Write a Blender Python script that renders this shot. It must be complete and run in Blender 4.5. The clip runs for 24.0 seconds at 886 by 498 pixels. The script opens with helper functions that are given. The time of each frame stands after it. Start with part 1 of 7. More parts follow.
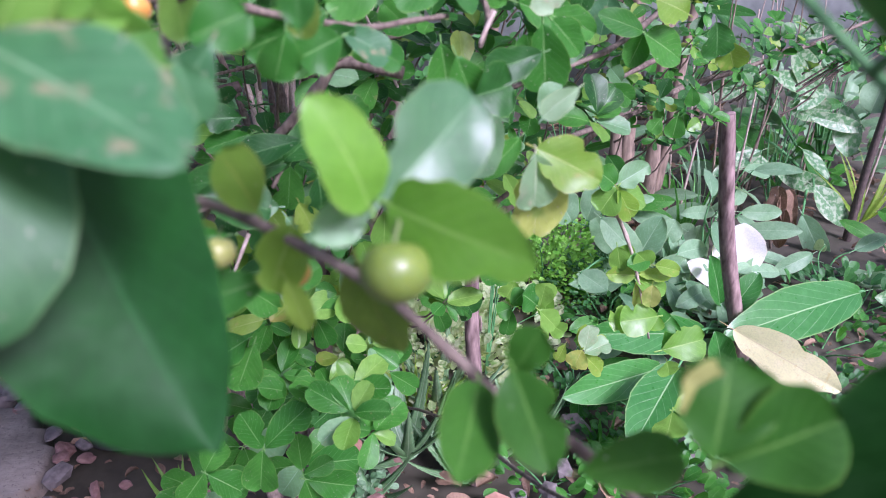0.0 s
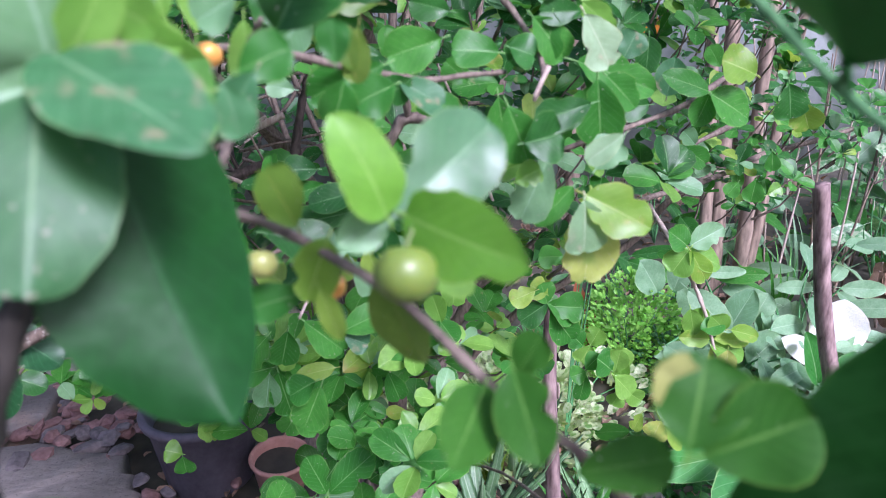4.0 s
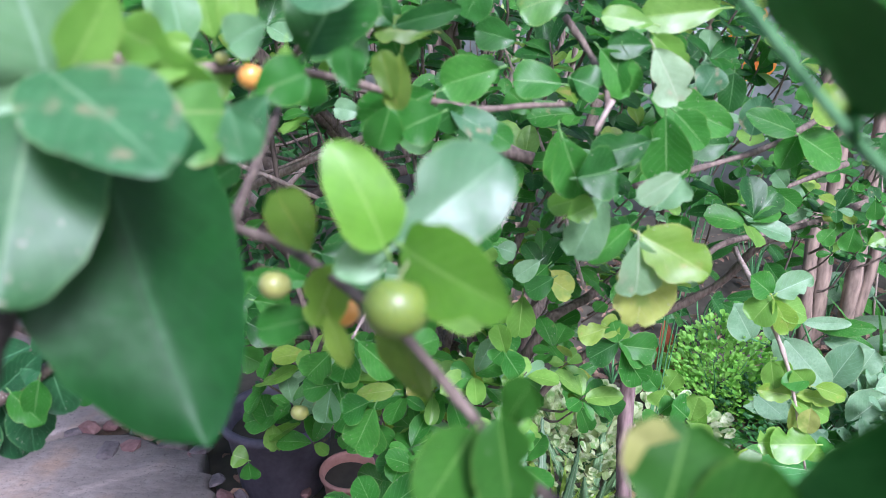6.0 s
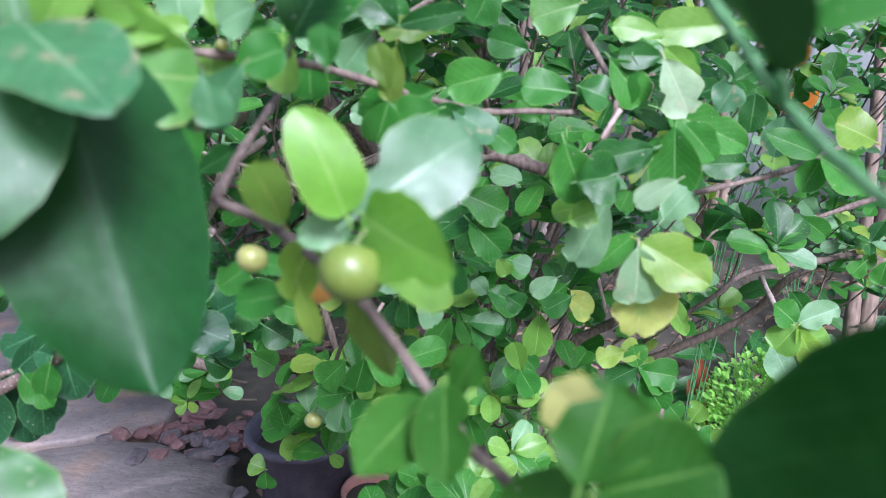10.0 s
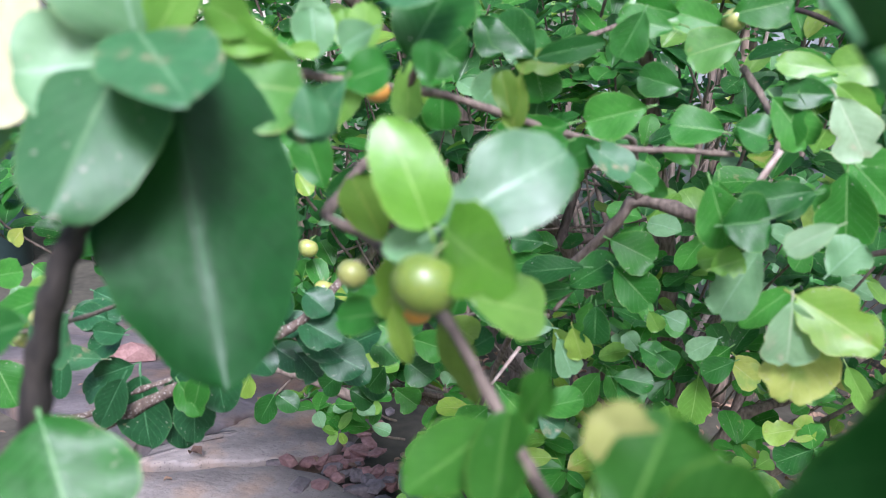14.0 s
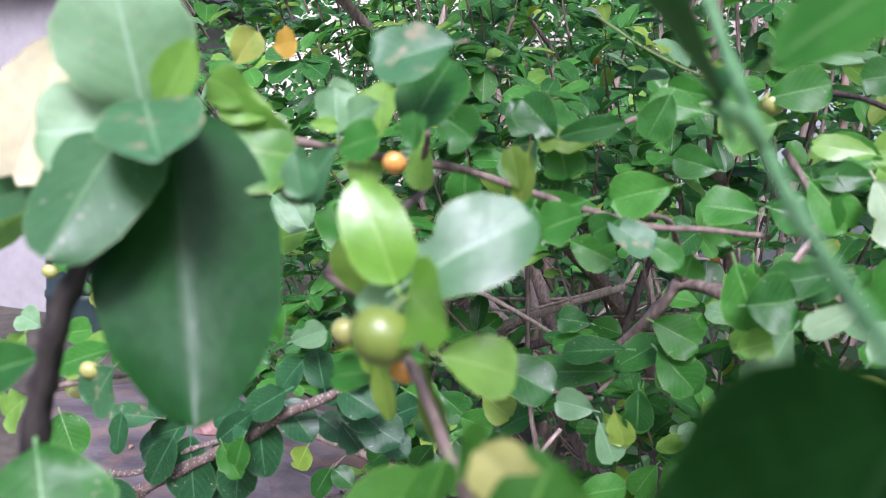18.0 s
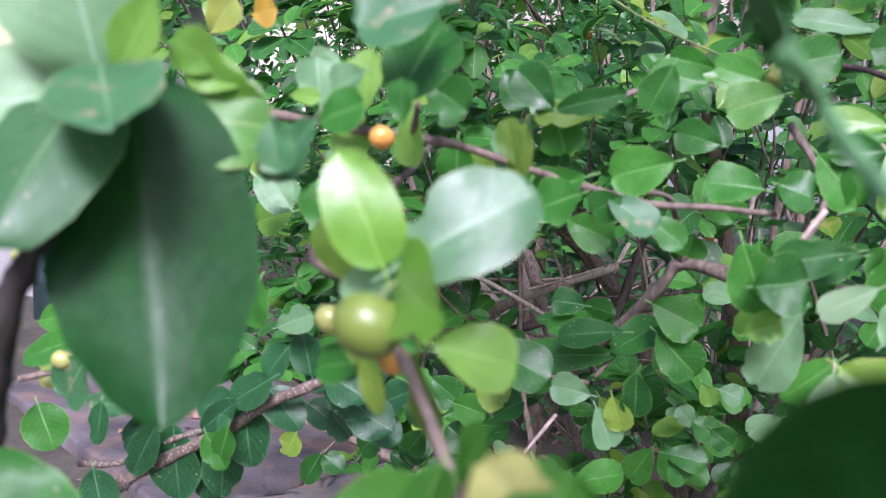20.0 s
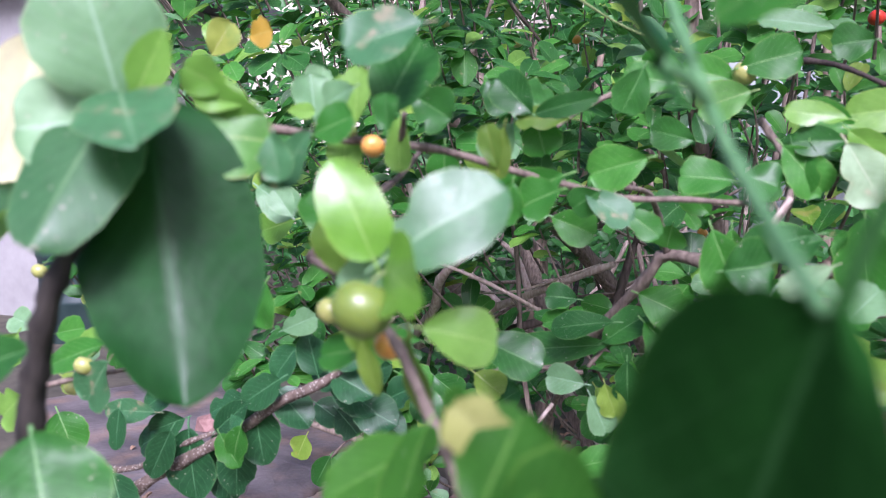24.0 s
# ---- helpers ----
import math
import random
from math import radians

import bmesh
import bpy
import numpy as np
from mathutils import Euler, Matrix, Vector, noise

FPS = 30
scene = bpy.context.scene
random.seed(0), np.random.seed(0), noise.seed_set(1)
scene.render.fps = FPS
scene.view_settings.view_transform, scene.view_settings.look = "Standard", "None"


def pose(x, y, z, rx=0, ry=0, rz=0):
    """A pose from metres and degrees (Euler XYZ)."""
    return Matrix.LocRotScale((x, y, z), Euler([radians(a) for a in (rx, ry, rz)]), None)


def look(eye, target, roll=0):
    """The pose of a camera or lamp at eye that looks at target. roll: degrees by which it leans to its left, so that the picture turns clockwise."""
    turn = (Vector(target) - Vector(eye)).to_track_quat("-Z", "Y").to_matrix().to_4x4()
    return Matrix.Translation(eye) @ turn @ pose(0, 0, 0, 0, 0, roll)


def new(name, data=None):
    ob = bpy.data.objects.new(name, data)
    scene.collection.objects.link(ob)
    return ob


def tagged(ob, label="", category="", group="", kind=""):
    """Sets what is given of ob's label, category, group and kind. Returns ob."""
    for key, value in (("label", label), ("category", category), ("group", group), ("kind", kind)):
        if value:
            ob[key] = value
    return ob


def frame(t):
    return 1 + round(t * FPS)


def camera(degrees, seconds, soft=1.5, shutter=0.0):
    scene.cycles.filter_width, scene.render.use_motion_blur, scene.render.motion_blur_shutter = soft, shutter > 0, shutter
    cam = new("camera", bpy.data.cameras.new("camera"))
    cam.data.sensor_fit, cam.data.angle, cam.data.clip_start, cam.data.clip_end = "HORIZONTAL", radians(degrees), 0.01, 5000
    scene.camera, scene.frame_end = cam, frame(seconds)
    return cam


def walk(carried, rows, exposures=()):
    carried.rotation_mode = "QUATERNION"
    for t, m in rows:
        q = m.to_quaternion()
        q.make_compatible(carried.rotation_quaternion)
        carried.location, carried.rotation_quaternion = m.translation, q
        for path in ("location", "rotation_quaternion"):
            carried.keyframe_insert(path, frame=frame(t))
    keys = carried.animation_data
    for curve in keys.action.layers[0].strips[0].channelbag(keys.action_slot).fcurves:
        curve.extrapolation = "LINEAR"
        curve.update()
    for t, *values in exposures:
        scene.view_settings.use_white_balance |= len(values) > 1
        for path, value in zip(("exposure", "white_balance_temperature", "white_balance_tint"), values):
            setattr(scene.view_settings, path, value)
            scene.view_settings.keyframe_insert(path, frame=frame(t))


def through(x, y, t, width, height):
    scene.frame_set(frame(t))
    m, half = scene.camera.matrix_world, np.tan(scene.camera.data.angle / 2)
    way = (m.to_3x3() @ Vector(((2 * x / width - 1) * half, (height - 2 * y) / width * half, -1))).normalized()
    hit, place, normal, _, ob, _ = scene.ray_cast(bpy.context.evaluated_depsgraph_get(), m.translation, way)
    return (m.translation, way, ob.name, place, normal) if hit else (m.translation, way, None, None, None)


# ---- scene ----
# ---------------------------------------------------------------- camera
cam = camera(62.0, 24.0, soft=0.9)
cam.data.dof.use_dof = True
cam.data.dof.focus_distance = 1.2
cam.data.dof.aperture_fstop = 13.0
walk(cam, [
    (0, pose(-0.0423, 0.0371, 1.2573, 64.12, 0.15, -18.93)),
    (0.5, pose(-0.0377, 0.0467, 1.2535, 63.96, 0.33, -18.41)),
    (1, pose(-0.0392, 0.0417, 1.2542, 64.81, 0.05, -16.99)),
    (1.5, pose(-0.0412, 0.0314, 1.2573, 65.38, -0.42, -17.02)),
    (2, pose(-0.0404, 0.0266, 1.2589, 65.76, -0.27, -16.70)),
    (2.5, pose(-0.0360, 0.0214, 1.2581, 66.89, 0.20, -15.92)),
    (4.5, pose(-0.0238, 0.0099, 1.2475, 70.15, 1.09, -9.55)),
    (5, pose(-0.0139, 0.0081, 1.2472, 70.46, 0.71, -6.83)),
    (5.5, pose(-0.0065, 0.0107, 1.2490, 70.94, 0.84, -5.50)),
    (6, pose(-0.0048, 0.0149, 1.2497, 71.67, 0.02, -3.91)),
    (6.5, pose(0.0005, 0.0143, 1.2467, 71.97, 0.22, -2.46)),
    (7, pose(0.0000, 0.0000, 1.2500, 73.00, -0.00, 0.00)),
    (7.5, pose(-0.0013, -0.0037, 1.2491, 73.01, -0.90, -1.19)),
    (8, pose(0.0024, -0.0064, 1.2508, 73.38, -0.99, -1.28)),
    (8.5, pose(0.0044, -0.0040, 1.2499, 73.50, -1.44, -1.58)),
    (9, pose(0.0076, -0.0019, 1.2487, 73.82, -1.61, -1.33)),
    (9.5, pose(0.0130, 0.0020, 1.2424, 73.70, -1.32, -0.26)),
    (11.5, pose(0.0197, 0.0234, 1.2277, 74.57, -1.62, -0.32)),
    (12, pose(0.0403, 0.0268, 1.2253, 74.27, -1.72, 4.83)),
    (12.5, pose(0.0406, 0.0140, 1.2301, 76.22, -1.50, 10.77)),
    (13, pose(0.0401, 0.0070, 1.2320, 77.10, -1.18, 12.47)),
    (13.5, pose(0.0407, 0.0124, 1.2288, 76.87, -0.85, 13.88)),
    (14, pose(0.0384, 0.0156, 1.2259, 77.77, -1.57, 13.76)),
    (14.5, pose(0.0310, 0.0138, 1.2094, 79.59, -3.12, 12.58)),
    (15, pose(0.0370, 0.0064, 1.2033, 83.18, -3.71, 14.12)),
    (15.5, pose(0.0426, 0.0017, 1.2053, 83.59, -3.14, 17.52)),
    (16, pose(0.0588, 0.0110, 1.2088, 83.57, -2.85, 19.30)),
    (16.5, pose(0.0600, 0.0109, 1.2098, 83.64, -3.02, 20.92)),
    (17, pose(0.0652, 0.0146, 1.2115, 83.63, -2.92, 21.36)),
    (17.5, pose(0.0713, 0.0152, 1.2178, 84.00, -2.70, 21.84)),
    (18, pose(0.0724, 0.0157, 1.2208, 84.27, -2.47, 21.02)),
    (18.5, pose(0.0761, 0.0230, 1.2178, 83.59, -1.98, 20.72)),
    (20.5, pose(0.0631, 0.0331, 1.2187, 82.84, -2.12, 19.98)),
    (21, pose(0.0687, 0.0228, 1.2182, 83.19, -1.54, 19.95)),
    (21.5, pose(0.0692, 0.0245, 1.2201, 82.95, -0.97, 19.86)),
    (22, pose(0.0710, 0.0235, 1.2194, 82.62, -0.89, 20.37)),
    (22.5, pose(0.0749, 0.0225, 1.2188, 82.79, -0.37, 20.14)),
    (23, pose(0.0757, 0.0232, 1.2189, 82.94, -0.17, 20.34)),
    (23.5, pose(0.0770, 0.0219, 1.2180, 82.98, -0.09, 19.98)),
    (24, pose(0.0789, 0.0118, 1.2177, 83.37, 0.07, 20.20)),
], exposures=((0, 0.36, 5460, 45), (2.5, 0.40, 5440, 44), (5, 0.54, 5360, 35), (9, 0.57, 5340, 34), (12, 0.55, 5420, 27), (14, 0.52, 5480, 28), (15, 0.55, 5580, 36), (17, 0.46, 5600, 39), (24, 0.52, 5520, 41)))

# ---------------------------------------------------------------- light
world = bpy.data.worlds.new("sky")
scene.world = world
world.use_nodes = True
wn = world.node_tree.nodes
sky = wn.new("ShaderNodeTexSky")
sky.sky_type, sky.sun_disc = "NISHITA", False
sky.sun_elevation, sky.sun_rotation = radians(43), radians(158)
sky.air_density, sky.dust_density = 1.0, 4.0
world.node_tree.links.new(sky.outputs[0], wn["Background"].inputs[0])
wn["Background"].inputs[1].default_value = 0.125
sun_data = bpy.data.lights.new("sun", "SUN")
sun_data.energy, sun_data.angle, sun_data.color = 4.9, radians(20), (1.0, 0.98, 0.92)
sun = new("sun", sun_data)
sun.matrix_world = look((1.4, -3.0, 4.4), (0, 0.4, 1.0))


# ---------------------------------------------------------------- materials
MATS = {}


def material(name):
    m = bpy.data.materials.new(name)
    m.use_nodes = True
    MATS[name] = m
    nt = m.node_tree
    return m, nt, nt.nodes["Principled BSDF"]


def ramp_between(nt, fac, a, b, lo=0.35, hi=0.65):
    r = nt.nodes.new("ShaderNodeValToRGB")
    r.color_ramp.elements[0].position, r.color_ramp.elements[0].color = lo, (*a, 1)
    r.color_ramp.elements[1].position, r.color_ramp.elements[1].color = hi, (*b, 1)
    nt.links.new(fac, r.inputs[0])
    return r.outputs[0]


def mix(nt, fac, a, b, mode="MIX"):
    n = nt.nodes.new("ShaderNodeMix")
    n.data_type, n.blend_type = "RGBA", mode
    for sock, v in ((n.inputs[0], fac), (n.inputs[6], a), (n.inputs[7], b)):
        if isinstance(v, bpy.types.NodeSocket):
            nt.links.new(v, sock)
        else:
            sock.default_value = (*v, 1) if isinstance(v, tuple) else v
    return n.outputs[2]


def calc(nt, op, a, b=0.0, c=0.0):
    n = nt.nodes.new("ShaderNodeMath")
    n.operation = op
    for sock, v in zip(n.inputs, (a, b, c)):
        if isinstance(v, bpy.types.NodeSocket):
            nt.links.new(v, sock)
        else:
            sock.default_value = v
    return n.outputs[0]


def noise_tex(nt, scale, detail=3.0, coord="Object", stretch=None):
    tc = nt.nodes.new("ShaderNodeTexCoord")
    n = nt.nodes.new("ShaderNodeTexNoise")
    n.inputs["Scale"].default_value, n.inputs["Detail"].default_value = scale, detail
    src = tc.outputs[coord]
    if stretch:
        mp = nt.nodes.new("ShaderNodeMapping")
        mp.inputs["Scale"].default_value = stretch
        nt.links.new(src, mp.inputs[0])
        src = mp.outputs[0]
    nt.links.new(src, n.inputs["Vector"])
    return n.outputs["Fac"]


def bump(nt, bsdf, height, strength=0.3, distance=0.002):
    b = nt.nodes.new("ShaderNodeBump")
    b.inputs["Strength"].default_value, b.inputs["Distance"].default_value = strength, distance
    nt.links.new(height, b.inputs["Height"])
    nt.links.new(b.outputs[0], bsdf.inputs["Normal"])


def leaf_material(name, dark, light, rib, rough=0.38, through=0.32, patch=None, patch_at=0.62, sheen=0.5, spots=True, patch_size=55.0):
    """A leaf blade: two greens in clouds, pale midrib and side veins along its own UV, glossy skin, some light passing through."""
    m, nt, b = material(name)
    L = nt.links
    uv = nt.nodes.new("ShaderNodeUVMap")
    sep = nt.nodes.new("ShaderNodeSeparateXYZ")
    L.new(uv.outputs[0], sep.inputs[0])
    across = calc(nt, "ABSOLUTE", calc(nt, "SUBTRACT", sep.outputs[0], 0.5))
    info = nt.nodes.new("ShaderNodeObjectInfo")
    geo = nt.nodes.new("ShaderNodeNewGeometry")
    vary = calc(nt, "FRACT", calc(nt, "ADD", info.outputs["Random"], geo.outputs["Random Per Island"]))
    clouds = noise_tex(nt, 55.0, 3.0)
    col = ramp_between(nt, calc(nt, "ADD", calc(nt, "MULTIPLY", clouds, 0.6), calc(nt, "MULTIPLY", vary, 0.4)), dark, light, 0.33, 0.68)
    # sky sheen on the skin, painted as soft paler patches
    painted_sheen = noise_tex(nt, 21.0, 2.0)
    col = mix(nt, calc(nt, "MULTIPLY", calc(nt, "MAXIMUM", calc(nt, "SUBTRACT", painted_sheen, 0.5), 0.0), 0.9), col, (light[0] * 1.5 + 0.05, light[1] * 1.2 + 0.05, light[2] * 1.6 + 0.05))
    # side veins run forward from the midrib
    phase = calc(nt, "SUBTRACT", sep.outputs[1], calc(nt, "MULTIPLY", across, 0.75))
    wave = calc(nt, "ABSOLUTE", calc(nt, "SINE", calc(nt, "MULTIPLY", phase, 24.0)))
    vein = calc(nt, "LESS_THAN", wave, 0.085)
    midrib = calc(nt, "LESS_THAN", across, calc(nt, "MULTIPLY_ADD", sep.outputs[1], -0.012, 0.018))
    fleck = noise_tex(nt, 210.0, 5.0)
    col = mix(nt, calc(nt, "MULTIPLY", calc(nt, "MAXIMUM", calc(nt, "SUBTRACT", fleck, 0.42), 0.0), 1.5), col, (dark[0] * 0.6, dark[1] * 0.62, dark[2] * 0.6))
    col = mix(nt, calc(nt, "MULTIPLY", vein, 0.36), col, rib)
    col = mix(nt, calc(nt, "MULTIPLY", midrib, 0.8), col, rib)
    if patch:
        big = noise_tex(nt, patch_size, 5.0)
        n = nt.nodes.new("ShaderNodeMapRange")
        n.interpolation_type = "SMOOTHSTEP"
        n.inputs[1].default_value, n.inputs[2].default_value = patch_at - 0.05, patch_at + 0.07
        L.new(big, n.inputs[0])
        col = mix(nt, n.outputs[0], col, patch)
    rim = calc(nt, "GREATER_THAN", across, 0.478)
    col = mix(nt, calc(nt, "MULTIPLY", rim, 0.35), col, (rib[0] * 1.2, rib[1] * 1.05, rib[2] * 0.8))
    if spots:
        speck = noise_tex(nt, 420.0, 2.0)
        col = mix(nt, calc(nt, "MULTIPLY", calc(nt, "GREATER_THAN", speck, 0.70), 0.7), col, (0.42, 0.42, 0.3))
        blot = noise_tex(nt, 95.0, 4.0)
        col = mix(nt, calc(nt, "MULTIPLY", calc(nt, "GREATER_THAN", blot, 0.69), 0.45), col, (0.3, 0.26, 0.12))
    L.new(col, b.inputs["Base Color"])
    L.new(calc(nt, "MULTIPLY_ADD", noise_tex(nt, 70.0, 3.0), 0.34, rough - 0.17), b.inputs["Roughness"])
    b.inputs["Specular IOR Level"].default_value = sheen
    h = calc(nt, "ADD", calc(nt, "MULTIPLY", vein, -0.35), calc(nt, "ADD", calc(nt, "MULTIPLY", midrib, -0.8), noise_tex(nt, 160.0, 2.0)))
    bump(nt, b, h, 0.5, 0.0006)
    t = nt.nodes.new("ShaderNodeBsdfTranslucent")
    L.new(mix(nt, 0.6, col, (light[0] * 1.6, light[1] * 1.5, light[2] * 0.7)), t.inputs[0])
    s = nt.nodes.new("ShaderNodeMixShader")
    s.inputs[0].default_value = through
    L.new(b.outputs[0], s.inputs[1])
    L.new(t.outputs[0], s.inputs[2])
    L.new(s.outputs[0], nt.nodes["Material Output"].inputs[0])
    return m


leaf_material("leaf_mid", (0.028, 0.17, 0.018), (0.066, 0.275, 0.034), (0.25, 0.48, 0.15), 0.42, 0.38, sheen=0.32)
# shade on the near low leaves is put into this darker green
leaf_material("leaf_mid_shaded", (0.024, 0.112, 0.010), (0.052, 0.185, 0.020), (0.17, 0.36, 0.07), 0.52, 0.36, sheen=0.18)
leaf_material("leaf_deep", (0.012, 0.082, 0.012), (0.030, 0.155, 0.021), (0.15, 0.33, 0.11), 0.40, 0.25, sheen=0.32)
leaf_material("leaf_broad_dark", (0.010, 0.066, 0.019), (0.024, 0.118, 0.036), (0.12, 0.30, 0.13), 0.42, 0.14, sheen=0.42)
leaf_material("leaf_sheen", (0.038, 0.138, 0.043), (0.068, 0.195, 0.068), (0.15, 0.31, 0.12), 0.48, 0.36, sheen=0.5)
leaf_material("leaf_waxy", (0.06, 0.18, 0.065), (0.10, 0.25, 0.10), (0.22, 0.4, 0.2), 0.42, 0.3, sheen=0.8)
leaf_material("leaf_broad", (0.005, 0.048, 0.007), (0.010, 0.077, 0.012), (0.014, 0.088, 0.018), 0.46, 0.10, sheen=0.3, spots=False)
leaf_material("leaf_amber", (0.26, 0.29, 0.065), (0.37, 0.39, 0.13), (0.42, 0.44, 0.18), 0.6, 0.3, sheen=0.2)
# near-black because the deep shade on the big close leaf is in its colour
leaf_material("leaf_thick_shaded", (0.008, 0.058, 0.007), (0.014, 0.080, 0.012), (0.035, 0.125, 0.03), 0.9, 0.08, sheen=0.05, spots=False)
leaf_material("leaf_young", (0.13, 0.33, 0.04), (0.21, 0.43, 0.07), (0.4, 0.62, 0.16), 0.36, 0.42, spots=False)
leaf_material("leaf_tender", (0.13, 0.36, 0.028), (0.20, 0.45, 0.05), (0.36, 0.6, 0.14), 0.36, 0.40, sheen=0.8, spots=False)
leaf_material("leaf_pale", (0.12, 0.285, 0.115), (0.205, 0.39, 0.18), (0.34, 0.54, 0.34), 0.46, 0.3, sheen=0.5)
leaf_material("leaf_dull", (0.032, 0.135, 0.045), (0.064, 0.21, 0.075), (0.2, 0.36, 0.18), 0.5, 0.28, patch=(0.27, 0.25, 0.14), patch_at=0.575, patch_size=85.0)
leaf_material("leaf_lime", (0.16, 0.33, 0.03), (0.28, 0.44, 0.06), (0.44, 0.56, 0.16), 0.42, 0.4, patch=(0.36, 0.36, 0.08), patch_at=0.6)
leaf_material("leaf_curled", (0.05, 0.19, 0.03), (0.10, 0.28, 0.05), (0.26, 0.4, 0.12), 0.4, 0.35, patch=(0.25, 0.33, 0.07), patch_at=0.62)
leaf_material("leaf_yellow", (0.36, 0.44, 0.07), (0.48, 0.53, 0.15), (0.58, 0.58, 0.26), 0.5, 0.4, patch=(0.24, 0.38, 0.07), patch_at=0.52)
leaf_material("leaf_olive", (0.075, 0.17, 0.015), (0.14, 0.24, 0.03), (0.26, 0.3, 0.06), 0.42, 0.35, patch=(0.34, 0.2, 0.05), patch_at=0.64)
leaf_material("leaf_bleached", (0.23, 0.41, 0.2), (0.36, 0.52, 0.3), (0.6, 0.66, 0.45), 0.45, 0.4, patch=(0.5, 0.46, 0.3), patch_at=0.6)
leaf_material("leaf_faded", (0.14, 0.34, 0.07), (0.26, 0.46, 0.15), (0.5, 0.6, 0.34), 0.42, 0.4, patch=(0.52, 0.45, 0.32), patch_at=0.67)
leaf_material("leaf_orange", (0.6, 0.2, 0.01), (0.75, 0.3, 0.03), (0.7, 0.35, 0.1), 0.45, 0.45)
leaf_material("leaf_grey", (0.12, 0.27, 0.13), (0.24, 0.41, 0.23), (0.36, 0.52, 0.33), 0.48, 0.3)
leaf_material("leaf_cream", (0.28, 0.42, 0.16), (0.6, 0.66, 0.42), (0.7, 0.72, 0.5), 0.45, 0.35, patch=(0.1, 0.26, 0.06), patch_at=0.54)
leaf_material("leaf_cane", (0.06, 0.2, 0.07), (0.12, 0.3, 0.11), (0.5, 0.58, 0.42), 0.45, 0.28, patch=(0.34, 0.44, 0.28), patch_at=0.52)
leaf_material("leaf_straw", (0.84, 0.80, 0.45), (0.9, 0.88, 0.62), (0.66, 0.56, 0.34), 0.6, 0.4, patch=(0.7, 0.6, 0.28), patch_at=0.64, spots=False)
leaf_material("leaf_white", (0.72, 0.72, 0.68), (0.82, 0.82, 0.78), (0.7, 0.7, 0.62), 0.5, 0.3, spots=False)
leaf_material("leaf_dry", (0.10, 0.062, 0.04), (0.32, 0.21, 0.135), (0.33, 0.23, 0.15), 0.7, 0.15)
leaf_material("leaf_canna", (0.03, 0.19, 0.028), (0.06, 0.28, 0.05), (0.38, 0.6, 0.28), 0.34, 0.35, sheen=0.8, spots=False)
leaf_material("leaf_gold", (0.5, 0.3, 0.03), (0.62, 0.42, 0.06), (0.6, 0.5, 0.12), 0.4, 0.45, patch=(0.35, 0.42, 0.06), patch_at=0.6)
leaf_material("leaf_red", (0.2, 0.03, 0.02), (0.3, 0.09, 0.04), (0.4, 0.16, 0.1), 0.4, 0.3)
leaf_material("leaf_aloe", (0.08, 0.19, 0.07), (0.15, 0.29, 0.12), (0.3, 0.42, 0.25), 0.45, 0.05)
leaf_material("leaf_fern", (0.12, 0.38, 0.04), (0.28, 0.58, 0.09), (0.36, 0.6, 0.16), 0.5, 0.42, spots=False)
leaf_material("leaf_far", (0.015, 0.10, 0.02), (0.045, 0.2, 0.035), (0.12, 0.26, 0.1), 0.5, 0.3, spots=False)
LEAF_KINDS = {"m": "leaf_mid", "d": "leaf_deep", "D": "leaf_broad_dark", "T": "leaf_thick_shaded", "S": "leaf_sheen", "L": "leaf_tender", "P": "leaf_waxy", "B": "leaf_broad", "A": "leaf_amber", "l": "leaf_young", "p": "leaf_pale", "q": "leaf_dull",
        "y": "leaf_lime", "c": "leaf_curled", "Y": "leaf_yellow", "b": "leaf_olive", "W": "leaf_bleached", "w": "leaf_faded", "O": "leaf_orange",
        "g": "leaf_grey", "v": "leaf_cane", "s": "leaf_straw", "x": "leaf_white", "r": "leaf_red", "G": "leaf_gold", "a": "leaf_aloe", "k": "leaf_dry", "M": "leaf_mid_shaded", "C": "leaf_canna"}


def bark_material(name, dark, light, scale=260.0, spots=None):
    m, nt, b = material(name)
    n1 = noise_tex(nt, scale, 4.0, stretch=(1, 1, 0.25))
    col = ramp_between(nt, n1, dark, light, 0.3, 0.7)
    if spots:
        v = nt.nodes.new("ShaderNodeTexVoronoi")
        tc = nt.nodes.new("ShaderNodeTexCoord")
        nt.links.new(tc.outputs["Object"], v.inputs["Vector"])
        v.inputs["Scale"].default_value = 420.0
        col = mix(nt, calc(nt, "LESS_THAN", v.outputs["Distance"], 0.3), col, spots)
    nt.links.new(col, b.inputs["Base Color"])
    b.inputs["Roughness"].default_value = 0.8
    bump(nt, b, n1, 0.7, 0.002)
    return m


bark_material("bark", (0.085, 0.064, 0.048), (0.24, 0.19, 0.145))
bark_material("bark_pale", (0.3, 0.23, 0.18), (0.5, 0.42, 0.35))
bark_material("bark_dark", (0.035, 0.025, 0.02), (0.1, 0.075, 0.06))
bark_material("stem_dark", (0.012, 0.011, 0.008), (0.045, 0.038, 0.028))
bark_material("lichen", (0.1, 0.07, 0.05), (0.22, 0.17, 0.13), spots=(0.4, 0.36, 0.3))
bark_material("post_wood", (0.085, 0.052, 0.047), (0.36, 0.26, 0.235), 75.0)
bark_material("trunk_bark", (0.10, 0.075, 0.055), (0.34, 0.26, 0.19), 55.0)
bark_material("stalk", (0.05, 0.2, 0.06), (0.11, 0.32, 0.11), 200.0)
bark_material("green_stem", (0.05, 0.16, 0.05), (0.10, 0.24, 0.09), 200.0)
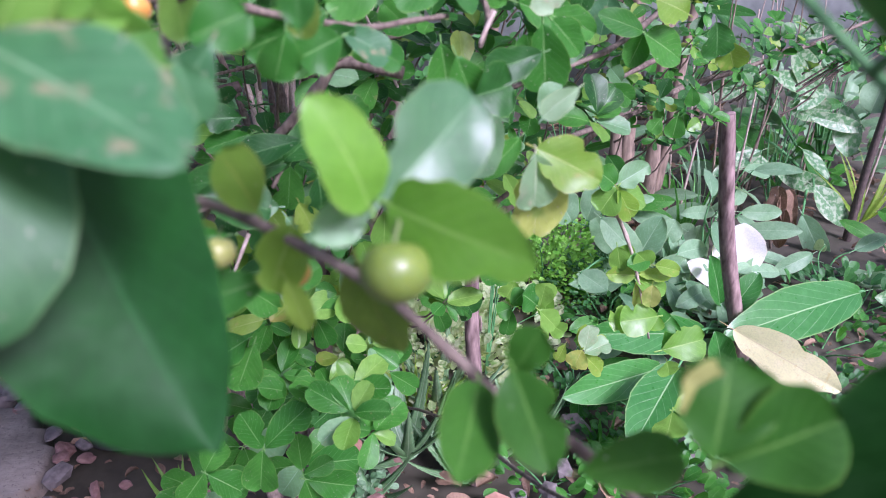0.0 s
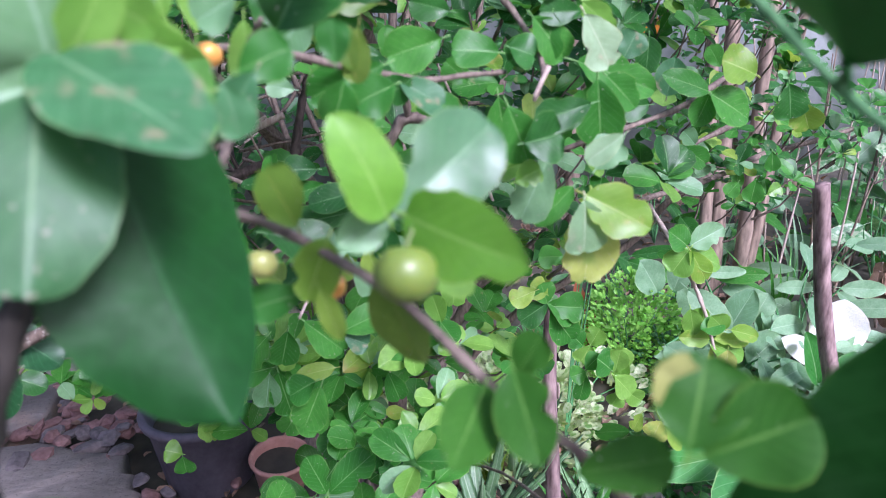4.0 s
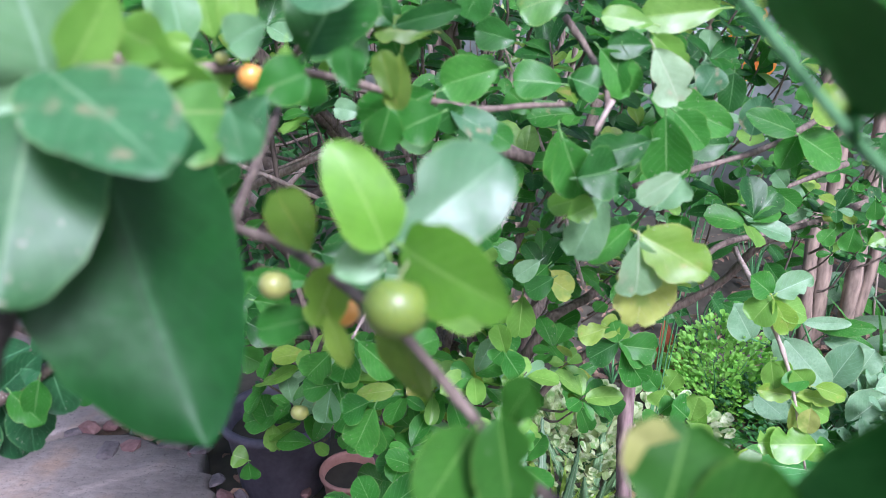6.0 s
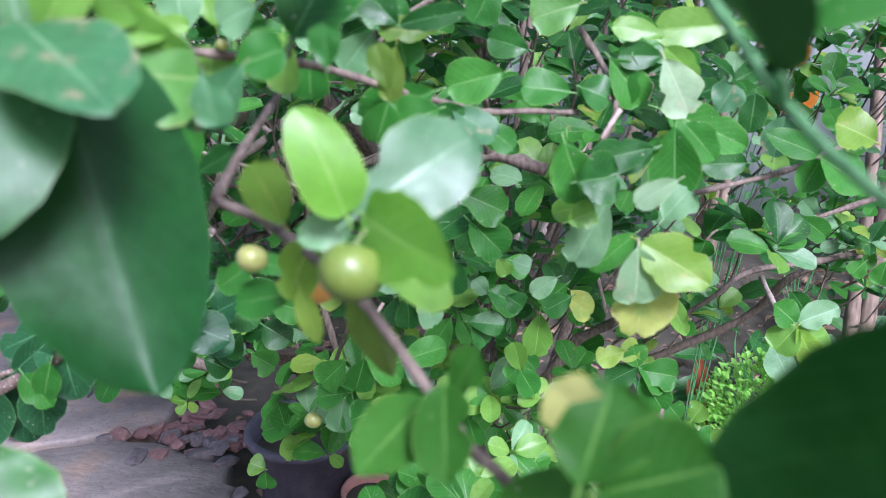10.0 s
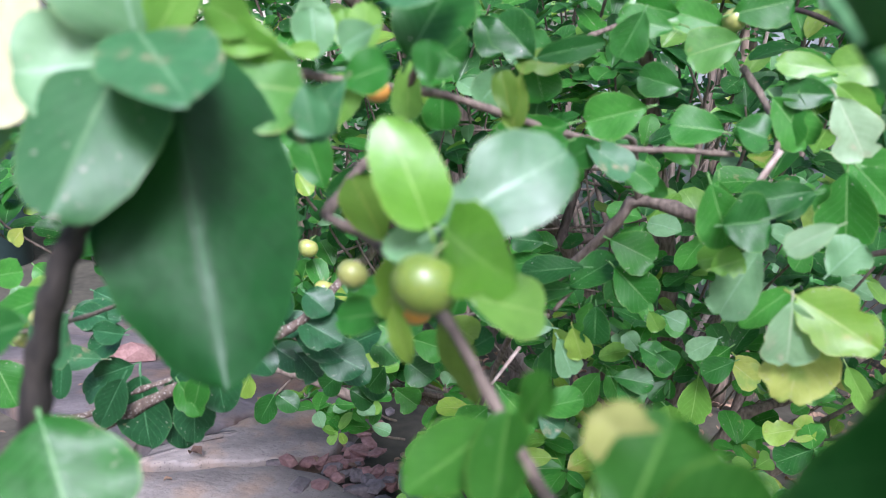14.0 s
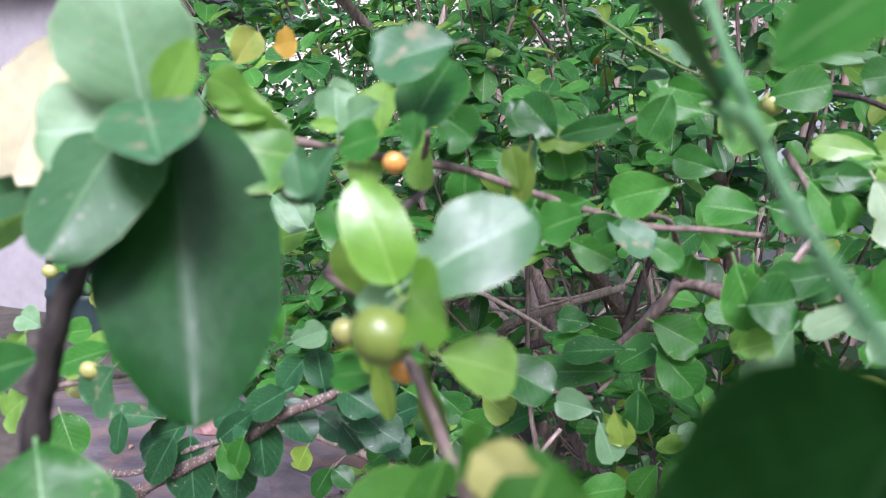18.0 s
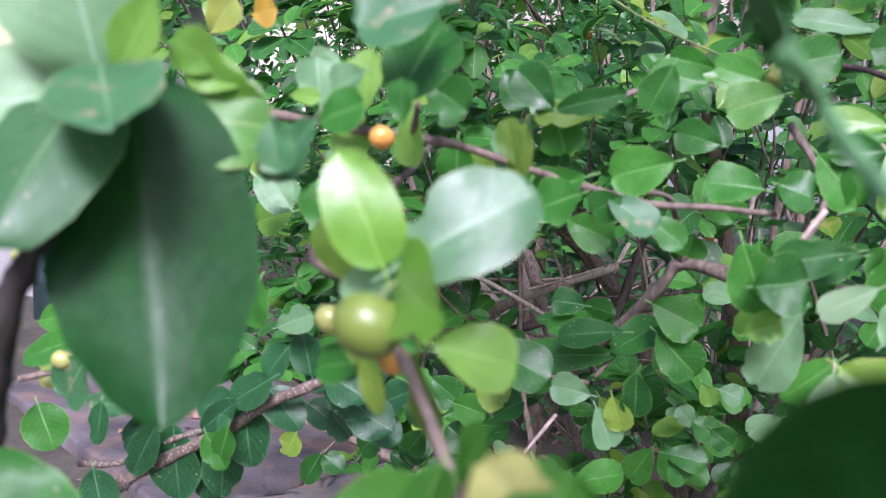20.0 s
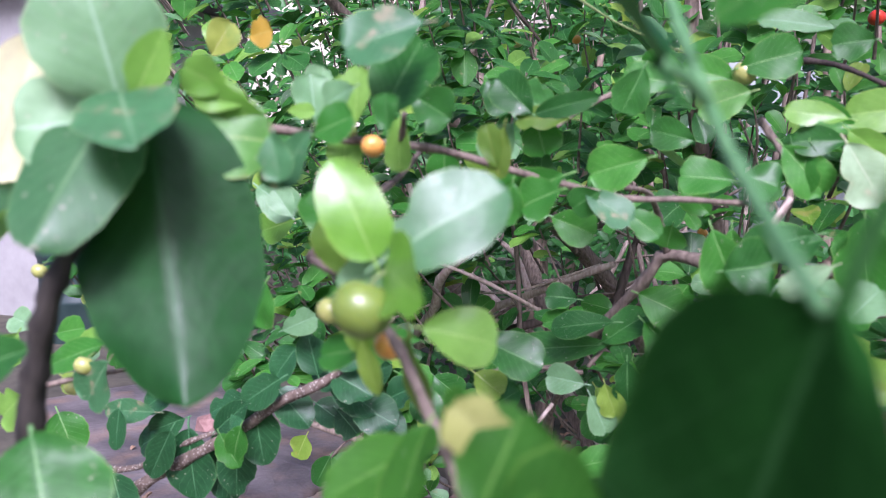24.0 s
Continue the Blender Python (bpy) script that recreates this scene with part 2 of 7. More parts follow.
bark_material("fruit_stalk", (0.10, 0.16, 0.04), (0.18, 0.24, 0.08), 200.0)


def plain(name, a, b_, scale, rough=0.5, bmp=0.2, detail=4.0, coat=0.0, through=0.0):
    m, nt, b = material(name)
    n1 = noise_tex(nt, scale, detail)
    n2 = noise_tex(nt, scale * 6.3, 3.0)
    fac = calc(nt, "ADD", calc(nt, "MULTIPLY", n1, 0.65), calc(nt, "MULTIPLY", n2, 0.35))
    nt.links.new(ramp_between(nt, fac, a, b_, 0.32, 0.68), b.inputs["Base Color"])
    b.inputs["Roughness"].default_value = rough
    b.inputs["Coat Weight"].default_value = coat
    b.inputs["Subsurface Weight"].default_value = through
    b.inputs["Subsurface Radius"].default_value = (0.004, 0.003, 0.001)
    bump(nt, b, fac, bmp, 0.004)
    return m


plain("fruit_green", (0.11, 0.185, 0.022), (0.17, 0.24, 0.042), 60, 0.4, 0.05, coat=0.15, through=0.6)
plain("fruit_pale", (0.30, 0.34, 0.07), (0.38, 0.40, 0.13), 60, 0.32, 0.05, coat=0.3, through=0.3)
plain("fruit_orange", (0.7, 0.28, 0.04), (0.75, 0.4, 0.09), 60, 0.28, 0.05, coat=0.4, through=0.2)
plain("fruit_red", (0.5, 0.02, 0.01), (0.6, 0.05, 0.02), 60, 0.25, 0.05, coat=0.5, through=0.1)
plain("soil", (0.022, 0.0215, 0.014), (0.098, 0.09, 0.061), 3.1, 0.92, 1.0, 9.0)


def slab_material(name, dark, light):
    """Weathered flat stone: broad stains, rusty patches, fine grain and pits."""
    m, nt, b = material(name)
    grain = noise_tex(nt, 34.0, 9.0, stretch=(1.0, 1.5, 1.0))
    stain = noise_tex(nt, 2.6, 7.0, stretch=(1.0, 1.4, 1.0))
    rust = noise_tex(nt, 5.5, 5.0)
    pits = noise_tex(nt, 130.0, 3.0)
    col = ramp_between(nt, stain, dark, light, 0.36, 0.66)
    col = mix(nt, calc(nt, "MULTIPLY", grain, 0.55), col, (0.22, 0.19, 0.175), "MULTIPLY")
    col = mix(nt, calc(nt, "MULTIPLY", calc(nt, "MAXIMUM", calc(nt, "SUBTRACT", rust, 0.5), 0.0), 2.4), col, (light[0] * 1.1, light[1] * 0.75, light[2] * 0.45))
    col = mix(nt, calc(nt, "MULTIPLY", calc(nt, "GREATER_THAN", pits, 0.64), 0.5), col, (0.06, 0.05, 0.045))
    nt.links.new(col, b.inputs["Base Color"])
    nt.links.new(calc(nt, "MULTIPLY_ADD", stain, -0.5, 0.85), b.inputs["Roughness"])
    bump(nt, b, calc(nt, "ADD", calc(nt, "MULTIPLY", grain, 0.7), calc(nt, "MULTIPLY", stain, 0.8)), 0.9, 0.008)


# same stone in two tones; corner and front slabs take the paler one
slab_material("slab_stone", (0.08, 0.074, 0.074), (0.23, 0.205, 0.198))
slab_material("slab_pale", (0.16, 0.145, 0.128), (0.42, 0.375, 0.325))
plain("rubble_red", (0.15, 0.075, 0.062), (0.33, 0.2, 0.175), 14, 0.85, 0.6)
plain("rubble_grey", (0.08, 0.07, 0.066), (0.24, 0.21, 0.2), 14, 0.85, 0.6)
plain("pot_grey", (0.06, 0.057, 0.07), (0.14, 0.13, 0.15), 12, 0.6, 0.2)
plain("clay", (0.42, 0.2, 0.14), (0.56, 0.32, 0.24), 16, 0.8, 0.3)
plain("fence_metal", (0.15, 0.175, 0.165), (0.28, 0.315, 0.30), 2.5, 0.55, 0.1)
plain("house_plaster", (0.24, 0.24, 0.225), (0.33, 0.33, 0.31), 2.0, 0.85, 0.1)
plain("house_plaster_grey", (0.12, 0.13, 0.12), (0.2, 0.21, 0.19), 2.0, 0.9, 0.1)
plain("wall_cream", (0.55, 0.5, 0.4), (0.68, 0.63, 0.52), 1.6, 0.85, 0.1)
plain("tank_plastic", (0.012, 0.03, 0.03), (0.03, 0.055, 0.05), 3.0, 0.5, 0.1)
plain("roof_dark", (0.05, 0.05, 0.06), (0.12, 0.12, 0.13), 3.0, 0.7, 0.2)


# ---------------------------------------------------------------- makers
def link_mesh(name, me, mat, parent=None, label=""):
    me.materials.append(MATS[mat])
    ob = new(name, me)
    ob.parent = parent
    if label:
        ob["label"] = label
    return ob


def part(name, bm, mat, parent=None, label="", smooth=True):
    me = bpy.data.meshes.new(name)
    bm.to_mesh(me)
    bm.free()
    if smooth:
        me.shade_smooth()
    return link_mesh(name, me, mat, parent, label)


def thing(name, at, label, category, group="", kind=""):
    ob = new(name)
    ob.location = at
    bpy.context.view_layer.update()
    return tagged(ob, label, category, group, kind)


def settle(ob, parent):
    """Keep ob where it is, under its thing."""
    ob.parent = parent
    ob.matrix_parent_inverse = Matrix.Translation(parent.location).inverted()
    return ob


PROFILE = {"o": (0.80, 0.42), "e": (0.62, 0.62), "v": (0.42, 0.85), "b": (0.60, 0.50), "s": (0.35, 1.1), "r": (0.44, 0.55), "d": (0.42, 0.52)}


def half_width(s, shape):
    a, b = PROFILE[shape]
    top = a / (a + b)
    return (max(s, 1e-4) ** a * max(1 - s, 1e-4) ** b) / (top ** a * (1 - top) ** b)


def blade(length, w, shape, bites, seed, nu=18, nv=8, fold=0.16, bend=0.10, wave=0.035, stalk=0.0):
    """Mesh data of one leaf along +y: rows along the blade, the two halves lifted from the midrib, wavy rim, bites as scallops in the rim."""
    rnd = random.Random(seed)
    ph, cup = rnd.uniform(0, 6.28), rnd.uniform(0.6, 1.3)
    blunt = shape == "o" and seed % 4 != 0
    verts, faces, uvs = [], [], []
    for i in range(nu + 1):
        s = 0.5 - 0.5 * math.cos(math.pi * i / nu)
        hw = w * 0.5 * half_width(s, shape)
        end = max(0.0, s - 0.8) * 5 if blunt else 0.0
        if blunt and s > 0.7:
            hw = max(hw, 0.17 * w)
        for j in range(nv + 1):
            u = 2.0 * j / nv - 1
            v = math.copysign(abs(u) ** 1.5, u)
            k = 1.0 + (0.022 * math.sin(s * 31 + ph + (3 if v > 0 else 0)) + 0.02 * math.sin(s * 67 + 2 * ph)) * abs(v)
            for s0, side, deep in bites:
                if v * side > 0:
                    k -= deep * abs(v) * math.exp(-((s - s0) / 0.085) ** 2) * (1 + 0.25 * math.sin(s * 90 + ph))
            x = hw * v * k
            z = fold * w * cup * abs(v) ** 1.08 * min(1, hw / (0.2 * w)) * 0.5
            z -= bend * length * (s - 0.35) ** 2
            z += wave * w * math.sin(s * 9 + ph + v * 1.6) * abs(v)
            verts.append((x, length * (s - end * (0.05 * math.exp(-(v / 0.4) ** 2) + 0.03 * v ** 4)), z))
            uvs.append((0.5 + 0.5 * v, s))
    for i in range(nu):
        for j in range(nv):
            a = i * (nv + 1) + j
            faces.append((a, a + 1, a + nv + 2, a + nv + 1))
    if stalk:
        n0, q = len(verts), min(0.0011, 0.022 * w)
        for y, z in ((-stalk * length, -0.05 * length), (-0.4 * stalk * length, -0.02 * length), (0.05 * length, -bend * length * 0.09 - q)):
            for k in range(5):
                verts.append((q * math.cos(k * 1.2566), y, z + q * math.sin(k * 1.2566)))
                uvs.append((0.5, 0.0))
        for i in range(2):
            for k in range(5):
                a, b = n0 + i * 5 + k, n0 + i * 5 + (k + 1) % 5
                faces.append((a, b, b + 5, a + 5))
    return verts, faces, uvs


def mesh_of(name, verts, faces, uvs=None, smooth=True):
    me = bpy.data.meshes.new(name)
    me.from_pydata(verts, [], faces)
    if uvs is not None:
        layer = me.uv_layers.new(name="UVMap")
        idx = np.empty(len(me.loops), dtype=np.int32)
        me.loops.foreach_get("vertex_index", idx)
        layer.data.foreach_set("uv", np.asarray(uvs, dtype=np.float32)[idx].ravel())
    if smooth:
        me.shade_smooth()
    return me


FACING = Vector((0, -0.8, 0.6))
leaf_count = [0]


def leaf(parent, base, tip, w, key, roll, shape, bites=(), fold=0.16, bend=0.10, label=""):
    """One leaf of its own from its stalk end to its tip; its face turns to the open, light side of the shrub, then by roll degrees."""
    base, tip = Vector(base), Vector(tip)
    y = (tip - base)
    length = y.length
    y.normalize()
    z = (FACING - y * FACING.dot(y)).normalized()
    x = y.cross(z)
    turn = Matrix.Rotation(radians(roll), 3, y)
    x, z = turn @ x, turn @ z
    leaf_count[0] += 1
    n = leaf_count[0]
    me = mesh_of("leaf", *blade(length, w, shape, bites, n, fold=fold, bend=bend, stalk=0.0 if shape == "s" else 0.15))
    ob = link_mesh("leaf", me, LEAF_KINDS[key], None, label)
    ob.matrix_world = Matrix(((x.x, y.x, z.x, base.x), (x.y, y.y, z.y, base.y), (x.z, y.z, z.z, base.z), (0, 0, 0, 1)))
    return settle(ob, parent)


def smooth_path(pts, steps=5):
    pts = [Vector(p) for p in pts]
    if len(pts) < 3:
        return [pts[0].lerp(pts[1], i / steps) for i in range(steps + 1)]
    ext = [pts[0] * 2 - pts[1], *pts, pts[-1] * 2 - pts[-2]]
    out = []
    for i in range(1, len(ext) - 2):
        p0, p1, p2, p3 = ext[i - 1:i + 3]
        for k in range(steps):
            t = k / steps
            out.append(0.5 * (2 * p1 + (p2 - p0) * t + (2 * p0 - 5 * p1 + 4 * p2 - p3) * t * t + (3 * p1 - p0 - 3 * p2 + p3) * t ** 3))
    return out + [pts[-1]]


def tube_data(pts, r0, r1, sides=8, rough=0.14, seed=0, steps=5):
    rnd = random.Random(seed)
    path = smooth_path(pts, steps)
    verts, faces = [], []
    n = len(path)
    side = Vector((0.3, 0.2, 1)).normalized()
    for i, p in enumerate(path):
        d = (path[min(i + 1, n - 1)] - path[max(i - 1, 0)]).normalized()
        u = d.cross(side)
        u = (u if u.length > 1e-3 else d.cross(Vector((1, 0, 0)))).normalized()
        v = d.cross(u)
        r = r0 + (r1 - r0) * i / (n - 1)
        if i % 4 == 2:
            r *= 1 + rough * 1.5
        for k in range(sides):
            a = 2 * math.pi * k / sides
            q = r * (1 + rnd.uniform(-rough, rough))
            verts.append(p + (u * math.cos(a) + v * math.sin(a)) * q)
    for i in range(n - 1):
        for k in range(sides):
            a, b = i * sides + k, i * sides + (k + 1) % sides
            faces.append((a, b, b + sides, a + sides))
    faces.append(tuple(range(sides))[::-1])
    faces.append(tuple((n - 1) * sides + k for k in range(sides)))
    return verts, faces


def tube(parent, name, pts, r0, r1, mat, sides=8, rough=0.14):
    leaf_count[0] += 1
    me = mesh_of(name, *tube_data(pts, r0, r1, sides, rough, leaf_count[0]))
    return settle(link_mesh(name, me, mat), parent)


def fruit(parent, at, r, mat):
    """A round, faintly lobed fruit with a dimple and a short stalk at its top."""
    bm = bmesh.new()
    bmesh.ops.create_uvsphere(bm, u_segments=24, v_segments=14, radius=r)
    for v in bm.verts:
        a = math.atan2(v.co.y, v.co.x)
        v.co.x *= 1 + 0.025 * math.cos(3 * a)
        v.co.y *= 1 + 0.025 * math.cos(3 * a)
        up = v.co.z / r
        v.co.z *= 0.9
        if up > 0.75:
            v.co.z -= (up - 0.75) * 0.5 * r
    ob = part("fruit", bm, mat)
    ob.location = at
    ob.rotation_euler = (-0.55, 0.15, 0)
    pts = [(0, 0, 0.6 * r), (0.06 * r, 0, 1.05 * r), (0.2 * r, 0.1 * r, 1.3 * r), (0.22 * r, 0.25 * r, 1.5 * r)]
    link_mesh("stalk", mesh_of("stalk", *tube_data(pts, 0.09 * r, 0.06 * r, 6, 0.05, 1)), "fruit_stalk", ob)
    disc = bmesh.new()
    bmesh.ops.create_cone(disc, cap_ends=True, segments=10, radius1=0.26 * r, radius2=0.1 * r, depth=0.1 * r)
    bmesh.ops.translate(disc, vec=(0, 0, 0.74 * r), verts=disc.verts)
    part("calyx", disc, "fruit_stalk", ob)
    bpy.context.view_layer.update()
    return settle(ob, parent)


class Joined:
    """Many small leaves or twigs in one mesh."""

    def __init__(self):
        self.v, self.f, self.uv, self.n = [], [], [], 0

    def add(self, verts, faces, uvs=None):
        verts = np.asarray(verts, dtype=np.float32)
        self.v.append(verts)
        self.f.append(np.asarray(faces, dtype=np.int32) + self.n)
        self.uv.append(np.asarray(uvs if uvs is not None else np.zeros((len(verts), 2)), dtype=np.float32))
        self.n += len(verts)

    def done(self, name, mat, parent=None, label=""):
        faces = [tuple(q) for block in self.f for q in block.tolist()]
        me = mesh_of(name, np.concatenate(self.v).tolist(), faces, np.concatenate(self.uv))
        return link_mesh(name, me, mat, parent, label)


def small_blade(shape="o", seed=1, nu=6, nv=4):
    v, f, u = blade(1.0, 0.62, shape, (), seed, nu, nv, fold=0.22, bend=0.25)
    return np.array(v, dtype=np.float32), np.array(f), np.array(u)


BLADES = [small_blade("o", k) for k in range(5)] + [small_blade("e", 9)]


def aim(y, z):
    y = y.normalized()
    z = (z - y * z.dot(y))
    z = z.normalized() if z.length > 1e-4 else y.orthogonal().normalized()
    x = y.cross(z)
    return np.array([[x.x, y.x, z.x], [x.y, y.y, z.y], [x.z, y.z, z.z]], dtype=np.float32)


def rosette(rnd, store, keys, at, up, n, size):
    """A shoot end: n leaves round a stem, opening outward."""
    ring = up.orthogonal().normalized()
    for k in range(n):
        a = k * 2.4 + rnd.uniform(-0.4, 0.4)
        out = Matrix.Rotation(a, 3, up) @ ring
        rise = rnd.uniform(-0.25, 0.75)
        y = out + up * rise
        base = at - up * rnd.uniform(0, 0.35) * size + out * 0.06 * size
        m = aim(y, up * 1.0 + Vector((rnd.uniform(-.4, .4), rnd.uniform(-.6, .1), rnd.uniform(0, .5))))
        s = size * rnd.uniform(0.55, 1.1)
        v, f, u = BLADES[rnd.randrange(len(BLADES))]
        store[rnd.choice(keys)].add((v * np.array([s * rnd.uniform(0.85, 1.25), s, s])) @ m.T + np.array(base), f, u)


def clump(rnd, store, twigs, keys, centre, radii, count, size, root):
    """Leaf shoots scattered through one part of the crown, each on a short twig towards the limb that carries it."""
    for _ in range(count):
        while True:
            p = Vector((rnd.uniform(-1, 1), rnd.uniform(-1, 1), rnd.uniform(-1, 1)))
            if p.length < 1:
                break
        at = Vector((centre[0] + p.x * radii[0], centre[1] + p.y * radii[1], centre[2] + p.z * radii[2]))
        # a bare hollow among the limbs, deep in the crown
        k = at.y - 0.72
        if k > 0 and ((at.x + 0.035 + 0.15 * k) / (0.14 + 0.12 * k)) ** 2 + ((at.z - 1.11 + 0.14 * k) / (0.085 + 0.07 * k)) ** 2 < 1 and rnd.random() < 0.85:
            continue
        up = Vector((p.x * 0.5 + rnd.uniform(-.4, .4), p.y * 0.4 - 0.35 + rnd.uniform(-.4, .4), 0.8)).normalized()
        rosette(rnd, store, keys, at, up, rnd.randint(4, 7), size)
        if rnd.random() < 0.55:
            continue
        back = (Vector(root) - at).normalized() * 0.5 - up
        mid = at + back.normalized() * rnd.uniform(0.03, 0.07)
        end = mid + (Vector(root) - mid).normalized() * rnd.uniform(0.02, 0.07)
        twigs.add(*tube_data([at, mid, end], 0.0010, 0.0019, 4, 0.0, 1, 2)[:1], [q for q in tube_data([at, mid, end], 0.0010, 0.0019, 4, 0.0, 1, 2)[1] if len(q) == 4][:16])


# ---------------------------------------------------------------- ground
bm = bmesh.new()
rnd = random.Random(5)
xs = [-60, -30, -15, -8] + [-5 + 0.2 * i for i in range(51)] + [8, 15, 30, 60]
ys = [-60, -20, -6, -2] + [0.2 * i for i in range(31)] + [8, 12, 20, 60]
grid = [[bm.verts.new((x, y, 0.05 * (noise.noise((x * 0.9, y * 0.9, 1))) + 0.025 * noise.noise((x * 4, y * 4, 3)) - 0.035)) for x in xs] for y in ys]
for i in range(len(ys) - 1):
    for j in range(len(xs) - 1):
        bm.faces.new((grid[i][j], grid[i][j + 1], grid[i + 1][j + 1], grid[i + 1][j]))
ground = part("ground", bm, "soil")
tagged(ground, "bare dark brown garden soil with clods", "ground", kind="structure")


def slab(name, outline, z0, z1, mat, label):
    """A flat broken paving stone: uneven outline, worn rim, wavy top."""
    bm = bmesh.new()
    rnd = random.Random(len(outline) * 7 + int(outline[0][0] * 100))
    ring = []
    n = len(outline)
    for i in range(n):
        a, b = Vector((*outline[i], 0)), Vector((*outline[(i + 1) % n], 0))
        for k in range(6):
            p = a.lerp(b, k / 6)
            ring.append(p + Vector((rnd.uniform(-.018, .018), rnd.uniform(-.018, .018), 0)))
    c = sum(ring, Vector()) / len(ring)
    loops = []
    for shrink, z in ((1.0, z0), (1.0, z1 - 0.015), (0.985, z1 - 0.004), (0.96, z1), (0.6, z1 + 0.004), (0.3, z1)):
        loops.append([bm.verts.new((*(c + (p - c) * shrink).xy, z + (rnd.uniform(-.003, .003) if z > z0 else 0))) for p in ring])
    for l0, l1 in zip(loops, loops[1:]):
        for k in range(len(ring)):
            bm.faces.new((l0[k], l0[(k + 1) % len(ring)], l1[(k + 1) % len(ring)], l1[k]))
    bm.faces.new(loops[-1])
    ob = part(name, bm, mat)
    return tagged(ob, label, "paving stone", "stepping slabs", "structure")


slab("paving_slab", [(-0.86, 2.12), (-0.80, 2.52), (-1.02, 2.62), (-1.12, 2.42), (-1.22, 2.30), (-1.30, 2.10), (-1.42, 1.98), (-1.40, 1.90), (-1.2, 1.95)], -0.08, 0.03, "slab_pale", "cracked corner of a flat mauve-grey stone slab")
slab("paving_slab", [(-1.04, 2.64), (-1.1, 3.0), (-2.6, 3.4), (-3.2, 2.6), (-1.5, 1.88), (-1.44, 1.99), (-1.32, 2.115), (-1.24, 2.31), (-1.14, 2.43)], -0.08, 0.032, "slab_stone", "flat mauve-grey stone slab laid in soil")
slab("paving_slab", [(-0.58, 1.9), (-0.95, 2.02), (-1.5, 1.78), (-1.9, 1.2), (-0.6, 1.2), (-0.5, 1.7)], -0.08, 0.035, "slab_pale", "rough grey stone slab beside rubble")


def stone(at, size, mat, seed):
    rnd = random.Random(seed)
    bm = bmesh.new()
    bmesh.ops.create_icosphere(bm, subdivisions=rnd.choice([1, 2]), radius=size)
    sq = (rnd.uniform(.8, 1.5), rnd.uniform(.6, 1.0), rnd.uniform(.25, .6))
    for v in bm.verts:
        k = 1 + 0.35 * noise.noise(v.co * (1.2 / size) + Vector((seed * 3.1, 0, 0)))
        q = Vector([math.copysign(abs(c / size) ** 0.75, c) * size for c in v.co])
        v.co = Vector((q.x * sq[0], q.y * sq[1], q.z * sq[2])) * k
    ob = part("rubble_stone", bm, mat, smooth=False)
    ob.location, ob.rotation_euler = at, (rnd.uniform(-.3, .3), rnd.uniform(-.3, .3), rnd.uniform(0, 6))
    return tagged(ob, "small broken %s lying on soil" % ("reddish brick piece" if mat in ("rubble_red", "clay") else "grey stone"), "stone", "rubble by the slabs")


for k in range(100):
    x, y = rnd.gauss(-0.70, 0.12), rnd.gauss(2.06, 0.14)
    if k > 64:
        x, y = rnd.uniform(-0.5, 0.5), rnd.uniform(1.35, 2.1)
    if k > 74:
        x, y = rnd.uniform(-0.5, 0.35), rnd.uniform(1.3, 1.7)
    stone((x, y, 0.012 + rnd.uniform(0, 0.03)), rnd.uniform(0.014, 0.038), rnd.choice(["rubble_red", "rubble_red", "rubble_grey"]), k)


stone((-1.974, 2.659, 0.06), 0.085, "rubble_red", 207)
for k in range(34):
    stone((rnd.uniform(0.0, 1.25), rnd.uniform(1.12, 1.7), 0.008 + rnd.uniform(0, 0.02)), rnd.uniform(0.016, 0.042), rnd.choice(["rubble_red", "rubble_red", "clay", "rubble_grey"]), 300 + k)


def pot(name, at, r, h, mat, label, tilt=0.0):
    """A tapered plant pot with a rolled rim, open at the top, filled with soil."""
    prof = [(0.0, 0.0), (0.72, 0.0), (0.75, 0.02), (0.95, 0.88), (1.04, 0.90), (1.06, 0.96), (1.03, 1.0), (0.95, 1.0), (0.92, 0.94), (0.86, 0.7)]
    bm = bmesh.new()
    rings = []
    for q, z in prof[1:]:
        rings.append([bm.verts.new((r * q * math.cos(a * math.pi / 16), r * q * math.sin(a * math.pi / 16), h * z)) for a in range(32)])
    for l0, l1 in zip(rings, rings[1:]):
        for k in range(32):
            bm.faces.new((l0[k], l0[(k + 1) % 32], l1[(k + 1) % 32], l1[k]))
    bm.faces.new(rings[0][::-1])
    top = thing(name, at, label, "plant pot")
    body_ = part("pot_body", bm, mat, top)
    bm = bmesh.new()
    bmesh.ops.create_circle(bm, cap_ends=True, segments=32, radius=r * 0.875)
    for v in bm.verts:
        v.co.z = h * 0.74
    part("soil_fill", bm, "soil", top)
    top.rotation_euler = (tilt, tilt * 0.5, 0)
    return top


pot("plant_pot", (-0.325, 1.78, -0.01), 0.15, 0.23, "pot_grey", "dark slate-grey plastic plant pot on the soil")
pot("plant_pot", (-0.14, 1.68, -0.01), 0.075, 0.11, "clay", "small terracotta pot among fallen leaves", 0.08)
pot("plant_pot", (0.17, 1.66, -0.01), 0.06, 0.13, "pot_grey", "small dark grey plastic pot among leaves", 0.15)

def box(bm, x0, x1, y0, y1, z0, z1):
    vs = [bm.verts.new((x, y, z)) for x in (x0, x1) for y in (y0, y1) for z in (z0, z1)]
    for q in ((0, 1, 3, 2), (4, 6, 7, 5), (0, 4, 5, 1), (2, 3, 7, 6), (0, 2, 6, 4), (1, 5, 7, 3)):
        bm.faces.new([vs[i] for i in q])


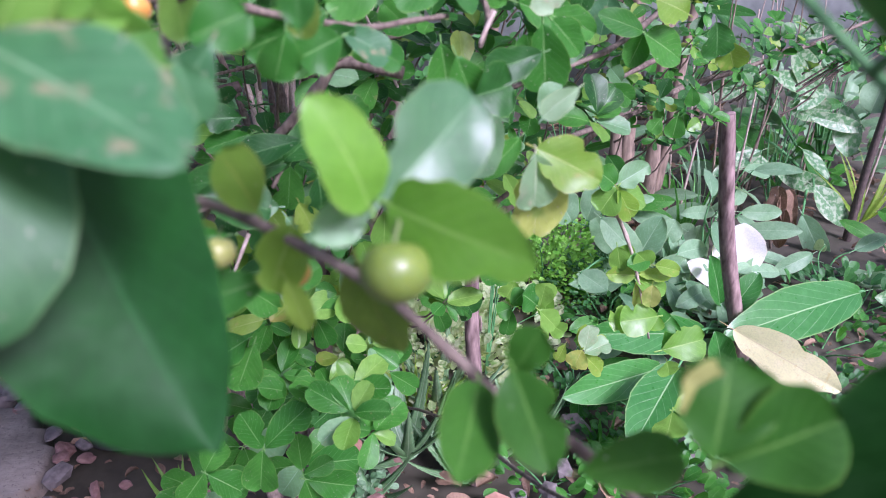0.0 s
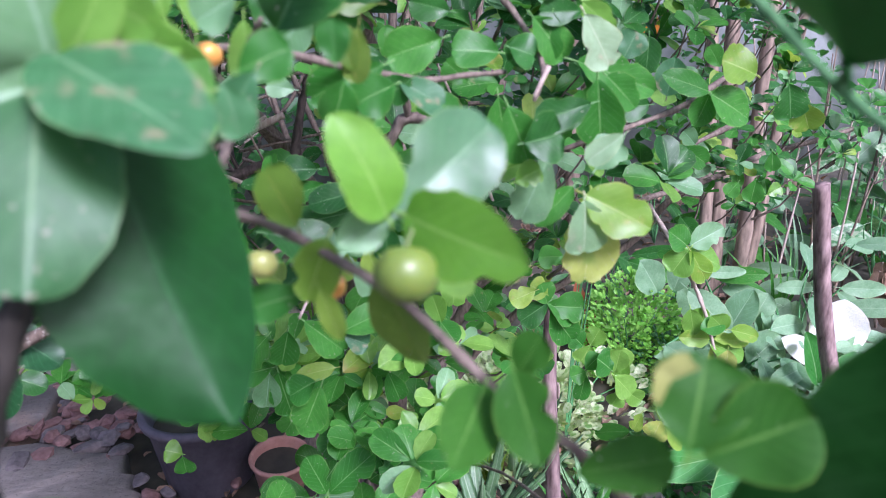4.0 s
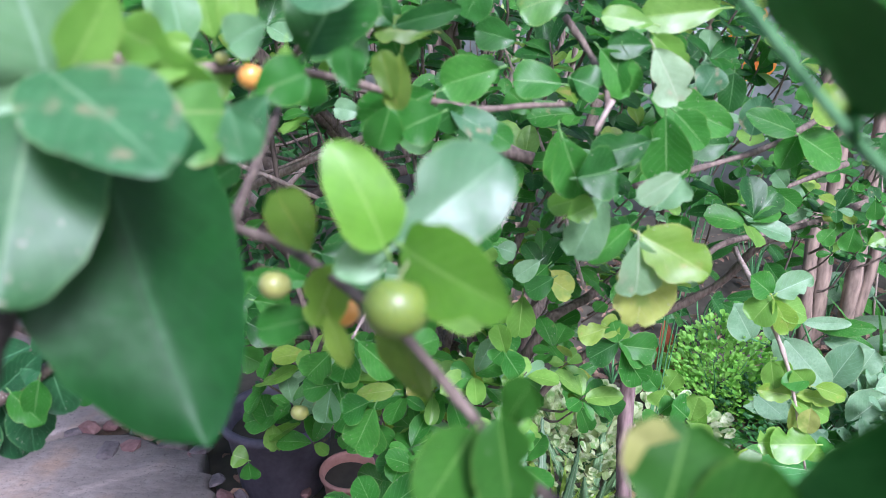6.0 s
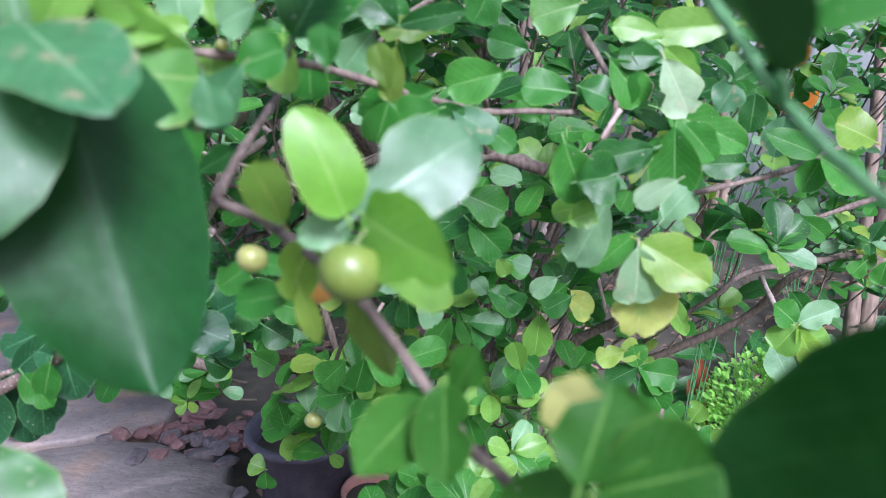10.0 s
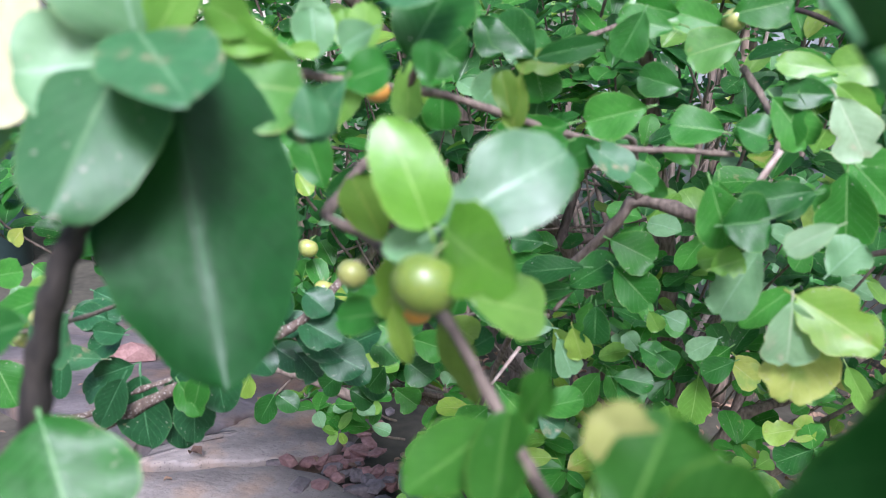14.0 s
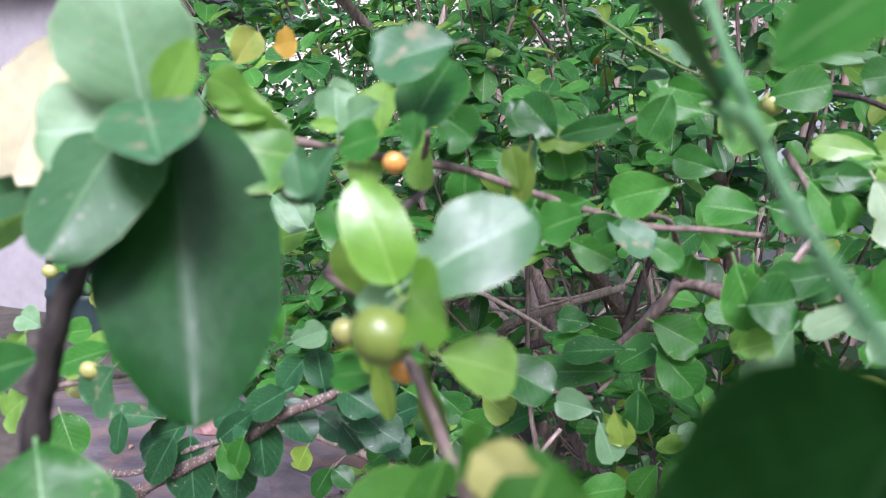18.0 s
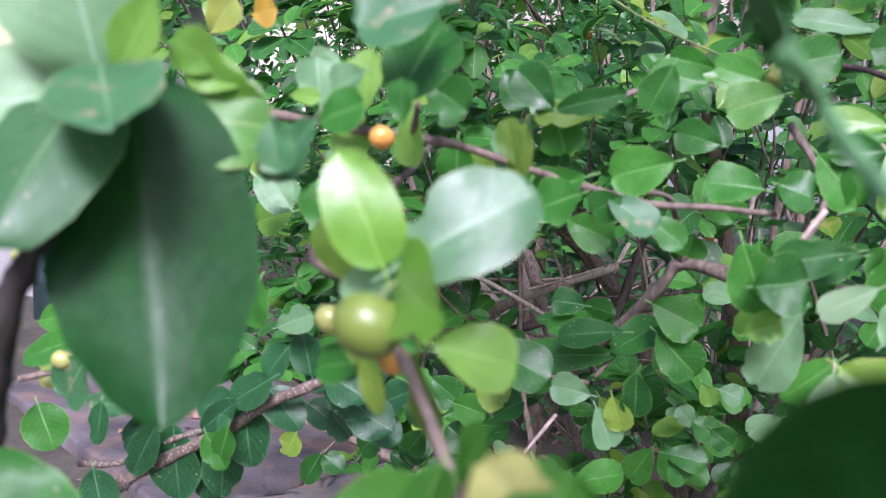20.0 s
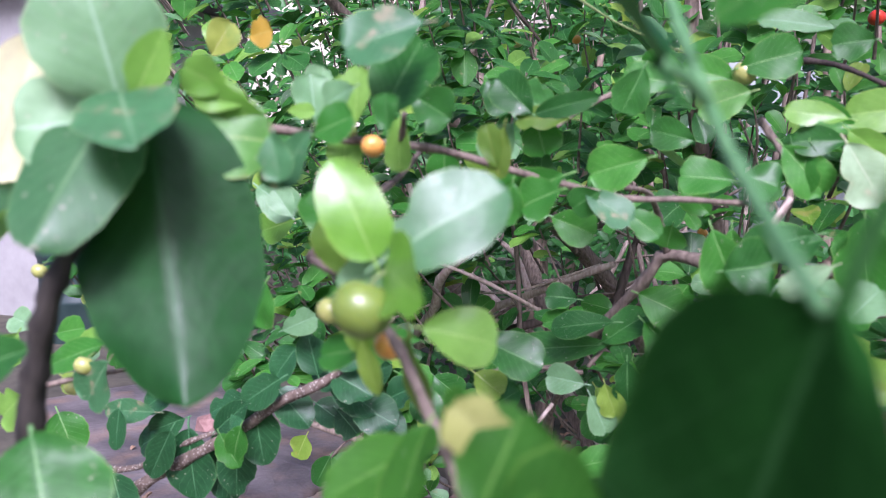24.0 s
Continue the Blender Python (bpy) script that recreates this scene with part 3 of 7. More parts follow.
# ---------------------------------------------------------------- posts, trunks, fence, house
def wooden_post(base, tip, r, seed, label, mat="post_wood", flakes=6):
    """A crooked round stake: a shaft with knots and drying grooves, a cut end, and loose bark flakes on it."""
    r_ = random.Random(seed)
    top = thing("wooden_post", base, label, "post", "garden stakes")
    base, tip = Vector(base), Vector(tip)
    axis = (tip - base).normalized()
    side = axis.cross(Vector((0, 1, 0.2))).normalized()
    front = axis.cross(side)
    rows, sides = 40, 20
    verts, faces = [], []
    knots = [(r_.random(), r_.uniform(0, 6.28)) for _ in range(5)]
    for i in range(rows + 1):
        t = i / rows
        c = base.lerp(tip, t) + side * 0.3 * r * math.sin(t * 7 + seed) + front * 0.25 * r * math.sin(t * 5 + 2 * seed)
        for k in range(sides):
            a = 6.2832 * k / sides
            q = r * (1.06 - 0.14 * t) * (1 + 0.05 * math.sin(3 * a + seed) + 0.05 * noise.noise((a * 1.5, t * 5, seed)) - 0.07 * max(0, math.sin(7 * a + seed + 0.6 * math.sin(9 * t))) ** 6)
            for kt, ka in knots:
                q += 0.28 * r * math.exp(-((t - kt) / 0.02) ** 2 - (2 * math.sin((a - ka) / 2) / 0.55) ** 2)
            verts.append(c + (side * math.cos(a) + front * math.sin(a)) * q)
    for i in range(rows):
        for k in range(sides):
            a, b = i * sides + k, i * sides + (k + 1) % sides
            faces.append((a, b, b + sides, a + sides))
    faces.append(tuple(rows * sides + k for k in range(sides)))
    settle(link_mesh("shaft", mesh_of("shaft", verts, faces), mat), top)
    for _ in range(flakes):
        t, a0, hh, aa = r_.uniform(0.15, 0.95), r_.uniform(3.4, 6.0), r_.uniform(0.02, 0.05), r_.uniform(0.5, 0.9)
        fv, ff = [], []
        for i in range(5):
            for k in range(5):
                a = a0 + aa * (k / 4 - 0.5) * (1 - 0.5 * abs(i / 2 - 1) + 0.1 * r_.random())
                q = r * (1.07 + 0.10 * abs(k / 2 - 1) ** 2 + 0.05 * r_.random())
                fv.append(base.lerp(tip, t) + axis * hh * (i / 4 - 0.5) + (side * math.cos(a) + front * math.sin(a)) * q)
        for i in range(4):
            for k in range(4):
                ff.append((i * 5 + k, i * 5 + k + 1, i * 5 + k + 6, i * 5 + k + 5))
        ob = settle(link_mesh("bark_flake", mesh_of("bark_flake", fv, ff), "bark_pale"), top)
        ob.modifiers.new("thick", "SOLIDIFY").thickness = 0.0012
    return top


wooden_post((0.47, 1.30, -0.03), (0.47, 1.34, 0.62), 0.0165, 3, "weathered reddish wooden stake standing in soil")
wooden_post((1.37, 1.47, -0.03), (1.22, 1.53, 0.75), 0.0215, 4, "peeling purplish-brown wooden stake among broad leaves", flakes=8)
wooden_post((2.39, 2.077, -0.03), (2.60, 2.2, 0.85), 0.016, 5, "thin blackened stake leaning in soil", "bark_dark", 3)

trunks = thing("multi_stem_tree", (1.62, 2.45, -0.03), "grey-brown smooth multi-stemmed small tree", "tree")
for k, (dx, dy, lean, r) in enumerate(((-.09, 0, -.05, .026), (-.03, .05, 0, .034), (.03, -.02, .04, .03), (.09, .04, .18, .024), (.0, .1, -.12, .022))):
    pts = [(1.62 + dx, 2.45 + dy, -0.03), (1.62 + dx * 1.2 + lean * .2, 2.45 + dy, 0.3), (1.62 + dx * 1.1 + lean * .5, 2.47 + dy, 0.7), (1.62 + dx * 1.5 + lean, 2.5 + dy, 1.5), (1.62 + dx * 2 + lean * 1.6, 2.5 + dy, 2.3)]
    me = mesh_of("stem", *tube_data(pts, r, r * .6, 10, 0.08, k, 6))
    settle(link_mesh("stem", me, "trunk_bark"), trunks)

# unseen wall added behind the viewpoint; it blocks the lowest light from there
bm = bmesh.new()
box(bm, -14, 14, -7.6, -7.45, -0.05, 1.9)
tagged(part("wall_south", bm, "house_plaster_grey", smooth=False), "unseen plain grey plastered wall added behind the viewpoint", "wall", kind="structure")

bm = bmesh.new()
cols = 420
for row, z in enumerate((-0.05, 1.75)):
    for i in range(cols + 1):
        x = -0.2 + i * 8.0 / cols
        bm.verts.new((x, 4.3 + 0.06 * x + 0.007 * max(-0.4, math.sin(i * 2 * math.pi / 14)), z))
bm.verts.ensure_lookup_table()
for i in range(cols):
    bm.faces.new([bm.verts[i], bm.verts[i + 1], bm.verts[cols + 2 + i], bm.verts[cols + 1 + i]])
fence = part("wall_fence", bm, "fence_metal")
fence.modifiers.new("sheet", "SOLIDIFY").thickness = 0.004
tagged(fence, "grey corrugated metal sheet fence", "fence", kind="structure")


bm = bmesh.new()
box(bm, -7.5, 9, 9.2, 9.35, -0.05, 4.2)
tagged(part("wall_north", bm, "wall_cream", smooth=False), "pale cream plastered wall behind the garden shrubs", "wall", kind="structure")

house = thing("house", (-6.5, 5.0, -0.03), "white plastered house wall with dark roof", "house")
bm = bmesh.new()
box(bm, -8.5, -4.75, 4.4, 7.0, -0.03, 2.7)
settle(part("wall", bm, "house_plaster", smooth=False), house)
bm = bmesh.new()
box(bm, -8.9, -4.4, 4.0, 7.4, 2.703, 2.85)
settle(part("roof", bm, "roof_dark", smooth=False), house)

# barrel shape added in place of an unidentified flat dark green thing
bm = bmesh.new()
rings = []
for q, z in ((0.98, 0), (1, .02), (1, .28), (1.04, .30), (1.04, .33), (1, .35), (1, .62), (1.04, .64), (1.04, .67), (1, .69), (1, .97), (0.95, 1.0), (0.3, 1.02)):
    rings.append([bm.verts.new((0.3 * q * math.cos(a * math.pi / 16), 0.3 * q * math.sin(a * math.pi / 16), z * 0.95)) for a in range(32)])
for l0, l1 in zip(rings, rings[1:]):
    for k in range(32):
        bm.faces.new((l0[k], l0[(k + 1) % 32], l1[(k + 1) % 32], l1[k]))
bm.faces.new(rings[-1])
barrel = part("barrel", bm, "tank_plastic")
barrel.location = (-4.15, 4.05, -0.03)
tagged(barrel, "dark green ribbed barrel shape standing in for an unclear dark thing by the house wall", "barrel")

# ---------------------------------------------------------------- the broad-leaved sapling close by
stemmed = thing("broadleaf_sapling", (-0.115, 0.19, -0.03), "dark-stemmed sapling with large glossy ovate leaves", "sapling")
tube(stemmed, 'stem', [(-0.115, 0.19, -0.03), (-0.118, 0.188, 0.35), (-0.113, 0.184, 0.75), (-0.1317, 0.1750, 1.0231), (-0.1168, 0.1720, 1.1065), (-0.1057, 0.1650, 1.1396), (-0.0996, 0.1630, 1.1590), (-0.0910, 0.1600, 1.1781), (-0.0858, 0.1620, 1.1916), (-0.0835, 0.1690, 1.2060), (-0.0775, 0.1735, 1.2240), (-0.0752, 0.1733, 1.2330)], 0.0048, 0.0024, 'stem_dark')

# ---------------------------------------------------------------- the fruiting shrub
shrub = thing("fruiting_shrub", (0.05, 1.25, -0.03), "leafy green fruiting shrub with small round yellow-green fruits", "shrub")
tube(shrub, "limb", [(0.05, 1.25, -0.03), (0.06, 1.22, 0.35), (0.05, 1.2, 0.7), (-0.03, 1.1, 1.0), (-0.22, .92, 1.25), (-.35, .75, 1.42)], .022, .006, "bark")
tube(shrub, "limb", [(0.08, 1.25, -0.03), (0.16, 1.2, 0.4), (0.28, 1.1, 0.68), (0.45, 0.98, 0.86), (0.50, 0.95, 0.937), (0.655, 1.0, 0.974), (0.79, 1.02, 0.993), (.97, 1.05, 1.02), (1.2, 1.1, 1.06)], .0075, .003, "bark")
tube(shrub, "limb", [(0.03, 1.27, -0.03), (-0.08, 1.4, 0.5), (-0.3, 1.6, 1.0), (-.5, 1.8, 1.5)], .022, .008, "bark")
tube(shrub, "limb", [(0.06, 1.25, -0.03), (0.1, 1.15, 0.45), (0.12, 1.05, 0.8), (0.1, 0.98, 1.05), (0.05, .9, 1.3), (.05, .9, 1.5)], .018, .005, "bark")
tube(shrub, "limb", [(0.02, 1.25, -0.03), (-0.1, 1.45, 0.6), (-0.5, 1.5, 1.0), (-0.8, 1.35, 1.25), (-1.0, 1.2, 1.45)], .018, .006, "bark")
tube(shrub, "limb", [(0.1, 1.28, -0.03), (0.3, 1.5, 0.6), (0.5, 1.7, 1.2), (.6, 1.8, 1.7)], .02, .008, "bark")
tube(shrub, 'twig', [(-0.0557, 0.2400, 1.1842), (-0.0363, 0.2350, 1.1770), (-0.0165, 0.2150, 1.1698), (-0.0023, 0.2000, 1.1630), (0.0189, 0.1800, 1.1426), (0.0264, 0.1700, 1.1371), (0.0368, 0.1600, 1.1321), (0.085, 0.19, 1.06), (0.125, 0.34, 0.93), (0.13, 0.62, 0.78), (0.1, 1.0, 0.5), (0.06, 1.24, 0.2)], 0.0016, 0.0014, 'bark')
tube(shrub, 'twig', [(-0.0557, 0.2400, 1.1842), (-0.0535, 0.2500, 1.1907), (-0.0511, 0.2600, 1.1977), (-0.0484, 0.3000, 1.2109), (-0.0496, 0.3300, 1.2229)], 0.002, 0.0012, 'bark')
tube(shrub, 'twig', [(-0.1007, 0.2800, 1.2329), (-0.0864, 0.2900, 1.2306), (-0.0691, 0.2950, 1.2279), (-0.0350, 0.3200, 1.2234), (-0.0051, 0.3450, 1.2131), (0.0371, 0.3800, 1.2010), (0.0648, 0.4000, 1.1996), (0.0947, 0.4300, 1.1963)], 0.0018, 0.0014, 'bark')
tube(shrub, 'twig', [(-0.0426, 0.2930, 1.2251), (-0.0359, 0.2800, 1.2372)], 0.0015, 0.001, 'bark')
tube(shrub, 'branch', [(0.0891, 0.5000, 1.1514), (0.0509, 0.5180, 1.1573), (0.0358, 0.5250, 1.1379), (-0.0128, 0.5600, 1.0761), (-0.0508, 0.6600, 1.0026), (-0.0904, 0.7500, 0.8913), (-0.1616, 0.9500, 0.6744)], 0.0045, 0.002, 'bark')
tube(shrub, 'twig', [(0.0509, 0.5180, 1.1573), (0.0471, 0.5000, 1.1795), (0.0434, 0.4500, 1.2001), (0.0344, 0.4000, 1.2056)], 0.0028, 0.0012, 'bark')
tube(shrub, 'twig', [(0.1017, 0.4800, 1.2427), (0.1146, 0.4600, 1.2196), (0.1141, 0.4200, 1.1993), (0.1039, 0.4040, 1.1834)], 0.0022, 0.0012, 'bark')
tube(shrub, 'twig', [(0.1139, 0.4100, 1.2006), (0.1037, 0.4040, 1.1856)], 0.0016, 0.0009, 'bark_pale')
tube(shrub, 'twig', [(-0.0205, 0.5000, 1.0528), (-0.0359, 0.4800, 1.0317)], 0.0014, 0.0009, 'bark_pale')
tube(shrub, 'twig', [(-0.0225, 0.5500, 1.3367), (0.0207, 0.5200, 1.3057), (0.0709, 0.5000, 1.2791)], 0.0009, 0.0007, 'fruit_stalk')
tube(shrub, 'branch', [(0.6650, 0.9500, 1.0034), (0.5057, 0.8700, 0.9861), (0.3661, 0.7800, 0.9958), (0.3100, 0.7400, 0.9780), (0.2600, 0.8000, 0.9006)], 0.0042, 0.0025, 'bark')
tube(shrub, 'branch', [(0.3609, 0.6200, 1.1604), (0.2887, 0.5700, 1.1440), (0.2231, 0.5500, 1.1313), (0.1795, 0.5600, 1.1165)], 0.0026, 0.002, 'bark')
tube(shrub, 'branch', [(0.5376, 0.8500, 1.0690), (0.4408, 0.8300, 1.0408), (0.3583, 0.8200, 1.0108)], 0.0035, 0.002, 'bark')
tube(shrub, 'twig', [(0.3768, 0.7800, 0.9888), (0.3640, 0.6800, 0.9620), (0.3804, 0.6600, 0.9209), (0.3938, 0.6500, 0.8750), (0.4097, 0.6350, 0.7979)], 0.003, 0.0012, 'bark_pale')
tube(shrub, 'branch', [(0.1608, 0.9500, 0.7508), (0.1914, 0.9500, 0.8029), (0.2163, 0.9600, 0.8324), (0.2738, 0.9700, 0.8611), (0.3607, 1.0000, 0.9167)], 0.009, 0.005, 'bark')
tube(shrub, 'branch', [(0.1096, 1.0000, 0.7450), (0.1360, 1.0200, 0.8270), (0.1802, 1.0500, 0.9220), (0.2202, 1.1000, 1.0131)], 0.007, 0.004, 'bark')
tube(shrub, 'branch', [(-0.3422, 0.4367, 0.9602), (-0.2976, 0.4367, 0.9905), (-0.2361, 0.4367, 1.0268), (-0.1924, 0.4280, 1.0572), (-0.1538, 0.4367, 1.0783), (-0.1317, 0.4802, 1.1096)], 0.0052, 0.0026, 'lichen')
tube(shrub, 'twig', [(-0.3632, 0.4367, 0.9808), (-0.3241, 0.4367, 0.9888), (-0.2758, 0.4367, 1.0152), (-0.2215, 0.4367, 1.0369)], 0.0026, 0.0017, 'lichen')
tube(shrub, 'branch', [(-0.2161, 0.7500, 0.8767), (-0.2782, 0.7200, 0.9124), (-0.3495, 0.7200, 0.9263), (-0.4217, 0.7500, 0.9391)], 0.0055, 0.003, 'bark')
tube(shrub, 'twig', [(0.0504, 0.5200, 1.1595), (0.0246, 0.5300, 1.1237), (0.0137, 0.5300, 1.0947), (-0.0001, 0.5200, 1.0756)], 0.0022, 0.0015, 'bark')
tube(shrub, 'twig', [(-0.0040, 0.5200, 1.0712), (-0.0358, 0.5000, 1.0775), (-0.0633, 0.4700, 1.0789)], 0.002, 0.0012, 'bark')
tube(shrub, 'twig', [(0.0593, 0.5500, 1.2821), (0.0206, 0.5000, 1.2638), (-0.0044, 0.4800, 1.2490), (-0.0190, 0.4500, 1.2325)], 0.0018, 0.0012, 'bark')
tube(shrub, 'twig', [(0.1260, 0.6000, 1.2909), (0.1523, 0.5800, 1.2833), (0.1770, 0.5500, 1.2664)], 0.0022, 0.0015, 'bark_dark')
tube(shrub, 'twig', [(-0.1848, 0.9000, 1.4149), (-0.2061, 0.9000, 1.3557), (-0.2357, 0.9000, 1.3227)], 0.0025, 0.0018, 'bark')
tube(shrub, 'twig', [(-0.1908, 1.0000, 1.4353), (-0.1437, 1.0000, 1.3737), (-0.1242, 1.0000, 1.3361)], 0.0025, 0.0018, 'bark')
tube(shrub, 'twig', [(-0.3168, 0.7200, 0.8871), (-0.2978, 0.7200, 0.9084), (-0.2821, 0.7300, 0.9144)], 0.0014, 0.001, 'bark')
tube(shrub, 'twig', [(-0.2696, 0.3100, 1.0942), (-0.2534, 0.3300, 1.0969), (-0.2548, 0.3600, 1.0925), (-0.2684, 0.4200, 1.0849)], 0.0016, 0.0012, 'bark')
tube(shrub, 'shoot', [(0.05, 0.9, 1.45), (0.02, 0.55, 1.47), (0.035, 0.33, 1.385), (0.0614, 0.2026, 1.2755), (0.068, 0.175, 1.253), (0.0775, 0.141, 1.227), (0.0815, 0.122, 1.2175), (0.0868, 0.094, 1.2075), (0.0884, 0.0847, 1.2047)], 0.0017, 0.0008, 'green_stem')
tube(shrub, 'twig', [(0.0775, 0.141, 1.227), (0.0745, 0.136, 1.2305), (0.0708, 0.1313, 1.2327)], 0.0011, 0.0009, 'green_stem')
leaf(shrub, (-0.0070, 0.1908, 1.1920), (-0.0178, 0.1875, 1.2193), 0.0188, 'L', 12, 'r', bend=0.35)
leaf(shrub, (-0.0051, 0.1920, 1.1917), (0.0258, 0.2050, 1.2125), 0.0262, 'P', 16, 'b', [(0.3, -1, 0.35)], bend=0.3)
leaf(shrub, (-0.0038, 0.1908, 1.1922), (0.0166, 0.1568, 1.1890), 0.0225, 'L', 44, 'r', [(0.75, 1, 0.4), (0.25, -1, 0.2)], fold=0.05, bend=0.25)
leaf(shrub, (-0.0066, 0.2000, 1.1882), (-0.0208, 0.1950, 1.1840), 0.0112, 'p', -15, 'e')
leaf(shrub, (-0.0302, 0.2250, 1.1802), (-0.0379, 0.2180, 1.2005), 0.0146, 'b', 7, 'o')
leaf(shrub, (-0.0218, 0.2220, 1.1766), (-0.0299, 0.2220, 1.1568), 0.0154, 'y', 2, 'e', [(0.7, 1, 0.35)])
leaf(shrub, (-0.0293, 0.2350, 1.1548), (-0.0502, 0.2350, 1.1505), 0.0133, 'm', -4, 'o')
leaf(shrub, (0.0012, 0.2050, 1.1708), (0.0210, 0.2150, 1.1654), 0.0185, 'l', 5, 'o')
leaf(shrub, (-0.0254, 0.2200, 1.1614), (-0.0201, 0.2200, 1.1434), 0.0077, 'y', 11, 'e')
leaf(shrub, (0.0185, 0.1650, 1.1578), (0.0188, 0.1450, 1.1444), 0.0154, 'M', 23, 'e', [(0.5, -1, 0.45)])
leaf(shrub, (0.0140, 0.1750, 1.1487), (-0.0004, 0.1500, 1.1437), 0.0168, 'M', -3, 'e')
leaf(shrub, (0.0205, 0.1700, 1.1524), (0.0265, 0.1680, 1.1653), 0.0108, 'M', -22, 'o', [(0.4, 1, 0.2)])
leaf(shrub, (0.0299, 0.1500, 1.1368), (0.0497, 0.1400, 1.1446), 0.0137, 'M', -5, 'o')
leaf(shrub, (0.0430, 0.1250, 1.1577), (0.0495, 0.1320, 1.1761), 0.0216, 'M', -11, 'o', [(0.55, -1, 0.25)])
leaf(shrub, (0.0490, 0.1340, 1.1640), (0.0370, 0.1290, 1.1760), 0.0120, 'A', -25, 'o', [(0.6, 1, 0.15)])
leaf(shrub, (0.0464, 0.1250, 1.1563), (0.0655, 0.1180, 1.1667), 0.0219, 'M', 10, 'o')
leaf(stemmed, (-0.0765, 0.1716, 1.2327), (-0.0780, 0.1437, 1.1980), 0.0325, 'S', -16, 'd', fold=-0.14)
leaf(stemmed, (-0.0735, 0.1722, 1.2372), (-0.0445, 0.1455, 1.2230), 0.0264, 'q', -18, 'r', fold=0.1)
# these two leaves are paler, their strong sheen put partly into the colour
leaf(stemmed, (-0.0736, 0.1726, 1.2335), (-0.0756, 0.1627, 1.2694), 0.0360, 'p', 46, 'e', fold=-0.12, bend=0.3)
leaf(stemmed, (-0.0773, 0.1720, 1.2310), (-0.0985, 0.1620, 1.2262), 0.0270, 'p', -22, 'o', bend=-0.25)
leaf(stemmed, (-0.1158, 0.1850, 1.2583), (-0.1344, 0.1800, 1.2125), 0.0297, 's', -42, 'o', [(0.8, 1, 0.2)])
leaf(stemmed, (-0.1259, 0.1900, 1.2145), (-0.1604, 0.1800, 1.2009), 0.0148, 'S', -37, 'e')
leaf(shrub, (-0.1388, 0.2000, 1.2072), (-0.1773, 0.1900, 1.1850), 0.0155, 'l', -35, 'e')
leaf(stemmed, (-0.1104, 0.1700, 1.1632), (-0.1414, 0.1650, 1.1517), 0.0165, 'd', -17, 'e')
leaf(stemmed, (-0.0735, 0.1760, 1.2330), (-0.0600, 0.1750, 1.2530), 0.0116, 'l', 47, 'e')
leaf(stemmed, (-0.0465, 0.2030, 1.2245), (-0.0640, 0.1870, 1.2265), 0.0270, 'c', -23, 'r', [(0.4, 1, 0.25), (0.7, -1, 0.15)], bend=0.3)
leaf(stemmed, (-0.0660, 0.1870, 1.2440), (-0.0460, 0.2025, 1.2275), 0.0085, 'l', 40, 'e', bend=0.35)
leaf(shrub, (-0.0444, 0.2000, 1.2261), (-0.0417, 0.2000, 1.2126), 0.0109, 'q', -7, 'o')
leaf(stemmed, (-0.0995, 0.1600, 1.1423), (-0.0810, 0.1480, 1.1180), 0.0368, 'd', -28, 'o')
leaf(stemmed, (-0.0560, 0.1950, 1.2390), (-0.0630, 0.1850, 1.2450), 0.0121, 'l', -42, 'o')
leaf(shrub, (-0.0515, 0.2000, 1.2360), (-0.0643, 0.1900, 1.2394), 0.0123, 'l', -20, 'o')
leaf(shrub, (-0.0499, 0.2100, 1.2275), (-0.0479, 0.2100, 1.2098), 0.0129, 'q', -3, 'o')
leaf(shrub, (0.0776, 0.1450, 1.2413), (0.0984, 0.1350, 1.2553), 0.0165, 'm', 8, 'e')
leaf(shrub, (-0.0418, 0.2200, 1.2269), (-0.0273, 0.2200, 1.2324), 0.0145, 'm', 18, 'o')
leaf(shrub, (-0.0159, 0.2200, 1.2273), (-0.0162, 0.2200, 1.2394), 0.0100, 'd', -12, 'o')
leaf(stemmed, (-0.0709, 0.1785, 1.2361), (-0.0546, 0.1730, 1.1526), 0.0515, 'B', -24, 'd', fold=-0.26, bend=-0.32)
leaf(shrub, (-0.0070, 0.2140, 1.1660), (0.0030, 0.2120, 1.1360), 0.0220, 'b', 60, 'e')
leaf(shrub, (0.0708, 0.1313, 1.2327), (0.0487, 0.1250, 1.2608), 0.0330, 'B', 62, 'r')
# leaves added overhead, mostly out of view, to shade the big leaf that follows
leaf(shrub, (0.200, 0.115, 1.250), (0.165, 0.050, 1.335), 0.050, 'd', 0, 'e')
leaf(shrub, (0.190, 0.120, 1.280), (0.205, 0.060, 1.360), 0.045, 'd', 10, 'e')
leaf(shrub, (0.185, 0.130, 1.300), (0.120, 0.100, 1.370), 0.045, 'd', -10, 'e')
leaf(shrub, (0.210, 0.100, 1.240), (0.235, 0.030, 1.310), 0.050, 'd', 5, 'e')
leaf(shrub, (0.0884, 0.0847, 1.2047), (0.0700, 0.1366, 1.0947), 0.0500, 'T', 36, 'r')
leaf(shrub, (-0.0752, 0.2800, 1.2353), (-0.0773, 0.2800, 1.2539), 0.0170, 'p', 28, 'o')
leaf(shrub, (-0.0574, 0.2800, 1.2336), (-0.0553, 0.2800, 1.2566), 0.0128, 'l', 8, 'o')
leaf(shrub, (-0.0312, 0.2500, 1.2348), (-0.0162, 0.2500, 1.2606), 0.0319, 'd', 3, 'o')
leaf(shrub, (-0.0094, 0.2350, 1.2621), (-0.0339, 0.2250, 1.2537), 0.0227, 'q', -13, 'o', [(0.5, 1, 0.2)])
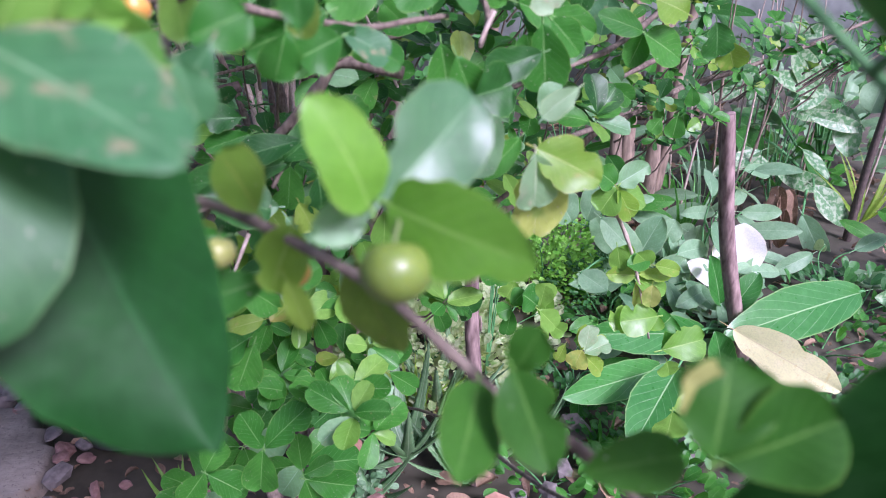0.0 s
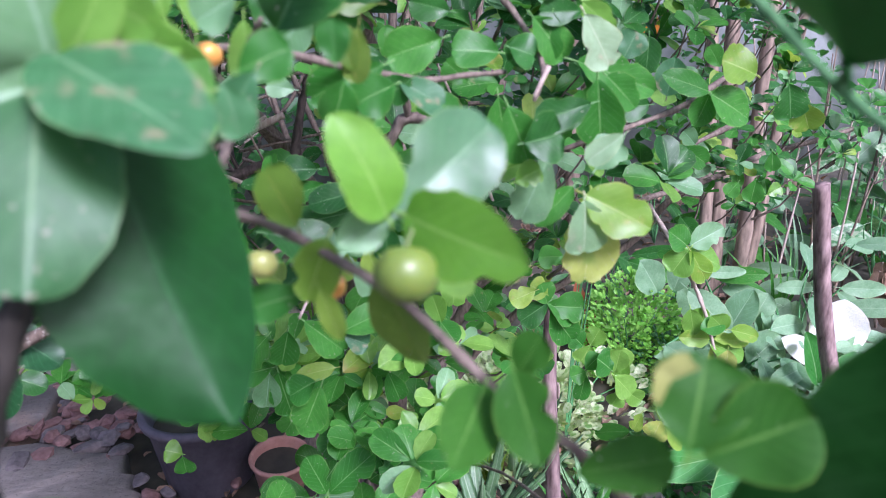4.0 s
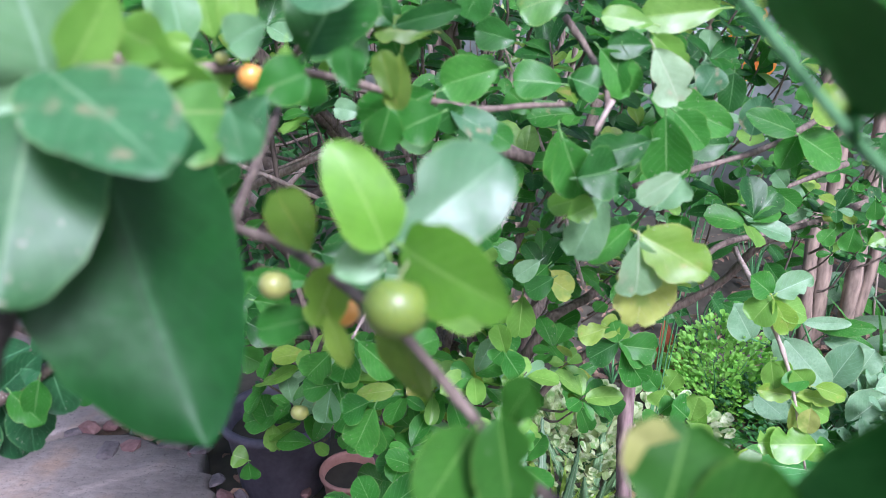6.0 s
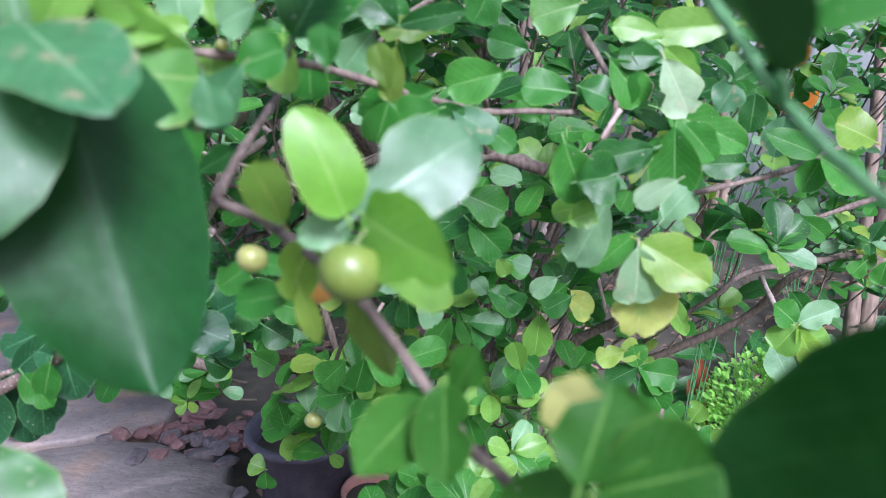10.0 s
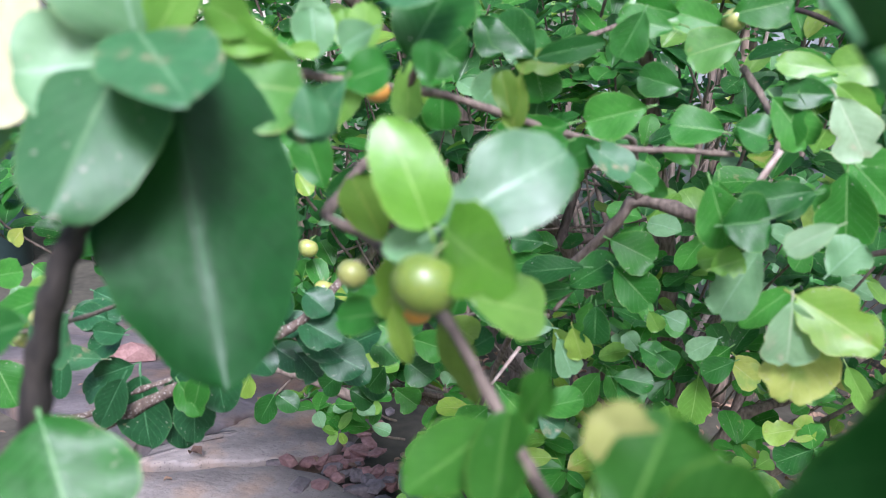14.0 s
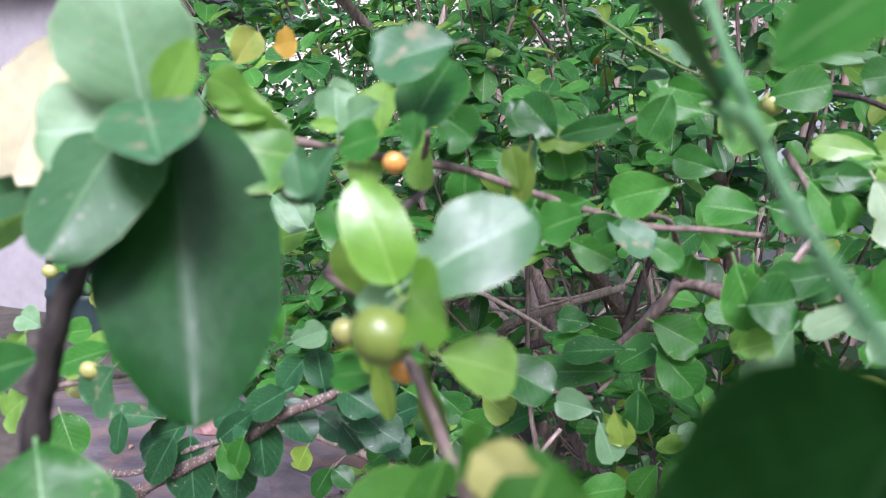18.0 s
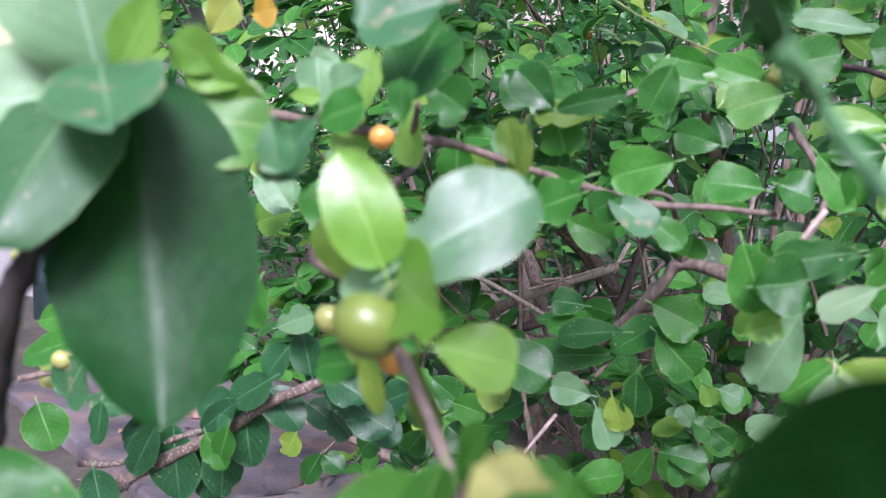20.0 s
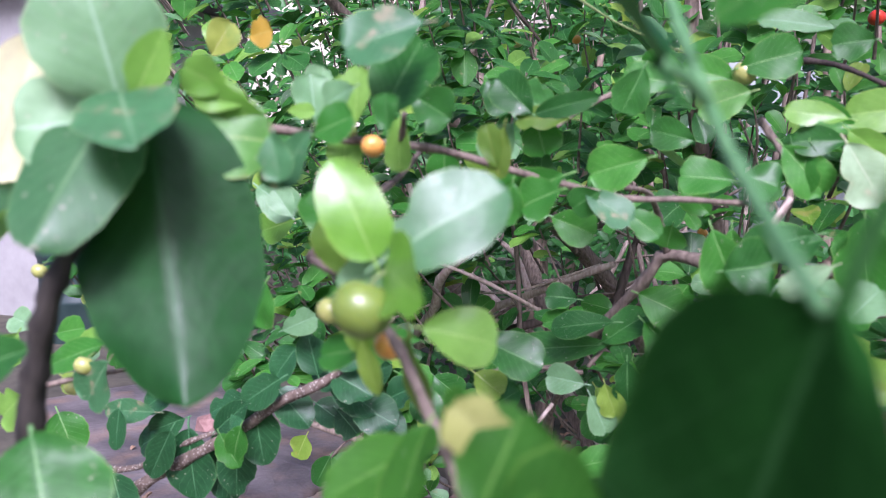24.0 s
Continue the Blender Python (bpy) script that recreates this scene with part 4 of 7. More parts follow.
leaf(shrub, (-0.0420, 0.2900, 1.2366), (-0.0427, 0.2900, 1.2142), 0.0134, 'l', 9, 'o')
leaf(shrub, (-0.0805, 0.3000, 1.1840), (-0.0891, 0.3000, 1.2062), 0.0183, 'm', -5, 'o')
leaf(shrub, (-0.0742, 0.3000, 1.2104), (-0.0713, 0.3000, 1.2315), 0.0167, 'l', 16, 'o')
leaf(shrub, (-0.0806, 0.3000, 1.1816), (-0.0640, 0.3000, 1.1912), 0.0107, 'd', 38, 'o')
leaf(shrub, (-0.0011, 0.3000, 1.2325), (-0.0038, 0.3000, 1.2114), 0.0114, 'b', 12, 'o')
leaf(shrub, (-0.0039, 0.3600, 1.2410), (-0.0221, 0.3600, 1.2591), 0.0200, 'd', -22, 'o')
leaf(shrub, (-0.0027, 0.3600, 1.2411), (0.0274, 0.3600, 1.2483), 0.0116, 'd', 39, 'e')
leaf(shrub, (-0.0051, 0.3700, 1.2407), (0.0005, 0.3700, 1.2210), 0.0207, 'm', 0, 'o', [(0.6, 1, 0.17)])
leaf(shrub, (-0.0164, 0.3700, 1.2372), (-0.0303, 0.3700, 1.2193), 0.0188, 'p', -36, 'o')
leaf(shrub, (0.0481, 0.3830, 1.2202), (0.0189, 0.3830, 1.2118), 0.0238, 'm', -32, 'o', [(0.78, -1, 0.16)])
leaf(shrub, (0.0636, 0.4500, 1.2641), (0.0311, 0.4500, 1.2711), 0.0198, 'c', -6, 'o')
leaf(shrub, (0.0952, 0.4500, 1.2562), (0.0672, 0.4500, 1.2470), 0.0264, 'c', -18, 'o')
leaf(shrub, (0.0896, 0.4600, 1.2622), (0.0584, 0.4600, 1.2722), 0.0203, 'm', -24, 'o')
leaf(shrub, (0.1108, 0.4300, 1.2266), (0.1315, 0.4300, 1.2017), 0.0229, 'm', 17, 'o')
leaf(shrub, (0.1130, 0.4300, 1.2170), (0.0972, 0.4300, 1.2013), 0.0208, 'd', -30, 'o', [(0.37, -1, 0.41)])
leaf(shrub, (0.1399, 0.4300, 1.2396), (0.1099, 0.4300, 1.2445), 0.0142, 'l', -18, 'o', [(0.4, -1, 0.41)])
leaf(shrub, (0.1406, 0.4300, 1.2336), (0.1609, 0.4300, 1.2164), 0.0158, 'l', 37, 'e', [(0.72, -1, 0.32), (0.88, 1, 0.27)])
leaf(shrub, (0.1384, 0.4200, 1.2274), (0.1559, 0.4200, 1.1971), 0.0268, 'W', 15, 'o', [(0.5, 1, 0.5), (0.8, -1, 0.4)])
leaf(shrub, (0.1207, 0.3640, 1.1871), (0.0906, 0.3640, 1.1793), 0.0182, 'd', -17, 'o', [(0.5, 1, 0.2)])
leaf(shrub, (0.0784, 0.3700, 1.1873), (0.0898, 0.3700, 1.1573), 0.0238, 'm', 18, 'o')
leaf(shrub, (0.1477, 0.4200, 1.1913), (0.1518, 0.4200, 1.1519), 0.0291, 'm', 24, 'o', [(0.31, 1, 0.42)])
leaf(shrub, (0.1532, 0.4200, 1.1927), (0.1731, 0.4200, 1.1728), 0.0208, 'm', 22, 'e', [(0.67, -1, 0.17), (0.69, 1, 0.25)])
leaf(shrub, (0.1231, 0.3300, 1.1777), (0.1045, 0.3300, 1.1657), 0.0118, 'W', -8, 'o')
leaf(shrub, (0.1046, 0.3800, 1.1570), (0.0885, 0.3800, 1.1215), 0.0253, 'p', 8, 'o', [(0.6, 1, 0.3), (0.8, 1, 0.3)])
leaf(shrub, (0.0970, 0.4000, 1.1494), (0.0792, 0.4000, 1.1445), 0.0131, 'l', -17, 'o')
leaf(shrub, (0.1161, 0.3560, 1.1388), (0.1173, 0.3560, 1.1083), 0.0275, 'W', -11, 'o', [(0.6, 1, 0.12)])
leaf(shrub, (0.1267, 0.3720, 1.1338), (0.1227, 0.3650, 1.0868), 0.0385, 'Y', -12, 'o', [(0.85, 1, 0.35), (0.9, -1, 0.25), (0.55, 1, 0.2), (0.4, -1, 0.15)])
leaf(shrub, (0.1182, 0.3600, 1.1403), (0.1519, 0.3500, 1.1219), 0.0290, 'y', 18, 'e', [(0.35, 1, 0.2), (0.62, -1, 0.3), (0.82, 1, 0.3)])
leaf(shrub, (0.1228, 0.3900, 1.1363), (0.1009, 0.3900, 1.1151), 0.0144, 'm', -10, 'e')
leaf(shrub, (0.0457, 0.6000, 1.1022), (0.0522, 0.6000, 1.0584), 0.0367, 'd', 2, 'o')
leaf(shrub, (0.0223, 0.6000, 1.0616), (0.0171, 0.6000, 1.0241), 0.0257, 'm', -3, 'o', [(0.49, 1, 0.38)])
leaf(shrub, (-0.0072, 0.6000, 1.0233), (-0.0049, 0.6000, 0.9918), 0.0235, 'd', -6, 'o', [(0.37, -1, 0.41)])
leaf(shrub, (-0.0057, 0.6000, 1.0372), (0.0122, 0.6000, 1.0088), 0.0222, 'y', -7, 'o', [(0.6, 1, 0.4)])
leaf(shrub, (0.0642, 0.6500, 1.0164), (0.0966, 0.6500, 0.9911), 0.0258, 'm', 9, 'o')
leaf(shrub, (0.0810, 0.6500, 1.0407), (0.1016, 0.6500, 1.0287), 0.0198, 'm', 9, 'o', [(0.72, -1, 0.18)])
leaf(shrub, (0.1285, 0.6500, 1.0255), (0.1048, 0.6500, 1.0086), 0.0194, 'p', -8, 'o')
leaf(shrub, (0.1489, 0.6800, 0.9967), (0.1228, 0.6800, 0.9807), 0.0243, 'd', -13, 'o')
leaf(shrub, (0.1226, 0.7000, 0.9707), (0.1200, 0.7000, 0.9228), 0.0325, 'l', -6, 'o', [(0.7, 1, 0.22), (0.79, -1, 0.29)])
leaf(shrub, (0.1537, 0.7260, 0.9794), (0.1810, 0.7260, 0.9599), 0.0280, 'Y', 4, 'o', [(0.3, -1, 0.3)])
leaf(shrub, (0.0325, 0.6800, 0.9719), (0.0138, 0.6800, 0.9384), 0.0266, 'm', -6, 'o')
leaf(shrub, (0.0412, 0.6800, 0.9785), (0.0759, 0.6800, 0.9639), 0.0243, 'm', 25, 'o', [(0.51, -1, 0.37)])
leaf(shrub, (0.0399, 0.6800, 0.9756), (0.0550, 0.6800, 0.9455), 0.0231, 'm', 7, 'o')
leaf(shrub, (-0.0279, 0.6200, 0.9638), (0.0064, 0.6200, 0.9646), 0.0255, 'd', 14, 'o', [(0.59, 1, 0.23)])
leaf(shrub, (-0.0329, 0.5000, 1.0199), (-0.0055, 0.5000, 0.9915), 0.0246, 'm', 19, 'o')
leaf(shrub, (0.2170, 0.7200, 0.9226), (0.1883, 0.7200, 0.9127), 0.0249, 'y', 0, 'o', [(0.6, 1, 0.3)])
leaf(shrub, (0.2422, 0.7500, 0.8913), (0.2084, 0.7500, 0.8709), 0.0314, 'd', -9, 'o', [(0.6, 1, 0.3)])
leaf(shrub, (0.2432, 0.7500, 0.8914), (0.2765, 0.7500, 0.8682), 0.0355, 'm', -6, 'o')
leaf(shrub, (0.2422, 0.7500, 0.8913), (0.2339, 0.7500, 0.9170), 0.0296, 'm', 1, 'o')
leaf(shrub, (-0.0722, 0.5500, 1.0776), (-0.0804, 0.5500, 1.0542), 0.0187, 'm', 2, 'o', [(0.83, 1, 0.18)])
leaf(shrub, (0.0648, 0.6500, 1.0082), (0.0517, 0.6500, 1.0223), 0.0177, 'p', -14, 'o', [(0.62, -1, 0.39), (0.86, -1, 0.15)])
leaf(shrub, (0.2403, 0.7000, 0.9680), (0.2120, 0.7000, 0.9698), 0.0255, 'm', -23, 'o', [(0.45, -1, 0.29)])
leaf(shrub, (0.2338, 0.6600, 1.0090), (0.2587, 0.6600, 0.9668), 0.0189, 'l', 22, 'e', [(0.4, 1, 0.5), (0.7, -1, 0.5)])
leaf(shrub, (0.1057, 0.8000, 0.8960), (0.1383, 0.8000, 0.8608), 0.0305, 'm', -8, 'o')
leaf(shrub, (0.1854, 0.8000, 0.9572), (0.1784, 0.8000, 0.9185), 0.0248, 'm', 23, 'o', [(0.6, 1, 0.4)])
leaf(shrub, (-0.1674, 0.4367, 1.0758), (-0.1750, 0.4367, 1.1046), 0.0234, 'D', -1, 'e', [(0.9, 1, 0.37)])
leaf(shrub, (-0.1997, 0.4367, 1.0631), (-0.1746, 0.4367, 1.0388), 0.0261, 'D', -21, 'e', [(0.38, -1, 0.2)])
leaf(shrub, (-0.1860, 0.4193, 1.0764), (-0.2169, 0.4193, 1.0555), 0.0236, 'D', -25, 'e', [(0.4, 1, 0.2)])
leaf(shrub, (-0.1659, 0.4541, 1.0678), (-0.1311, 0.4541, 1.0481), 0.0261, 'D', -9, 'e')
leaf(shrub, (-0.1825, 0.4541, 1.0733), (-0.1600, 0.4541, 1.0647), 0.0212, 'D', -15, 'o')
leaf(shrub, (-0.1947, 0.4541, 1.0885), (-0.2141, 0.4541, 1.0638), 0.0244, 'D', -9, 'e')
leaf(shrub, (-0.1491, 0.4802, 1.0398), (-0.1231, 0.4802, 1.0220), 0.0245, 'D', -16, 'e')
leaf(shrub, (-0.1961, 0.6000, 0.9868), (-0.2014, 0.6000, 0.9573), 0.0235, 'd', -22, 'o', [(0.62, -1, 0.28), (0.78, -1, 0.38)])
leaf(shrub, (-0.2385, 0.6000, 0.9901), (-0.2179, 0.6000, 0.9702), 0.0220, 'd', -14, 'o', [(0.34, -1, 0.38)])
leaf(shrub, (-0.1836, 0.6200, 0.9614), (-0.1531, 0.6200, 0.9543), 0.0272, 'd', -9, 'o')
leaf(shrub, (-0.2189, 0.4367, 1.0529), (-0.2129, 0.4367, 1.0052), 0.0341, 'D', -7, 'e', [(0.34, 1, 0.32)])
leaf(shrub, (-0.2770, 0.4367, 1.0246), (-0.2729, 0.4367, 0.9694), 0.0406, 'D', -5, 'e', [(0.42, 1, 0.27)])
leaf(shrub, (-0.2629, 0.4541, 1.0196), (-0.2540, 0.4541, 0.9638), 0.0318, 'D', -31, 'e')
leaf(shrub, (-0.2393, 0.4193, 1.0336), (-0.2126, 0.4193, 1.0570), 0.0179, 'D', 27, 'e')
leaf(shrub, (-0.2291, 0.4106, 1.0361), (-0.2141, 0.4106, 1.0143), 0.0187, 'm', 5, 'e', [(0.7, 1, 0.3)])
leaf(shrub, (-0.2776, 0.4193, 1.0290), (-0.2990, 0.4193, 0.9904), 0.0220, 'D', -37, 'e', [(0.67, 1, 0.32)])
leaf(shrub, (-0.3325, 0.4193, 0.9894), (-0.3227, 0.4193, 0.9502), 0.0275, 'D', -40, 'e')
leaf(shrub, (-0.3233, 0.4193, 1.0400), (-0.3294, 0.4193, 1.0071), 0.0157, 'D', -22, 'e', [(0.61, 1, 0.26), (0.73, 1, 0.15)])
leaf(shrub, (-0.3079, 0.4367, 1.0335), (-0.3565, 0.4367, 1.0300), 0.0186, 'q', -17, 'e')
leaf(shrub, (-0.3177, 0.4541, 1.0092), (-0.3395, 0.4541, 0.9962), 0.0257, 'D', -4, 'e', [(0.44, -1, 0.39)])
leaf(shrub, (-0.3365, 0.7000, 0.9175), (-0.3499, 0.7000, 0.8891), 0.0285, 'y', -22, 'e', [(0.79, 1, 0.18), (0.73, 1, 0.33)])
leaf(shrub, (-0.3183, 0.7200, 0.8881), (-0.3387, 0.7200, 0.8508), 0.0262, 'd', -21, 'e')
leaf(shrub, (-0.3147, 0.7200, 0.8888), (-0.2893, 0.7200, 0.8742), 0.0259, 'd', -14, 'e')
leaf(shrub, (-0.2877, 0.4367, 1.0537), (-0.3134, 0.4367, 1.0541), 0.0170, 'D', -29, 'e')
leaf(shrub, (-0.3129, 0.4541, 1.0544), (-0.3401, 0.4541, 1.0593), 0.0217, 'D', -11, 'e')
leaf(shrub, (-0.1515, 0.4367, 1.0970), (-0.1345, 0.4367, 1.0844), 0.0233, 'D', -16, 'e')
leaf(shrub, (-0.1636, 0.4802, 1.0618), (-0.1332, 0.4802, 1.0745), 0.0242, 'D', 33, 'e', [(0.41, -1, 0.24)])
leaf(shrub, (-0.1363, 0.4802, 1.0494), (-0.1153, 0.4802, 1.0610), 0.0243, 'D', 4, 'e', [(0.72, 1, 0.31)])
leaf(shrub, (-0.2000, 0.4889, 1.0366), (-0.1756, 0.4889, 1.0234), 0.0245, 'D', -13, 'e', [(0.62, -1, 0.18), (0.76, -1, 0.3)])
leaf(shrub, (-0.1834, 0.4200, 1.1091), (-0.1579, 0.4200, 1.1204), 0.0183, 'p', 37, 'o', [(0.45, -1, 0.32)])
leaf(shrub, (-0.1349, 0.3300, 1.1574), (-0.1459, 0.3300, 1.1360), 0.0294, 'm', -19, 'o')
leaf(shrub, (-0.0715, 0.3500, 1.1286), (-0.0910, 0.3500, 1.1149), 0.0154, 'm', -15, 'o', [(0.55, 1, 0.3), (0.9, 1, 0.29)])
leaf(shrub, (-0.1996, 0.4200, 1.2031), (-0.1707, 0.4200, 1.1854), 0.0254, 'p', 13, 'o')
leaf(shrub, (-0.1914, 0.4500, 1.1791), (-0.2189, 0.4500, 1.1705), 0.0236, 'l', -35, 'o')
leaf(shrub, (-0.2350, 0.3200, 1.1187), (-0.2800, 0.3200, 1.1016), 0.0187, 'm', -7, 'e')
leaf(shrub, (-0.2115, 0.3000, 1.1165), (-0.2284, 0.3000, 1.0920), 0.0274, 'q', -20, 'o')
leaf(shrub, (-0.2667, 0.3300, 1.1087), (-0.2428, 0.3300, 1.1206), 0.0171, 'l', 15, 'o')
leaf(shrub, (-0.2877, 0.3400, 1.0903), (-0.2704, 0.3400, 1.0834), 0.0159, 'y', -13, 'o', [(0.76, 1, 0.31)])
leaf(shrub, (-0.3102, 0.3300, 1.1169), (-0.3259, 0.3300, 1.0981), 0.0213, 'l', -46, 'o', [(0.39, 1, 0.4)])
leaf(shrub, (-0.2725, 0.3000, 1.0918), (-0.2909, 0.3000, 1.0768), 0.0254, 'l', -18, 'o', [(0.5, 1, 0.3)])
leaf(shrub, (-0.3788, 0.4000, 1.1003), (-0.4003, 0.4000, 1.1070), 0.0205, 'p', -4, 'o')
leaf(shrub, (-0.3575, 0.4000, 1.0978), (-0.3310, 0.4000, 1.1039), 0.0201, 'm', 26, 'o')
leaf(shrub, (0.0190, 0.5000, 1.1134), (-0.0225, 0.5000, 1.1064), 0.0214, 'd', 2, 'o')
leaf(shrub, (0.0150, 0.5200, 1.0931), (-0.0575, 0.5200, 1.0827), 0.0242, 'd', -17, 'o')
leaf(shrub, (0.0348, 0.5000, 1.1333), (0.0649, 0.5000, 1.1205), 0.0297, 'm', 13, 'o', [(0.8, -1, 0.2)])
leaf(shrub, (0.0389, 0.5000, 1.1149), (0.0643, 0.5000, 1.0908), 0.0293, 'm', 13, 'o', [(0.7, 1, 0.2)])
leaf(shrub, (0.0288, 0.5000, 1.0875), (0.0296, 0.5000, 1.0599), 0.0210, 'd', -8, 'o', [(0.56, 1, 0.34)])
leaf(shrub, (0.0013, 0.5000, 1.0693), (-0.0258, 0.5000, 1.0724), 0.0216, 'p', -18, 'o')
leaf(shrub, (0.0145, 0.5000, 1.0707), (0.0225, 0.5000, 1.0481), 0.0196, 'y', 16, 'o', [(0.6, 1, 0.3)])
leaf(shrub, (0.0053, 0.5000, 1.0618), (0.0172, 0.5000, 1.0357), 0.0211, 'p', -18, 'o')
leaf(shrub, (-0.0071, 0.5000, 1.0083), (0.0251, 0.5000, 1.0209), 0.0233, 'm', -6, 'o')
leaf(shrub, (-0.0051, 0.5000, 1.0045), (0.0125, 0.5000, 0.9950), 0.0194, 'q', 10, 'o')
leaf(shrub, (-0.0495, 0.4500, 1.0635), (-0.0311, 0.4500, 1.0766), 0.0186, 'd', -3, 'o')
leaf(shrub, (-0.0609, 0.4500, 1.0846), (-0.0421, 0.4500, 1.0718), 0.0219, 'y', -1, 'o')
leaf(shrub, (-0.0479, 0.4200, 1.1146), (-0.0104, 0.4200, 1.1011), 0.0299, 'd', -6, 'o')
leaf(shrub, (0.0141, 0.3500, 1.2123), (-0.0209, 0.3500, 1.1988), 0.0226, 'm', -27, 'o', [(0.78, -1, 0.2)])
leaf(shrub, (0.0282, 0.3600, 1.2044), (0.0152, 0.3600, 1.1962), 0.0160, 'd', -39, 'o')
leaf(shrub, (0.0364, 0.3800, 1.1955), (0.0554, 0.3800, 1.1823), 0.0141, 'm', 11, 'o', [(0.49, 1, 0.17)])
leaf(shrub, (0.0433, 0.4000, 1.2651), (0.0328, 0.4000, 1.2431), 0.0200, 'd', -30, 'o', [(0.82, 1, 0.16)])
leaf(shrub, (0.0588, 0.4200, 1.2582), (0.0299, 0.4200, 1.2651), 0.0182, 'm', -17, 'o')
leaf(shrub, (0.0010, 0.4000, 1.2439), (-0.0235, 0.4000, 1.2534), 0.0246, 'd', -20, 'o', [(0.51, 1, 0.28)])
leaf(shrub, (0.0144, 0.3600, 1.2384), (-0.0128, 0.3600, 1.2390), 0.0137, 'b', -14, 'o', [(0.76, 1, 0.26), (0.64, -1, 0.39)])
leaf(shrub, (-0.0038, 0.3000, 1.2153), (-0.0087, 0.3000, 1.2334), 0.0105, 'b', -13, 'o')
leaf(shrub, (0.0674, 0.4500, 1.2299), (0.0428, 0.4500, 1.2365), 0.0191, 'd', -35, 'o')
leaf(shrub, (0.0881, 0.4200, 1.2087), (0.0604, 0.4200, 1.2115), 0.0232, 'm', -8, 'o')
leaf(shrub, (0.0934, 0.4200, 1.2116), (0.1094, 0.4200, 1.2060), 0.0227, 'd', 7, 'o')
leaf(shrub, (0.0891, 0.4500, 1.2690), (0.1192, 0.4500, 1.2763), 0.0249, 'm', 28, 'o')
leaf(shrub, (0.1400, 0.4300, 1.2285), (0.1144, 0.4300, 1.2288), 0.0164, 'd', -25, 'o')
leaf(shrub, (0.1613, 0.5000, 1.2873), (0.1384, 0.5000, 1.2855), 0.0234, 'd', -30, 'o', [(0.72, -1, 0.33)])
leaf(shrub, (0.1408, 0.5000, 1.2949), (0.0984, 0.5000, 1.3040), 0.0154, 'p', -16, 'o', [(0.48, -1, 0.32), (0.75, -1, 0.2)])
leaf(shrub, (0.0823, 0.3700, 1.1474), (0.0965, 0.3700, 1.1536), 0.0155, 'l', 23, 'o', [(0.39, 1, 0.32), (0.7, 1, 0.3)])
leaf(shrub, (0.1403, 0.4000, 1.1428), (0.1533, 0.4000, 1.1599), 0.0218, 'p', -2, 'o', [(0.5, 1, 0.3)])
leaf(shrub, (0.0837, 0.3600, 1.1699), (0.1043, 0.3600, 1.1734), 0.0274, 'd', 26, 'o')
leaf(shrub, (0.1912, 0.4600, 1.2477), (0.1407, 0.4600, 1.2430), 0.0234, 'l', -29, 'o')
leaf(shrub, (0.1480, 0.4600, 1.2366), (0.1202, 0.4600, 1.2462), 0.0199, 'm', -38, 'o')
leaf(shrub, (0.1482, 0.4600, 1.2350), (0.1702, 0.4600, 1.2203), 0.0168, 'm', 40, 'o')
leaf(shrub, (0.1226, 0.4300, 1.2286), (0.1198, 0.4300, 1.2015), 0.0177, 'm', 13, 'o', [(0.47, -1, 0.39)])
leaf(shrub, (0.1551, 0.4700, 1.1959), (0.2120, 0.4700, 1.1742), 0.0275, 'm', 19, 'e', [(0.52, 1, 0.41), (0.58, -1, 0.25)])
leaf(shrub, (0.1590, 0.4750, 1.1918), (0.1850, 0.4750, 1.1701), 0.0204, 'd', 9, 'e', [(0.36, -1, 0.3), (0.86, -1, 0.2)])
leaf(shrub, (0.2330, 0.5200, 1.1559), (0.2003, 0.5200, 1.1543), 0.0224, 'd', -23, 'e')
leaf(shrub, (0.2930, 0.5400, 1.1600), (0.2531, 0.5400, 1.1749), 0.0203, 'm', -17, 'e')
leaf(shrub, (0.2954, 0.5400, 1.1579), (0.3318, 0.5400, 1.1361), 0.0315, 'm', 13, 'e')
leaf(shrub, (0.3000, 0.5500, 1.1553), (0.2896, 0.5500, 1.1303), 0.0224, 'm', -2, 'e')
leaf(shrub, (0.2495, 0.5600, 1.2013), (0.2489, 0.5600, 1.1722), 0.0223, 'd', 6, 'e')
leaf(shrub, (0.2738, 0.5700, 1.1531), (0.2787, 0.5700, 1.1834), 0.0262, 'q', -23, 'e')
leaf(shrub, (0.3381, 0.6000, 1.1704), (0.3256, 0.6000, 1.1885), 0.0168, 'm', -35, 'o')
leaf(shrub, (0.2002, 0.5000, 1.1921), (0.2096, 0.5000, 1.2104), 0.0225, 'q', 0, 'o')
leaf(shrub, (0.3578, 0.6600, 0.9765), (0.4009, 0.6600, 0.9572), 0.0319, 'l', -4, 'e')
leaf(shrub, (0.3603, 0.6550, 0.9814), (0.3413, 0.6550, 0.9552), 0.0331, 'l', 15, 'o')
leaf(shrub, (0.3627, 0.6600, 0.9823), (0.3999, 0.6600, 0.9990), 0.0275, 'p', 6, 'e', [(0.49, 1, 0.41), (0.73, 1, 0.39)])
leaf(shrub, (0.3598, 0.6600, 0.9824), (0.3375, 0.6600, 1.0006), 0.0298, 'm', -9, 'e', [(0.75, -1, 0.18)])
leaf(shrub, (0.3578, 0.6500, 0.9806), (0.3803, 0.6500, 0.9442), 0.0257, 'y', 16, 'o')
leaf(shrub, (0.3646, 0.6500, 0.9140), (0.3721, 0.6500, 0.8822), 0.0226, 'l', 33, 'e')
